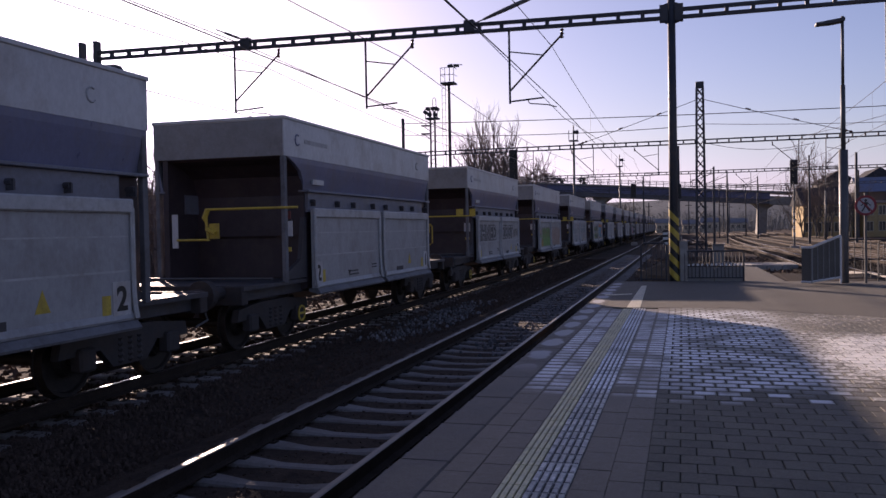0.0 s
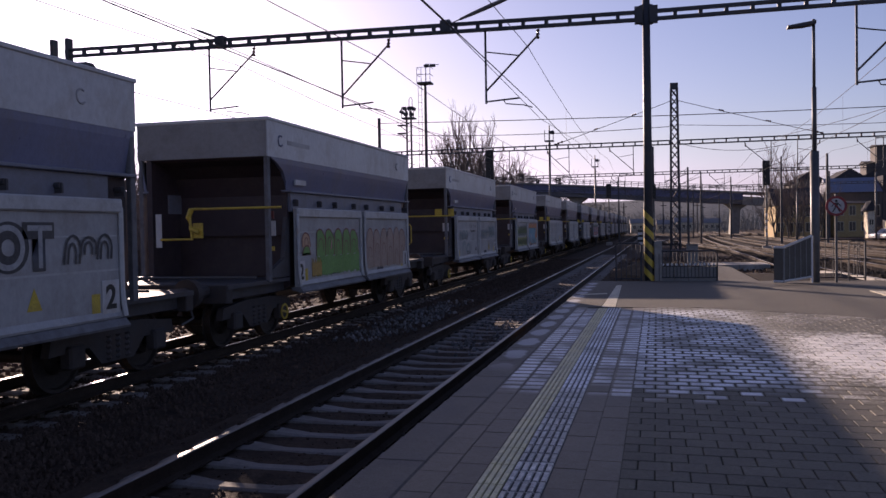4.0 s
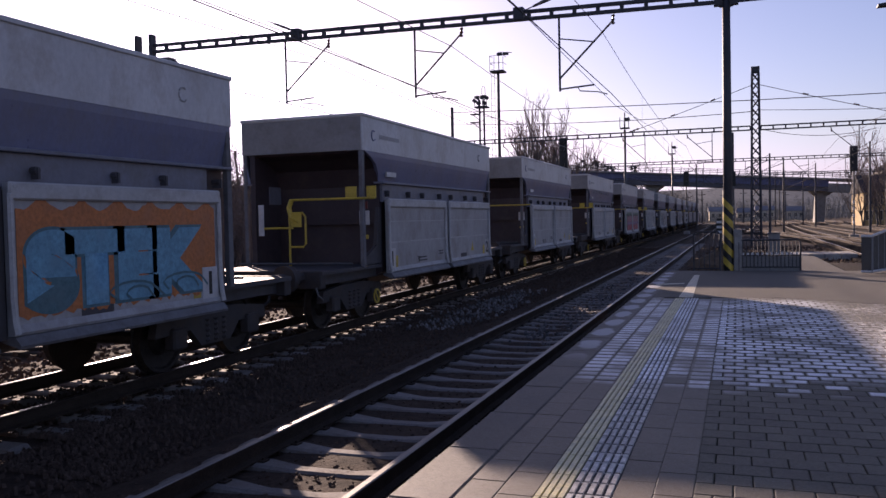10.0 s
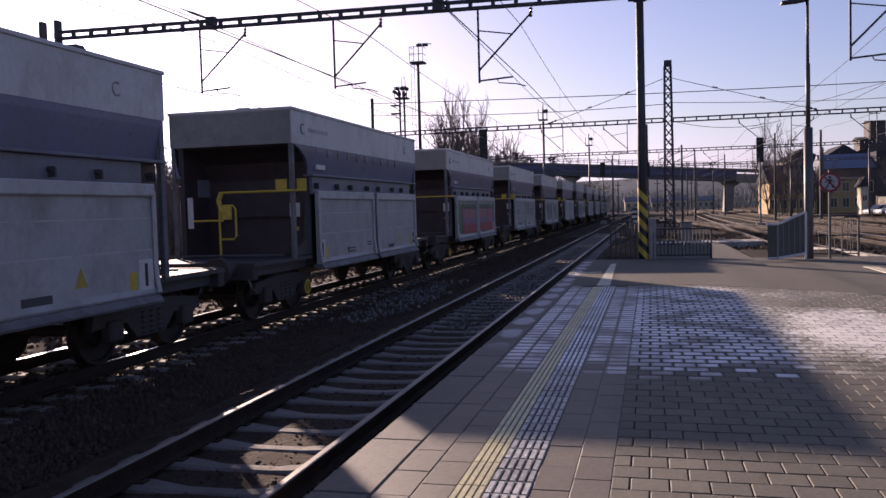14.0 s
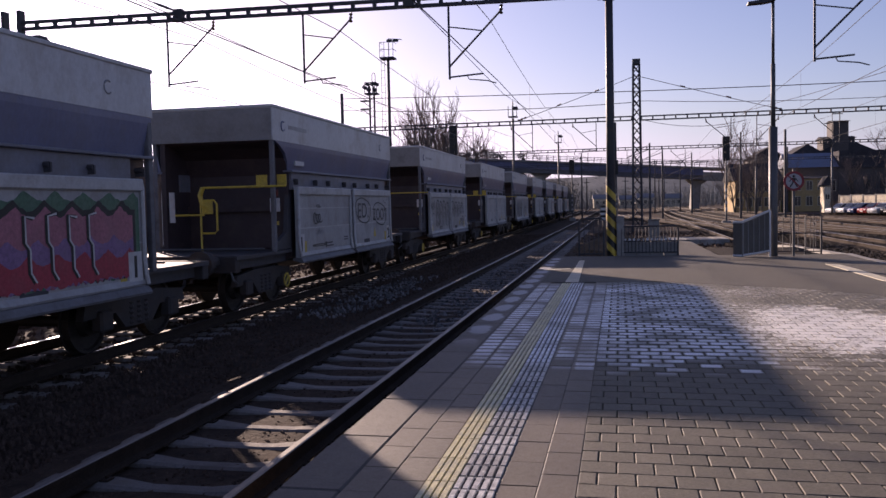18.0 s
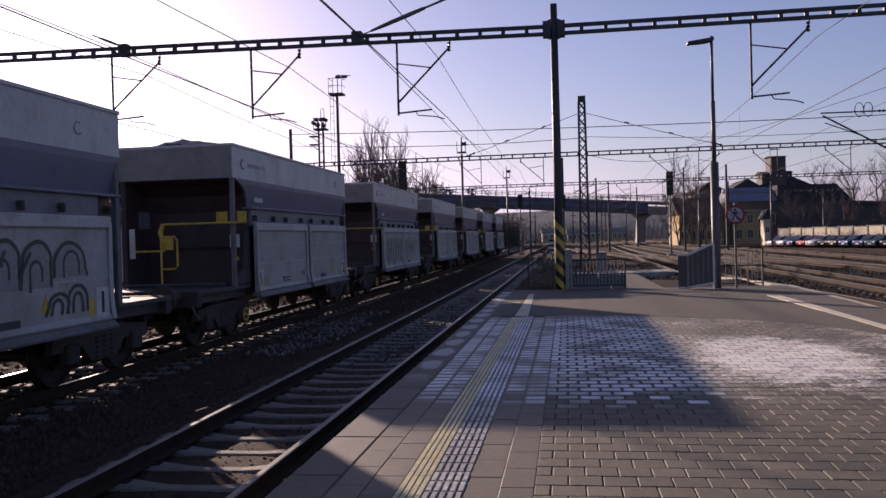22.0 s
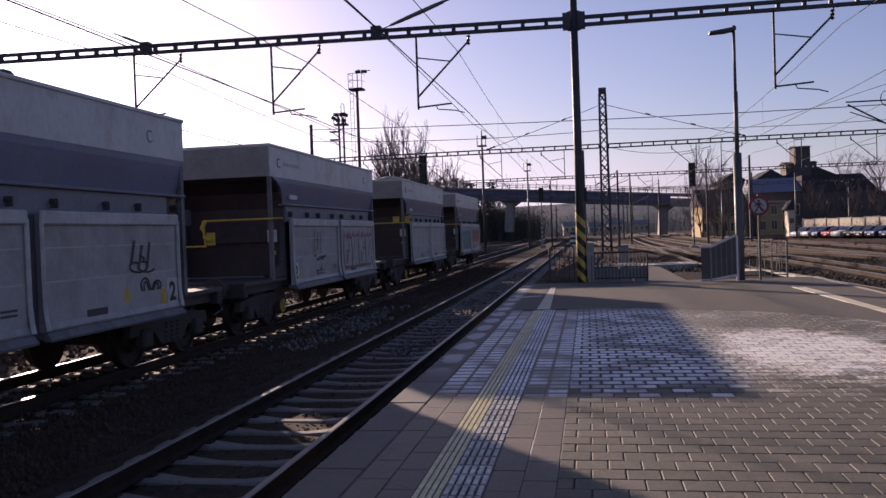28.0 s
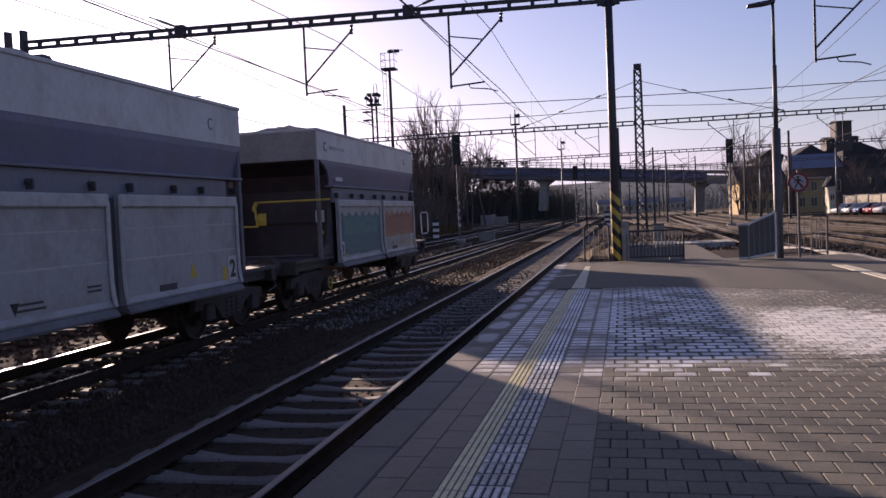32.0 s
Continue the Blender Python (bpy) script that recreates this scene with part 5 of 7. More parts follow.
def car(x, y, turn, paint, label):
    """A hatchback: shell, glass, lamps, wheels with tyre and rim."""
    t = thing("parked_car", label, "car", pose(x, y, GROUND, 0, 0, turn), "parked cars")
    bm = B()
    prof = [(-2.05, 0.35), (-2.1, 0.62), (-2.0, 0.82), (-1.1, 0.95), (-0.55, 1.38), (0.1, 1.47), (1.1, 1.42), (1.75, 0.98), (2.0, 0.85), (2.05, 0.4), (1.9, 0.25), (-1.9, 0.25)]
    prism(bm, prof, "y", -0.82, 0.82)
    part("body", bm, paint, t)
    for s in (-1, 1):
        bm = B()
        prism(bm, [(-0.95, 0.97), (-0.5, 1.32), (1.05, 1.36), (1.5, 1.0)], "y", s * 0.822, s * 0.835)
        part("side_window", bm, M["glass"], t)
        for wx in (-1.3, 1.3):
            w = part("wheel", disc(B(), (wx, s * 0.76, 0.31), 0.31, 0.2, "y", 14), M["black"], t)
            part("rim", disc(B(), (wx, s * 0.865, 0.31), 0.19, 0.03, "y", 10), M["galv"], w)
        part("headlight", box(B(), -2.03, s * 0.6, 0.72, 0.12, 0.32, 0.14, 0.02), M["white"], t)
        part("tail_light", box(B(), 2.0, s * 0.65, 0.8, 0.1, 0.25, 0.2, 0.02), M["red"], t)
    bm = B()
    prism(bm, [(-1.06, 0.985), (-0.56, 1.36), (-0.60, 1.39), (-1.12, 0.99)], "y", -0.68, 0.68)
    part("windscreen", bm, M["glass"], t)
    bm = B()
    prism(bm, [(1.14, 1.38), (1.7, 0.99), (1.76, 1.0), (1.18, 1.41)], "y", -0.66, 0.66)
    part("rear_window", bm, M["glass"], t)
    part("plate", box(B(), -2.11, 0, 0.5, 0.02, 0.5, 0.11), M["white"], t)
    return t


CAR_PAINT = [mat("car paint %s" % n, c, tuple(v * 1.15 for v in c), 0.25, 0.3, s1=0.5, s2=3, bump=0) for n, c in
             (("silver", (0.45, 0.46, 0.48)), ("blue", (0.03, 0.06, 0.16)), ("red", (0.25, 0.015, 0.02)), ("white", (0.65, 0.66, 0.67)), ("black", (0.012, 0.012, 0.015)), ("teal", (0.03, 0.08, 0.09)))]
for k, ci in enumerate((3, 0, 1, 2, 3, 4, 4, 1, 1, 5, 4, 0, 1, 2)):
    nm = ("silver", "dark blue", "dark red", "white", "black", "dark teal")[ci]
    car(27.6 + k * 0.66 + (k * 53 % 7) * 0.04, 112.6 - k * 2.02, 17 + (k * 37 % 6), CAR_PAINT[ci], nm + " hatchback parked in a row beside the wall")


# ---------------------------------------------------------------- trees and thicket
M["bark"] = mat("grey-brown bark", (0.095, 0.08, 0.07), (0.15, 0.128, 0.112), 0.9, s1=1, s2=8, bump=0.3)
M["twig"] = mat("brown twigs", (0.155, 0.112, 0.095), (0.235, 0.178, 0.15), 0.9, s1=0.5, s2=5, bump=0)
# paler, greyer twigs: haze of the distance painted into the colour
M["twig_far"] = mat("twigs greyed by painted haze", (0.151, 0.157, 0.151), (0.23, 0.235, 0.23), 0.95, s1=0.5, s2=5, bump=0, spec=0.1)
M["needle"] = mat("dark evergreen needles", (0.05, 0.045, 0.034), (0.08, 0.07, 0.052), 0.8, s1=0.6, s2=6, bump=0, rand=0.35, island=True)
M["dry"] = mat("dry brown leaves and grass", (0.13, 0.075, 0.035), (0.2, 0.125, 0.06), 0.9, s1=0.4, s2=5, bump=0, rand=0.4, island=True)


def branch(bmt, bmb, p, d, length, r, level, rnd, upright):
    pts = [p]
    q = Vector(p)
    dd = Vector(d)
    for k in range(4):
        dd = (dd + Vector((rnd.uniform(-1, 1), rnd.uniform(-1, 1), rnd.uniform(-0.4, 0.9) * upright)) * 0.16).normalized()
        q = q + dd * length / 4
        pts.append(q.copy())
    tube(bmt if level < 2 else bmb, pts, r, 6 if level == 0 else (4 if level == 1 else 3), r * 0.35, cap=False)
    if level >= 4:
        return
    for k in range((6, 5, 3, 3)[level]):
        f = rnd.uniform(0.3 if level else 0.22, 1.0)
        i = min(3, int(f * 4))
        a = pts[i].lerp(pts[i + 1], f * 4 - i)
        side = Vector((rnd.uniform(-1, 1), rnd.uniform(-1, 1), rnd.uniform(0.0, 0.7))).normalized()
        nd = (dd * upright + Vector((0, 0, 0.35 * upright)) + side * (1.35 - 0.75 * upright)).normalized()
        branch(bmt, bmb, a, nd, length * rnd.uniform(0.42, 0.62), r * 0.5, level + 1, rnd, upright)


def bare_tree(x, y, h, seed, label, upright=0.9, stems=1, group="bare trees"):
    rnd = random.Random(seed)
    z = ground_height(x, y)
    t = thing("bare_tree", label, "tree", pose(x, y, z - 0.1), group)
    bt, bb = B(), B()
    for k in range(stems):
        branch(bt, bb, Vector((rnd.uniform(-0.8, 0.8) * (stems > 1), rnd.uniform(-0.5, 0.5) * (stems > 1), 0)), Vector((rnd.uniform(-0.12, 0.12), rnd.uniform(-0.1, 0.1), 1)).normalized(), h * 0.72, h * 0.016, 0, rnd, upright)
    part("trunk", bt, M["bark"], t)
    part("crown", bb, M["twig"], t)
    return t


bare_tree(-20.8, 90, 12.2, 11, "tall bare tree with upright twiggy limbs", 1.0, 4)
bare_tree(-23.0, 94, 10.4, 12, "bare tree with upright twiggy limbs", 1.0, 3)
bare_tree(-18.2, 97, 9.8, 13, "bare tree with upright twiggy limbs", 1.0, 3)
bare_tree(-27, 62, 5, 14, "bare tree on the bank behind the train", 0.7, 2)
bare_tree(-30, 45, 4.5, 15, "bare tree on the bank behind the train", 0.7, 2)
bare_tree(23.8, 150, 10.5, 16, "bare tree beside the ochre houses", 0.7, 2)
bare_tree(18.6, 122, 8.0, 17, "small bare tree beside the yard", 0.7, 2)
bare_tree(17.2, 136, 8.5, 31, "small bare tree before the ochre house", 0.8, 3)
bare_tree(20.5, 138, 8.0, 32, "small bare tree before the ochre house", 0.8, 3)
for k, (tx, ty, th) in enumerate(((17.9, 131, 6.2), (19.2, 134, 7.0), (20.0, 130, 6.4), (21.4, 135, 6.8), (22.3, 131, 6.0), (24.9, 137, 6.6), (26.2, 136, 6.0))):
    bare_tree(tx, ty, th, 70 + k, "slim bare tree in a row before the ochre house", 1.0, 1)
bare_tree(23.6, 134, 7.5, 33, "small bare tree before the ochre house", 0.8, 2)
for px, py, ph in ((-5.0, 118, 8.8), (5.4, 108, 8.6), (10.4, 126, 8.8), (13.4, 98.4, 9.4), (6.2, 150, 9), (-1.2, 160, 9), (11.5, 165, 9), (3.0, 84, 7.6)):
    t = thing("line_post", "slim dark overhead line post in the yard", "post", pose(px, py, 0), "overhead line posts")
    part("pole", tube(B(), [(0, 0, -0.4), (0, 0, ph)], 0.14, 6, 0.09), M["dark_steel"], t)
    part("bracket", tube(B(), [(0, 0, ph - 0.6), (-2.2, 0, ph - 1.4)], 0.04, 4), M["dark_steel"], t)
    part("stay", tube(B(), [(0, 0, ph - 0.1), (-2.2, 0, ph - 1.4)], 0.02, 4), M["dark_steel"], t)
bare_tree(51, 178, 13.0, 18, "spreading bare tree on the slope", 0.5, 2)
bare_tree(57, 176, 12.5, 19, "spreading bare tree on the slope", 0.5, 2)
bare_tree(61, 174, 12, 20, "spreading bare tree on the slope", 0.5, 2)
bare_tree(66, 176, 13, 22, "spreading bare tree on the slope", 0.5, 2)
bare_tree(36.5, 142, 7.5, 41, "small bare tree before the sooty shed", 0.7, 3)
bare_tree(41.0, 140, 7.0, 42, "small bare tree before the sooty shed", 0.7, 3)
bare_tree(45.5, 143, 7.0, 43, "small bare tree before the sooty shed", 0.7, 3)
bare_tree(50.0, 141, 6.0, 44, "small bare tree before the sooty shed", 0.7, 3)
bare_tree(21.8, 160, 14.0, 45, "tall bare tree rising behind the ochre house", 0.8, 2)


def pine(x, y, h, seed):
    """A dark evergreen: trunk, limbs and many small needle tufts with gaps between."""
    rnd = random.Random(seed)
    z = ground_height(x, y)
    t = thing("pine_tree", "dark evergreen tree on the wooded bank", "tree", pose(x, y, z - 0.1), "evergreen trees")
    bm = B()
    tube(bm, [(0, 0, 0), (0.1, 0, h * 0.5), (0, 0.05, h)], h * 0.018, 6, 0.03)
    vs, fs = [], []
    for k in range(34):
        f = rnd.uniform(0.3, 1.0)
        a = rnd.uniform(0, 6.28)
        reach = h * 0.27 * (1.12 - f) ** 0.6 * rnd.uniform(0.6, 1.1)
        e = Vector((math.cos(a) * reach, math.sin(a) * reach, h * f + reach * 0.25))
        tube(bm, [(0, 0, h * f * 0.97), e], 0.035, 3, 0.015, cap=False)
        for j in range(26):
            c = Vector((0, 0, h * f)).lerp(e, rnd.uniform(0.35, 1.1)) + Vector((rnd.gauss(0, 0.3), rnd.gauss(0, 0.3), rnd.gauss(0, 0.2)))
            s = rnd.uniform(0.1, 0.26)
            n = len(vs)
            u = Vector((rnd.uniform(-1, 1), rnd.uniform(-1, 1), rnd.uniform(-1, 1))).normalized() * s
            w = u.orthogonal().normalized() * s * 0.7
            vs += [c - u, c + w, c + u, c - w]
            fs += [(n, n + 1, n + 2, n + 3)]
    part("trunk", bm, M["bark"], t)
    me = bpy.data.meshes.new("crown")
    me.from_pydata(vs, [], fs)
    me.materials.append(M["needle"])
    new("crown", me).parent = t
    return t


rp = random.Random(77)
for k in range(40):
    yy = 106 + k * 1.9
    if k < 14:
        pine(-0.2 * (yy - 8) - rp.uniform(0, 7), yy - 8, rp.uniform(4.5, 6.5), 300 + k)
    elif k < 32:
        pine(-46 + (k - 14) * 1.35, 202 + rp.uniform(0, 10), rp.uniform(15.5, 19.0) - (k - 14) * 0.28, 300 + k)
for k in range(10):
    bare_tree(-46 + k * 2.9, 200 + rp.uniform(0, 8), rp.uniform(14, 17.5) - k * 0.4, 440 + k, "bare brown tree behind the bridge", 0.7, 2)
for k in range(16):
    yy = 98 + k * 3.2
    bare_tree(-0.2 * yy - rp.uniform(0, 6), yy, rp.uniform(6.5, 8.5), 400 + k, "bare brown tree at the foot of the wooded bank", 0.75, 2)
for k in range(8):
    bare_tree(-25 - rp.uniform(0, 9), 24 + k * 3.6, rp.uniform(5.5, 7.0), 350 + k, "bare tree behind the sidings", 0.7, 2)


def thicket(name, boxes, count, h, material, label, seed):
    """Dense stems and leaf scraps, too many to count."""
    rnd = random.Random(seed)
    vs, fs = [], []
    for k in range(count):
        x0, x1, y0, y1 = boxes[rnd.randrange(len(boxes))]
        x, y = rnd.uniform(x0, x1), rnd.uniform(y0, y1)
        if x < 0 and 100 < y < 200:
            x = min(x, -0.2 * y - rnd.uniform(0, 3))
        z = ground_height(x, y) - 0.1
        hh = h * rnd.uniform(0.4, 1.15)
        lx, ly = rnd.gauss(0, 0.22) * hh, rnd.gauss(0, 0.22) * hh
        w = 0.012 * hh + 0.012
        n = len(vs)
        a = rnd.uniform(0, 3.14)
        cx, cy = math.cos(a) * w, math.sin(a) * w
        vs += [(x - cx, y - cy, z), (x + cx, y + cy, z), (x + lx * 0.4, y + ly * 0.4, z + hh * 0.55), (x + lx * 0.4 - cx, y + ly * 0.4 - cy, z + hh * 0.55), (x + lx, y + ly, z + hh)]
        fs += [(n, n + 1, n + 2, n + 3), (n + 3, n + 2, n + 4)]
        for j in range(5):
            f = rnd.uniform(0.3, 1)
            b = Vector((x + lx * f, y + ly * f, z + hh * f))
            e = b + Vector((rnd.gauss(0, 0.25), rnd.gauss(0, 0.25), rnd.uniform(0.1, 0.4))) * hh * 0.5
            n = len(vs)
            vs += [b, b + Vector((w * 0.8, 0, w)), e]
            fs += [(n, n + 1, n + 2)]
    me = bpy.data.meshes.new(name)
    me.from_pydata(vs, [], fs)
    me.materials.append(material)
    return tagged(new(name, me), label, "bushes", kind="stuff")


thicket("thicket", [(-34, -19.5, 20, 60), (-34, -19.5, 40, 120), (-32, -19, 80, 185), (-28, -19.5, 60, 100), (-30, -16, 120, 185)], 14000, 4.0, M["twig"], "dense bare brown thicket on the bank", 5)
thicket("thicket", [(-42, -20, 14, 60)], 5000, 3.0, M["twig"], "dense bare brown thicket behind the sidings", 25)
thicket("thicket", [(40, 75, 140, 175), (34, 80, 142, 165)], 3500, 3.0, M["twig"], "bare brown scrub on the slope", 6)
thicket("dry_grass", [(-21, -18.9, 30, 140), (-20.5, -17.6, 78, 102), (-30, -19, 60, 110), (-21, -18.6, 80, 180)], 7500, 1.1, M["dry"], "dry brown grass and leaves at the foot of the bank", 7)
hedge = []
for k in range(12):
    hx, hy = 28.0 + 0.307 * k * 2.4, 118.6 - 0.952 * k * 2.4
    hedge.append((hx - 0.5, hx + 0.5, hy - 1.2, hy + 1.2))
thicket("hedge", hedge, 700, 1.7, M["dry"], "ragged dry brown bushes along the boundary wall", 65)
thicket("dry_grass", [(22.5, 60, 100, 123), (23, 28, 60, 120)], 1200, 0.35, M["dry"], "dry brown grass along the yard edge", 8)
thicket("dry_grass", [(-10.5, -9.6, 20, 70), (4, 5.4, 26, 50), (-2.2, -1.9, 24, 60)], 700, 0.25, M["dry"], "dry weeds along the ballast", 9)


def skyline():
    """Low hazy rise behind everything, closing the horizon."""
    t = thing("far_hill", "distant wooded hill behind the bridge", "hill", kind="structure")
    bm = B()
    top, base = [], []
    for k in range(61):
        x = -700 + k * 1400 / 60
        zz = 17 + 6 * noise.noise((k * 0.21, 3.1, 0)) + 3 * noise.noise((k * 0.9, 1.1, 0))
        top.append(bm.verts.new((x, 520, max(3, zz))))
        base.append(bm.verts.new((x, 380, -0.4)))
    for k in range(60):
        bm.faces.new((base[k], base[k + 1], top[k + 1], top[k]))
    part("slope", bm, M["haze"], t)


skyline()


def loading_kerb():
    t = thing("loading_kerb", "low grey concrete loading kerb with a leaning post under the bridge", "barrier", pose(-22.6, 148, 0))
    part("block", span(B(), -2.4, 0.2, -0.6, 0.6, -0.5, 1.5, 0.05), M["concrete"], t)
    part("block", span(B(), 0.25, 2.4, -0.6, 0.6, -0.5, 1.1, 0.05), M["concrete"], t)
    part("leaning_post", tube(B(), [(-1.5, -0.7, -0.4), (-2.6, -0.7, 6.2)], 0.14, 6), M["galv"], t)


loading_kerb()
# far roofs are lightened to grey to paint in the haze
M["far_roof"] = mat("roof tiles greyed by painted haze", (0.2, 0.19, 0.195), (0.27, 0.255, 0.26), 0.9, s1=0.3, s2=5, bump=0.1)
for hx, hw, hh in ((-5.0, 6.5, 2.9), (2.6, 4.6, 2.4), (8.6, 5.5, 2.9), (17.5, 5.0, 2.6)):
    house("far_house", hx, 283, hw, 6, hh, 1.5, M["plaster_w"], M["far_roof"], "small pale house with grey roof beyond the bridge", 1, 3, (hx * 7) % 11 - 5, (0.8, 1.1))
for px_, py_ in ((-8.5, 232), (-3.2, 246), (1.8, 228), (6.4, 252), (10.8, 236), (13.6, 262)):
    part("crossarm", span(B(), px_ - 0.9, px_ + 0.9, py_ - 0.06, py_ + 0.06, 7.2, 7.35), M["dark_steel"], tagged(part("line_mast", tube(B(), [(px_, py_, -0.4), (px_, py_, 8.4)], 0.2, 6, 0.14), M["dark_steel"]), "slim dark overhead line mast beyond the bridge", "mast", "far line masts"))
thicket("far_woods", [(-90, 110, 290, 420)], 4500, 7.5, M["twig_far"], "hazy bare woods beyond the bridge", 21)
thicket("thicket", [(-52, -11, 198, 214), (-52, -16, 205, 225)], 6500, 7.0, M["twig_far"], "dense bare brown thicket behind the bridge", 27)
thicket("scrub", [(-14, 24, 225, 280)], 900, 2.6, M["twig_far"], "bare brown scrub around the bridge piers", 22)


def cantilever():
    t = thing("line_cantilever", "dark overhead line mast with a slanting cantilever arm", "mast", pose(15.6, 42, 0))
    part("mast", tube(B(), [(0, 0, -0.4), (0, 0, 8.6)], 0.15, 8, 0.11), M["dark_steel"], t)
    top = part("top_tube", tube(B(), [(0, 0, 7.45), (-3.5, 0, 7.47)], 0.035, 6), M["dark_steel"], t)
    part("insulator", lathe(B(), (-0.3, 0, 7.45), (-0.9, 0, 7.455), [0.035, 0.075, 0.035] * 4), M["insulator"], top)
    arm = part("arm_tube", tube(B(), [(0, 0, 5.35), (-3.4, 0, 7.35)], 0.04, 6), M["dark_steel"], t)
    part("insulator", lathe(B(), (-0.3, 0, 5.53), (-0.85, 0, 5.85), [0.035, 0.075, 0.035] * 4), M["insulator"], arm)
    part("register_tube", tube(B(), [(-1.7, 0, 6.35), (-3.3, 0, 7.0)], 0.025, 6), M["dark_steel"], arm)
    for x in (-1.35, -1.75):
        part("ring", tube(B(), [(x + 0.2 * math.cos(k * 0.52), 0, 7.55 + 0.34 * math.sin(k * 0.52)) for k in range(13)], 0.02, 4), M["dark_steel"], top)


cantilever()
# ---------------------------------------------------------------- the goods train
PITCH, CORNER, SPEED, SLOWING = 13.11, 13.755, 6.483, 0.002266   # the train runs slower and slower
PAIRED = 0.12                    # wagons run in pairs, each box nearer to its partner
HALF, WIDE = 4.45, 1.35          # half length and half width of the hopper box
ZB, ZT = 3.40, 4.07              # bottom and top of the white band


def side_door(t, s, y0, y1):
    """One of the grey discharge doors of a side, s: +1 or -1."""
    x = s * 1.42
    bm = B()
    prism(bm, [(s * 1.36, 2.46), (x, 2.46), (x, 1.04), (x + s * 0.045, 0.96), (x + s * 0.03, 0.93), (s * 1.36, 0.93)], "y", y0, y1)
    d = part("door", bm, M["w_grey"], t)
    bm = B()
    span(bm, *sorted((x, x + s * 0.055)), y0 - 0.02, y1 + 0.02, 2.29, 2.47, 0.02)
    part("top_rail", bm, M["w_pale"], d)
    for yy, c in ((y0, 1), (y1, -1)):
        tb = tube(B(), [(x + s * 0.02, yy + c * 0.1, 2.44), (x + s * 0.03, yy + c * 0.03, 2.42), (x + s * 0.03, yy, 2.34), (x + s * 0.03, yy, 1.3), (x + s * 0.05, yy, 1.08), (x + s * 0.075, yy, 0.95)], 0.034, 6)
        part("edge_rail", tb, M["w_pale"], d)
    part("lower_plate", span(B(), *sorted((x, x + s * 0.0035)), y0 + 0.02, y1 - 0.02, 1.0, 1.56), M["w_grey"], d)
    part("fold", span(B(), *sorted((x, x + s * 0.006)), y0 - 0.01, y1 + 0.01, 1.545, 1.57), M["w_pale"], d)
    part("rib", span(B(), *sorted((x, x + s * 0.005)), y0 + 0.06, y1 - 0.05, 1.985, 2.005), M["w_pale"], d)
    lip = B()
    prism(lip, [(s * 1.3, 0.925), (x + s * 0.06, 0.925), (x + s * 0.13, 0.84), (x + s * 0.12, 0.81), (s * 1.3, 0.87)], "y", y0 - 0.02, y1 + 0.02)
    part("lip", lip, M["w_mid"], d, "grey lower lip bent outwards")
    return d


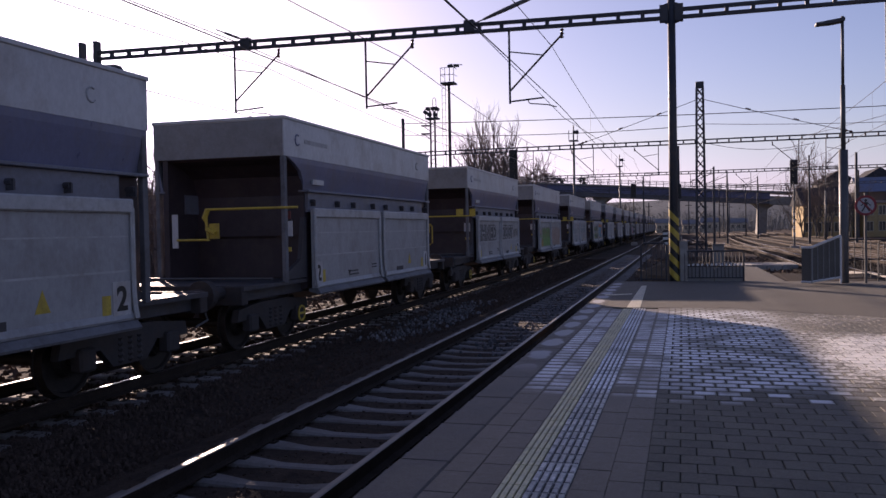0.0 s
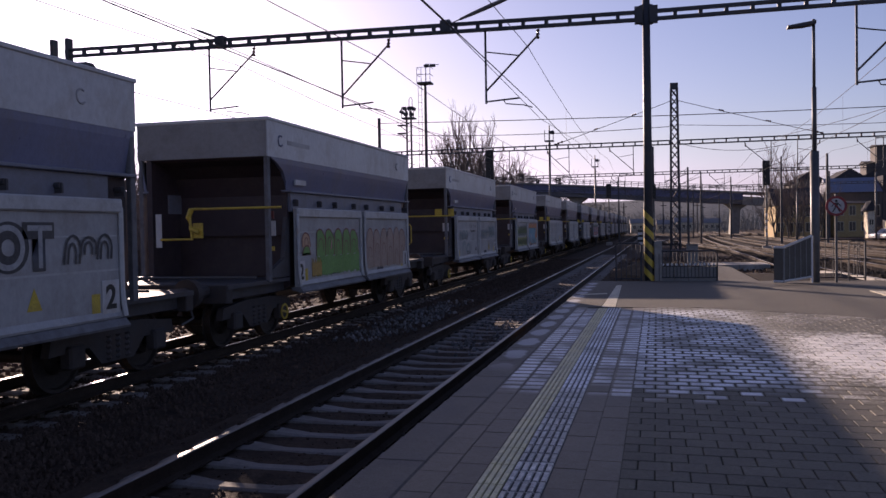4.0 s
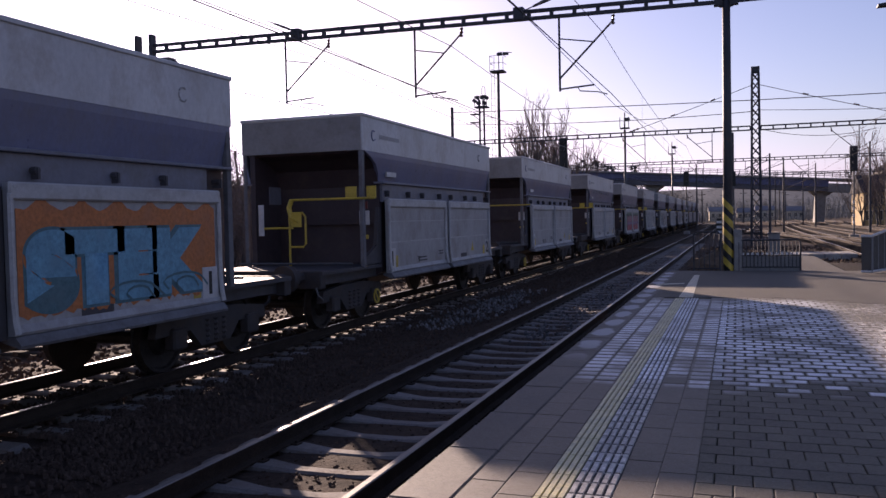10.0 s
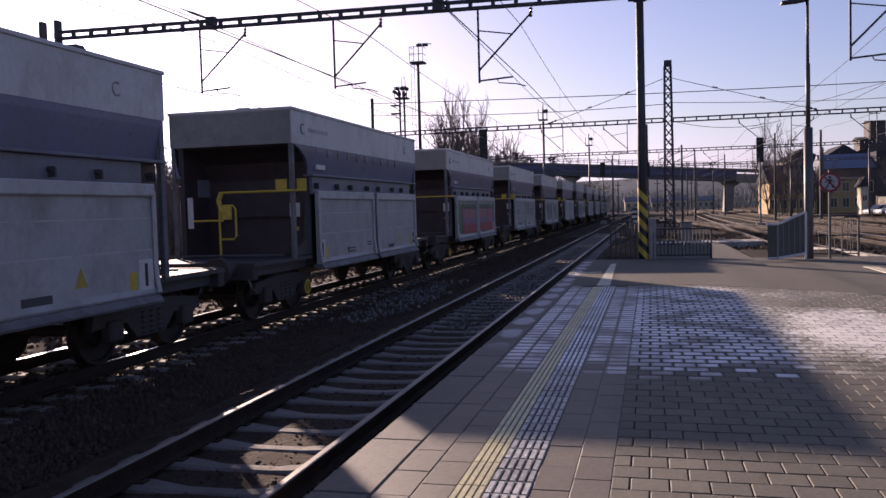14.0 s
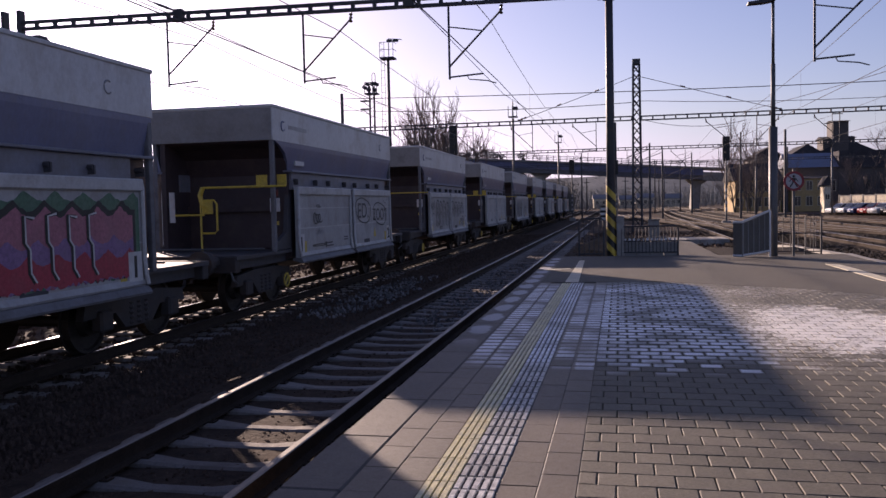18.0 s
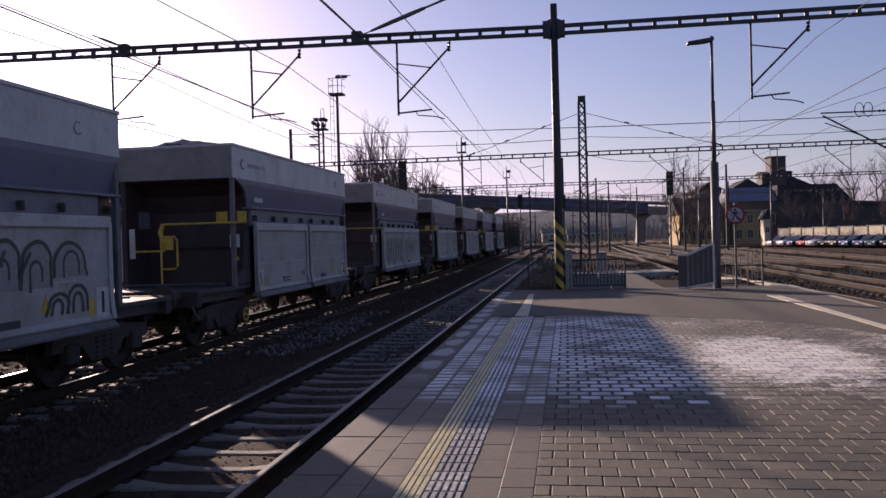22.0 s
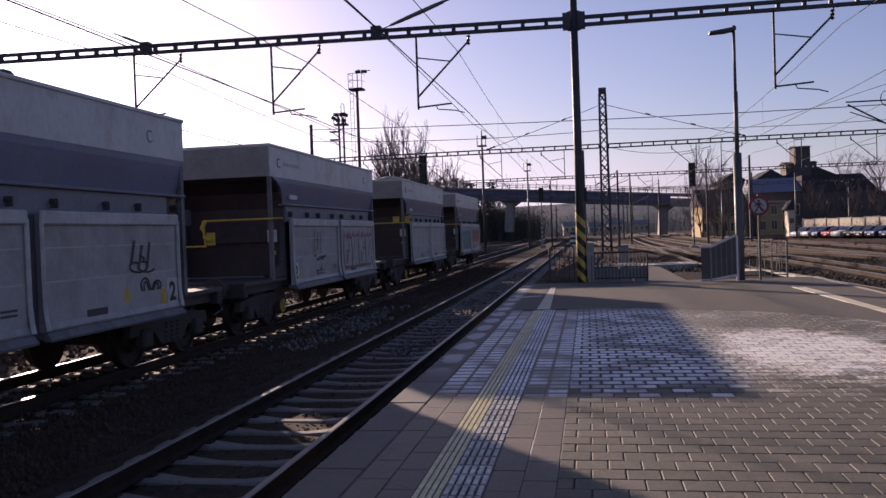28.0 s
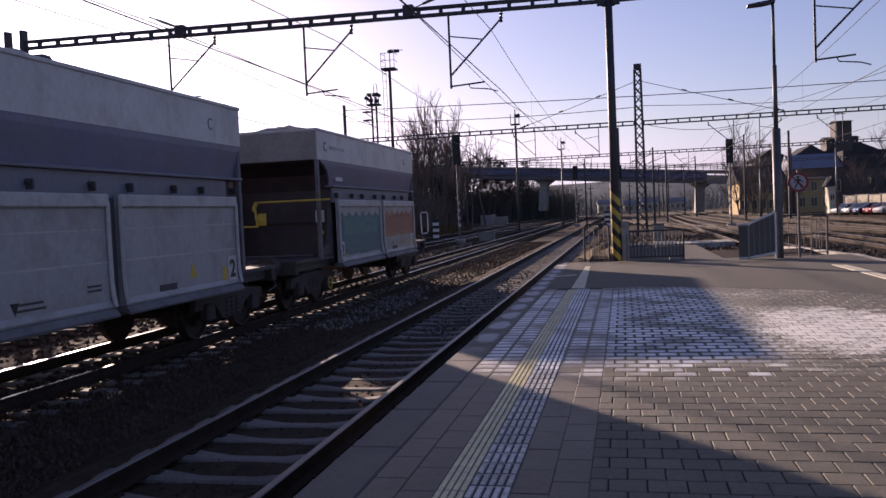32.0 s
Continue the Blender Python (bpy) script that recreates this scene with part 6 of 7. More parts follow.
def wagon_end(t, e, hoop):
    """Platform end of the wagon: sloped hopper wall, posts, handrails, buffers; e: -1 or +1 along the track."""
    h = HALF
    k = 0.24 if e < 0 else 0.0       # the frame is longer at the brake platform's end
    bm = B()
    prof = [(h - 0.05, ZB), (h - 0.1, 3.36), (h - 0.5, 3.28), (h - 0.85, 3.08), (h - 1.0, 2.72), (h - 1.0, 1.15), (h - 1.25, 1.15), (h - 1.25, ZB)]
    prism(bm, [(e * u, v) for u, v in prof], "x", *sorted((e * 1.1, -e * 1.24)))
    part("end_wall", bm, M["w_brown"], t, "dark brown sloping end wall")
    bm = B()
    prism(bm, [(e * (h - 0.04), ZB), (e * (h - 0.04), 1.1), (e * (h - 1.1), 1.1), (e * (h - 1.1), ZB)], "x", *sorted((e * 1.19, e * 1.08)))
    part("flank_wall", bm, M["w_brown"], t)
    bm = B()
    # end panel and end sheet are a darker grey than the white sides
    span(bm, -1.05, 1.05, *sorted((e * (h - 0.06), e * (h - 0.03))), ZB + 0.05, ZT - 0.1)
    part("end_panel", bm, M["w_end"], t)
    part("end_sheet", span(B(), -WIDE + 0.02, WIDE - 0.02, *sorted((e * (h + 0.001), e * (h + 0.012))), ZB, ZT - 0.02), M["w_end"], t, "darker grey end sheet")
    for s in (-1, 1):
        bm = B()
        span(bm, s * 1.3 - 0.04, s * 1.3 + 0.04, *sorted((e * (h - 0.01), e * (h - 0.12))), 1.1, ZT + 0.01, 0.008)
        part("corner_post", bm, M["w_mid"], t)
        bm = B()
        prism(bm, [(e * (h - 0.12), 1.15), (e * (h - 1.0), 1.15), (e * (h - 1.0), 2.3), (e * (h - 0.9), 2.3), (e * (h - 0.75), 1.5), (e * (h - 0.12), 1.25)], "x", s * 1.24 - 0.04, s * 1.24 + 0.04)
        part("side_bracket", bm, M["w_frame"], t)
    part("bulkhead_rib", span(B(), -1.2, 1.2, *sorted((e * (h - 0.98), e * (h - 0.90))), 1.95, 2.07), M["w_brown"], t)
    # platform
    bm = B()
    span(bm, -1.3, 1.3, *sorted((e * (h - 0.95), e * (5.9 + k))), 1.06, 1.13)
    p = part("end_platform", bm, M["w_frame"], t)
    part("edge_bar", tube(B(), [(-1.25, e * (h + 0.35), 1.2), (1.25, e * (h + 0.35), 1.2)], 0.022, 6), M["galv"], p)
    # handrails
    y = e * (h + 0.05)
    q = -e          # the longer rail lies to the platform side at end -1
    r = part("handrail", tube(B(), [(q * 0.2 * -1, y, 1.88), (q * -0.24, y, 2.38), (q * -0.2, y, 2.46), (q * 1.62, y, 2.46)], 0.024, 6), M["yellow"], t, "yellow tubular handrail")
    part("bow", tube(B(), [(q * -0.2, y, 2.46), (q * -0.27, y, 2.3), (q * -0.22, y, 2.1), (q * -0.05, y, 2.02), (q * -0.05, y, 1.98)], 0.05, 6), M["yellow"], r)
    part("lower_rail", tube(B(), [(q * -0.86, y, 1.9), (q * -0.2, y, 1.9)], 0.022, 6), M["yellow"], r)
    part("plate", span(B(), *sorted((q * 0.02, q * -0.18)), y - 0.03, y - 0.01, 1.92, 2.2), M["yellow"], r)
    part("notice", span(B(), *sorted((q * -0.96, q * -0.84)), y - 0.02, y + 0.0, 1.75, 2.38), M["w_white"], t)
    part("brake_plate", span(B(), *sorted((q * 1.18, q * 1.3)), *sorted((e * (h - 0.3), e * (h - 0.32))), 2.26, 2.4), M["w_red"], t)
    part("white_plate", span(B(), *sorted((q * 1.12, q * 1.33)), *sorted((e * (h - 0.3), e * (h - 0.32))), 1.94, 2.22), M["w_white"], t, "white notice plate")
    part("yellow_mark", span(B(), *sorted((q * 1.16, q * 1.3)), *sorted((e * (h - 0.3), e * (h - 0.32))), 1.66, 1.74), M["yellow"], t)
    if hoop:
        part("step_hoop", tube(B(), [(q * -0.26, y, 1.1), (q * -0.26, y, 2.12), (q * -0.2, y, 2.2), (q * 0.04, y, 2.2), (q * 0.1, y, 2.12), (q * 0.1, y, 1.58), (q * 0.04, y, 1.52), (q * -0.26, y, 1.52)], 0.022, 6), M["yellow"], t, "yellow step hoop")
        for a in ((0.9, 1.14), (1.36, 1.56)):
            part("yellow_plate", span(B(), *sorted((q * a[0], q * a[1])), *sorted((e * (h - 0.14), e * (h - 0.16))), 2.46, 2.7), M["yellow"], t)
    # headstock, buffers, coupling, pipes
    part("headstock", span(B(), -1.28, 1.28, *sorted((e * (5.72 + k), e * (5.92 + k))), 0.82, 1.14, 0.015), M["w_bogie"], t)
    for s in (-1, 1):
        b = part("buffer", tube(B(), [(s * 0.875, e * (5.92 + k), 1.03), (s * 0.875, e * (6.35 + k), 1.03)], 0.11, 10), M["w_bogie"], t)
        part("buffer_head", disc(B(), (s * 0.875, e * (6.40 + k), 1.03), 0.24, 0.08, "y", 16), M["w_bogie"], b)
    part("coupling", tube(B(), [(0, e * (5.9 + k), 0.98), (0, e * (6.2 + k), 0.9), (0, e * (6.45 + k), 0.98)], 0.06, 6), M["w_bogie"], t)
    part("brake_hose", tube(B(), [(0.3, e * (5.9 + k), 0.9), (0.32, e * (6.1 + k), 0.6), (0.25, e * (6.3 + k), 0.5), (0.1, e * (6.5 + k), 0.62)], 0.03, 6), M["black"], t)
    part("shunter_handle", tube(B(), [(1.2, e * (5.95 + k), 0.85), (1.25, e * (5.95 + k), 0.7), (1.2, e * (5.7 + k), 0.62)], 0.018, 6), M["galv"], t)


def bogie(t, yc):
    b = part("bogie", span(B(), -0.95, 0.95, yc - 0.35, yc + 0.35, 0.62, 0.88, 0.03), M["w_bogie"], t)
    for s in (-1, 1):
        bm = B()
        prism(bm, [(yc - 1.35, 0.52), (yc - 1.3, 0.72), (yc - 0.5, 0.8), (yc + 0.5, 0.8), (yc + 1.3, 0.72), (yc + 1.35, 0.52), (yc + 0.6, 0.55), (yc + 0.35, 0.3), (yc - 0.35, 0.3), (yc - 0.6, 0.55)], "x", s * 1.0 - 0.06, s * 1.0 + 0.06)
        part("side_frame", bm, M["w_bogie"], b)
        for dx in (-0.2, 0.0, 0.2):
            part("spring", lathe(B(), (s * 1.02, yc + dx, 0.32), (s * 1.02, yc + dx, 0.66), [0.05, 0.075] * 5, 8), M["w_bogie"], b)
        for a in (-0.9, 0.9):
            part("axle_box", box(B(), s * 1.05, yc + a, 0.47, 0.18, 0.3, 0.3, 0.03), M["w_bogie"], b)
    return b


def wheelset_mesh():
    bm = B()
    half = [(0.6, 0.08), (0.66, 0.13), (0.672, 0.36), (0.675, 0.47), (0.69, 0.49), (0.705, 0.485), (0.712, 0.46), (0.82, 0.455),
            (0.818, 0.41), (0.78, 0.39), (0.77, 0.22), (0.86, 0.19), (0.862, 0.085), (0.98, 0.08), (0.98, 0.0)]
    prof = [(-u, r) for u, r in reversed(half)] + half
    rings = []
    for u, r in prof:
        if r == 0:
            rings.append([bm.verts.new((u, 0, 0))] * 20)
        else:
            rings.append([bm.verts.new((u, r * math.cos(k * math.tau / 20), r * math.sin(k * math.tau / 20))) for k in range(20)])
    for p, q in zip(rings, rings[1:]):
        for k in range(20):
            vs = []
            for v in (p[k], p[(k + 1) % 20], q[(k + 1) % 20], q[k]):
                if v not in vs:
                    vs.append(v)
            bm.faces.new(vs)
    bmesh.ops.recalc_face_normals(bm, faces=bm.faces)
    return mesh_of("wheelset", bm, M["w_wheel"])


def cap_mesh():
    bm = B()
    n = 16
    rows = [[bm.verts.new((xx, r * math.cos(6.2832 * j / n), r * math.sin(6.2832 * j / n))) for j in range(n)] for xx, r in ((1.14, 0.12), (1.16, 0.12), (1.16, 0.155), (1.14, 0.155))]
    for a, b in zip(rows, rows[1:] + rows[:1]):
        for j in range(n):
            bm.faces.new((a[j], a[(j + 1) % n], b[(j + 1) % n], b[j]))
    span(bm, 1.14, 1.16, -0.13, 0.13, -0.02, 0.02)
    return mesh_of("axle_cap", bm, M["yellow"])


WHEELSET, AXLE_CAP = wheelset_mesh(), cap_mesh()


def hopper_wagon():
    t = thing("hopper_wagon", "x", "goods wagon")
    # white band, open at the top
    bm = B()
    rim = [bm.verts.new((x, y, z)) for z in (ZB, ZT) for x, y in ((-WIDE, -HALF), (WIDE, -HALF), (WIDE, HALF), (-WIDE, HALF))]
    inn = [bm.verts.new((x, y, z)) for z in (ZB + 0.3, ZT) for x, y in ((-WIDE + 0.05, -HALF + 0.05), (WIDE - 0.05, -HALF + 0.05), (WIDE - 0.05, HALF - 0.05), (-WIDE + 0.05, HALF - 0.05))]
    for k in range(4):
        j = (k + 1) % 4
        bm.faces.new((rim[k], rim[j], rim[4 + j], rim[4 + k]))
        bm.faces.new((inn[k], inn[4 + k], inn[4 + j], inn[j]))
        bm.faces.new((rim[4 + k], rim[4 + j], inn[4 + j], inn[4 + k]))
    bm.faces.new(rim[:4][::-1]), bm.faces.new(inn[:4])
    box_ob = part("hopper_box", bm, M["w_white"], t, "dirty white upper hopper box")
    bm = B()
    for s in (-1, 1):
        span(bm, *sorted((s * (WIDE - 0.06), s * (WIDE + 0.025))), -HALF - 0.02, HALF + 0.02, ZT - 0.01, ZT + 0.05, 0.01)
        span(bm, -WIDE, WIDE, *sorted((s * (HALF - 0.06), s * (HALF + 0.025))), ZT - 0.01, ZT + 0.05, 0.01)
    part("top_frame", bm, M["w_white"], box_ob)
    for s in (-1, 1):
        # blue curved side with rounded ends
        bm = B()
        ends = [(HALF - 0.12, ZB - 0.002), (HALF - 0.42, 3.30), (HALF - 0.72, 3.17), (HALF - 0.92, 2.98), (HALF - 0.98, 2.82)]
        full = HALF - 0.03
        xs = [WIDE - 0.004, WIDE - 0.012, WIDE - 0.035, WIDE - 0.075, WIDE - 0.11]
        a = [bm.verts.new((s * x, -s * y, z)) for (y, z), x in zip(ends, xs)]
        b = [bm.verts.new((s * x, s * full, z)) for (y, z), x in zip(ends, xs)]
        for i in range(len(ends) - 1):
            bm.faces.new((a[i], a[i + 1], b[i + 1], b[i]))
        for g in (a, b):
            c = [bm.verts.new((v.co.x - s * 0.06, v.co.y, v.co.z)) for v in g]
            for i in range(len(g) - 1):
                bm.faces.new((g[i], c[i], c[i + 1], g[i + 1]))
        part("side_panel", bm, M["w_blue"], t, "faded blue curved side sheet")
        part("ledge", span(B(), *sorted((s * 1.15, s * 1.375)), *sorted((s * (-HALF + 0.95), s * (HALF - 0.02))), 2.775, 2.82, 0.01), M["w_strip"], t)
        part("recess", span(B(), *sorted((s * 1.05, s * 1.30)), *sorted((s * (-HALF + 1.06), s * (HALF - 0.56))), 2.40, 2.77), M["w_strip"], t, "grimy blue-grey strip above the doors")
        for k in range(8):
            y = s * (-3.2 + 7.2 * k / 7 + (0.1 if k % 2 else -0.06))
            bm = B()
            tube(bm, [(s * 1.25, y, 2.6), (s * 1.38, y, 2.6)], 0.042, 8)
            span(bm, *sorted((s * 1.25, s * 1.4)), y - 0.016, y + 0.016, 2.51, 2.63)
            part("latch", bm, M["w_frame"], t)
        side_door(t, s, *sorted((s * (-HALF + 1.04), s * 0.14)))
        side_door(t, s, *sorted((s * 0.42, s * (HALF - 0.52))))
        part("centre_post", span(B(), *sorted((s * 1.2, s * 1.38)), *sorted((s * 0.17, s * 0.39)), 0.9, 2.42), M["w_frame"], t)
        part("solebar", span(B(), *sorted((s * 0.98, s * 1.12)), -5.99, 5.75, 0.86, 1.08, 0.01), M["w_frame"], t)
        part("plate", span(B(), *sorted((s * (WIDE - 0.06), s * (WIDE - 0.02))), *sorted((s * (-HALF + 1.25), s * (-HALF + 1.75))), 2.93, 3.03), M["w_white"], t)
        logo = B()
        tube(logo, [(s * (WIDE + 0.004), s * (-HALF + 0.55 + 0.1 * math.cos(k * 0.5)), 3.72 + 0.1 * math.sin(k * 0.5)) for k in range(2, 12)], 0.017, 4)
        part("emblem_bar", span(B(), *sorted((s * WIDE, s * (WIDE + 0.006))), *sorted((s * (-HALF + 0.85), s * (-HALF + 1.9))), 3.68, 3.76), M["w_grey"], t)
        part("emblem", logo, M["w_blue"], t, "faded emblem and bar")
        mark = B()
        tube(mark, [(s * (WIDE + 0.004), s * (HALF - 1.1 + 0.09 * math.cos(k * 0.5)), 3.72 + 0.09 * math.sin(k * 0.5)) for k in range(2, 12)], 0.015, 4)
        part("emblem", mark, M["w_grey"], t)
        # markings on the lower doors
        for k, (y, z, w, hh, mm) in enumerate(((s * (-HALF + 1.45), 1.12, 0.16, 0.3, "yellow"), (s * (HALF - 1.02), 1.12, 0.16, 0.3, "yellow"), (s * (-HALF + 3.05), 1.1, 0.5, 0.03, "w_frame"), (s * (-HALF + 3.05), 1.17, 0.42, 0.03, "w_frame"), (s * 1.6, 1.08, 0.5, 0.1, "w_frame"), (s * -0.2, 1.2, 0.3, 0.03, "w_frame"), (s * -0.2, 1.26, 0.3, 0.03, "w_frame"))):
            part("marking", span(B(), *sorted((s * 1.424, s * 1.4265)), y - w / 2, y + w / 2, z - hh / 2, z + hh / 2), M[mm], t)
        tri = B()
        prism(tri, [(s * -1.75, 1.2), (s * -1.6, 1.2), (s * -1.675, 1.05)], "x", s * 1.424, s * 1.4265)
        part("marking", tri, M["black"], t)
        tri = B()
        prism(tri, [(s * (HALF - 2.2), 1.16), (s * (HALF - 1.96), 1.16), (s * (HALF - 2.08), 1.42)], "x", s * 1.424, s * 1.4265)
        part("warning_triangle", tri, M["yellow"], t)
    # numerals: 1 by the end at -y, 2 by the end at +y
    for s in (-1, 1):
        for y, txt in ((-s * (HALF - 1.2), "1" if s > 0 else "2"), (s * (HALF - 0.74), "2" if s > 0 else "1")):
            part("numeral_plate", span(B(), *sorted((s * 1.424, s * 1.4385)), y - 0.17, y + 0.17, 0.99, 1.43), M["w_white"], t)
            letters("end_numeral", txt, 0.42, M["black"], t, pose(s * 1.441, y, 1.2, 90, 0, 90 if s > 0 else -90))
    part("centre_sill", span(B(), -0.28, 0.28, -6.04, 5.8, 0.78, 1.06), M["w_bogie"], t)
    bm = B()
    prism(bm, [(-1.2, 2.7), (1.2, 2.7), (1.25, 0.95), (0.35, 0.62), (-0.35, 0.62), (-1.25, 0.95)], "y", -HALF + 1.05, HALF - 1.05)
    part("hopper_belly", bm, M["w_brown"], t)
    wagon_end(t, -1, True)
    wagon_end(t, 1, False)
    for yc in (-4.35, 4.35):
        b = bogie(t, yc)
        for a in (-0.9, 0.9):
            w = piece("wheelset", WHEELSET, b, pose(0, yc + a, 0.46))
            if abs(yc + a) < 4:
                piece("axle_cap", AXLE_CAP, w, pose(0, 0, 0, 0, 0, 0 if yc < 0 else 180))
    return t


def cargo_heap(t, seed, peak, at):
    """The load: crushed stone, level under the rim but for a crest that rises over it at one place."""
    bm = B()
    nx, ny = 16, 60
    g = []
    for j in range(ny + 1):
        row = []
        for i in range(nx + 1):
            x, y = -1.27 + 2.54 * i / nx, -HALF + 0.08 + (2 * HALF - 0.16) * j / ny
            k = 1 - (x / 1.27) ** 2
            z = 3.92 + k * (0.1 + (peak + 0.1 if peak else 0.0) * (math.exp(-((y - at) / 1.25) ** 2) + 0.3 * math.exp(-((y - at - 2.6) / 0.9) ** 2)))
            z += 0.05 * noise.noise((x * 3, y * 3, seed)) + 0.05 * noise.noise((x * 7, y * 7, seed)) + 0.16 * max(0.0, noise.noise((x * 1.6, y * 1.6, seed * 3.7)) - 0.05)
            row.append(bm.verts.new((x, y, z)))
        g.append(row)
    for a, b in zip(g, g[1:]):
        for i in range(nx):
            bm.faces.new((a[i], a[i + 1], b[i + 1], b[i]))
    return part("load", bm, M["cargo"], t, "heaped pale crushed stone")


def paint(name, c):
    return mat("spray " + name, c, tuple(min(1, v * 1.2 + 0.01) for v in c), 0.5, s1=2, s2=20, bump=0.05, own=True, dirt=tuple(v * 0.6 + 0.05 for v in c), dirt_amount=0.35)


SPRAY = {n: paint(n, c) for n, c in (("green", (0.12, 0.32, 0.07)), ("orange", (0.55, 0.16, 0.04)), ("peach", (0.55, 0.33, 0.2)), ("teal", (0.06, 0.26, 0.28)), ("blue", (0.10, 0.33, 0.45)), ("red", (0.42, 0.035, 0.06)), ("rose", (0.6, 0.27, 0.3)), ("dkgreen", (0.05, 0.15, 0.09)), ("white", (0.55, 0.55, 0.54)), ("grey", (0.28, 0.28, 0.29)), ("slate", (0.05, 0.16, 0.19)), ("dusk", (0.05, 0.2, 0.2)), ("rust", (0.42, 0.19, 0.1)), ("clay", (0.36, 0.2, 0.15)), ("maroon", (0.2, 0.04, 0.035)), ("maroon_dim", (0.2, 0.1, 0.11)), ("ochre", (0.42, 0.25, 0.05)), ("peach_dim", (0.38, 0.27, 0.22)),
         ("mist", (0.17, 0.25, 0.26)), ("olive", (0.3, 0.31, 0.1)), ("mauve", (0.4, 0.13, 0.17)), ("purple", (0.25, 0.13, 0.27)), ("ash", (0.36, 0.36, 0.365)), ("soot", (0.045, 0.045, 0.05)), ("rose_dim", (0.4, 0.25, 0.27)))}
SPRAY["black"] = M["black"]


def spray_patch(t, s, y0, y1, z0, z1, fill, seed, proud):
    """A sprayed field with a wavy outline."""
    rnd = random.Random(seed)
    if z0 < 1.36:
        z0 = 1.06
    n = 60
    prof = [(y0 + (y1 - y0) * k / n, z0 + rnd.uniform(0, 0.07)) for k in range(n + 1)]
    prof += [(y1 - (y1 - y0) * k / n, z1 - abs(math.sin(k * 0.31 + seed)) * 0.13 - rnd.uniform(0, 0.03)) for k in range(n + 1)]
    bm = B()
    prism(bm, prof, "x", s * (1.4265 + proud), s * (1.429 + proud))
    return part("spray_field", bm, SPRAY[fill], t)


def spray_strokes(t, s, y0, y1, z0, z1, ink, seed, count, width, proud, loops=True):
    """Thick painted loops and bars in a row: plain shapes that spell nothing."""
    rnd = random.Random(seed)
    w = (y1 - y0) / count
    x = s * (1.43 + proud)
    level = [0.0]

    def stroke(pts):
        level[0] += 0.0005
        pts = [Vector((x + s * (level[0] + i * 0.00004), *p)) for i, p in enumerate(pts)]
        bm = B()
        L, Rr = [], []
        for i, p in enumerate(pts):
            d = (pts[min(i + 1, len(pts) - 1)] - pts[max(i - 1, 0)]).normalized()
            n = Vector((0, -d.z, d.y)) * width * 0.5
            L.append(bm.verts.new(p + n)), Rr.append(bm.verts.new(p - n))
        for i in range(len(pts) - 1):
            bm.faces.new((L[i], L[i + 1], Rr[i + 1], Rr[i]))
        part("spray_stroke", bm, SPRAY[ink], t)

    if not loops:                     # slanted bars
        for k in range(count):
            c = y0 + w * (k + 0.5)
            top, bot = z1 - rnd.uniform(0, 0.12), z0 + rnd.uniform(0, 0.12)
            stroke([(c - s * w * 0.2, bot), (c + s * w * rnd.uniform(0.05, 0.3), top)])
            if k % 3 == 1:
                stroke([(c - w * 0.15, (top + bot) / 2), (c + w * 0.5, (top + bot) / 2 + rnd.uniform(-0.08, 0.12))])
    elif seed % 2:                    # arches, each with a smaller one inside
        for k in range(count):
            c = y0 + w * (k + 0.5)
            top, bot, lean = z1 - rnd.uniform(0, 0.14), z0 + rnd.uniform(0, 0.14), rnd.uniform(-0.2, 0.3) * w
            for g in (1.0, 0.5):
                r = w * 0.46 * g
                stroke([(c - r, bot)] + [(c + lean * g + r * math.cos(q), bot + (top - bot) * (0.45 + 0.55 * math.sin(q)) * (1.0 if g == 1 else 0.72)) for q in (3.0, 2.5, 2.0, 1.57, 1.1, 0.6, 0.1)] + [(c + r, bot)])
    else:                             # one running coil
        n = count * 12
        amp = [rnd.uniform(0.3, 0.5) for k in range(count + 1)]
        stroke([(y0 + w * 0.4 + (y1 - y0 - w * 0.8) * i / n + w * 0.5 * math.cos(i * 0.5236), (z0 + z1) / 2 + (z1 - z0) * amp[i // 12] * math.sin(i * 0.5236)) for i in range(n)])


def spray_blocks(t, s, y0, y1, z0, z1, fill, shine, seed, count, proud, ink="black"):
    """A row of fat painted blocks with notched tops, each outlined: plain shapes that spell nothing."""
    rnd = random.Random(seed)
    w = (y1 - y0) / count

    def flat(prof, depth, ink):
        bm = B()
        prism(bm, prof, "x", s * (1.429 + depth), s * (1.431 + depth))
        part("spray_block", bm, SPRAY[ink], t)

    for k in range(count):
        a, b = y0 + w * k + 0.012, y0 + w * (k + 1) - 0.012
        top, bot, tilt = z1 - rnd.uniform(0.02, 0.12), z0 + rnd.uniform(0, 0.05), rnd.uniform(-0.06, 0.08)
        g = 0.035
        core = lambda e: [(a + e, bot + e), (b - e, bot + e + tilt * 0.3), (b - e + tilt, (top + bot) * 0.5), (b - e, top - e + tilt), (a + w * 0.62, top - e - 0.02), (a + w * 0.5, top - e - 0.13), (a + w * 0.42, top - e - 0.01), (a + e, top - e - 0.04), (a + e - tilt * 0.5, (top + bot) * 0.5)]
        flat(core(0.0), proud, ink)
        flat(core(g), proud + 0.002, fill)
        h = (top - bot) * 0.5
        flat([(a + w * 0.2, bot + h * 0.9), (a + w * 0.34, bot + h * 0.9), (a + w * 0.36, top - 0.16), (a + w * 0.22, top - 0.16)], proud + 0.004, shine)
        if k % 2:
            flat([(a + w * 0.55, bot + 0.1), (a + w * 0.72, bot + 0.1), (a + w * 0.7, bot + h), (a + w * 0.57, bot + h)], proud + 0.004, ink)


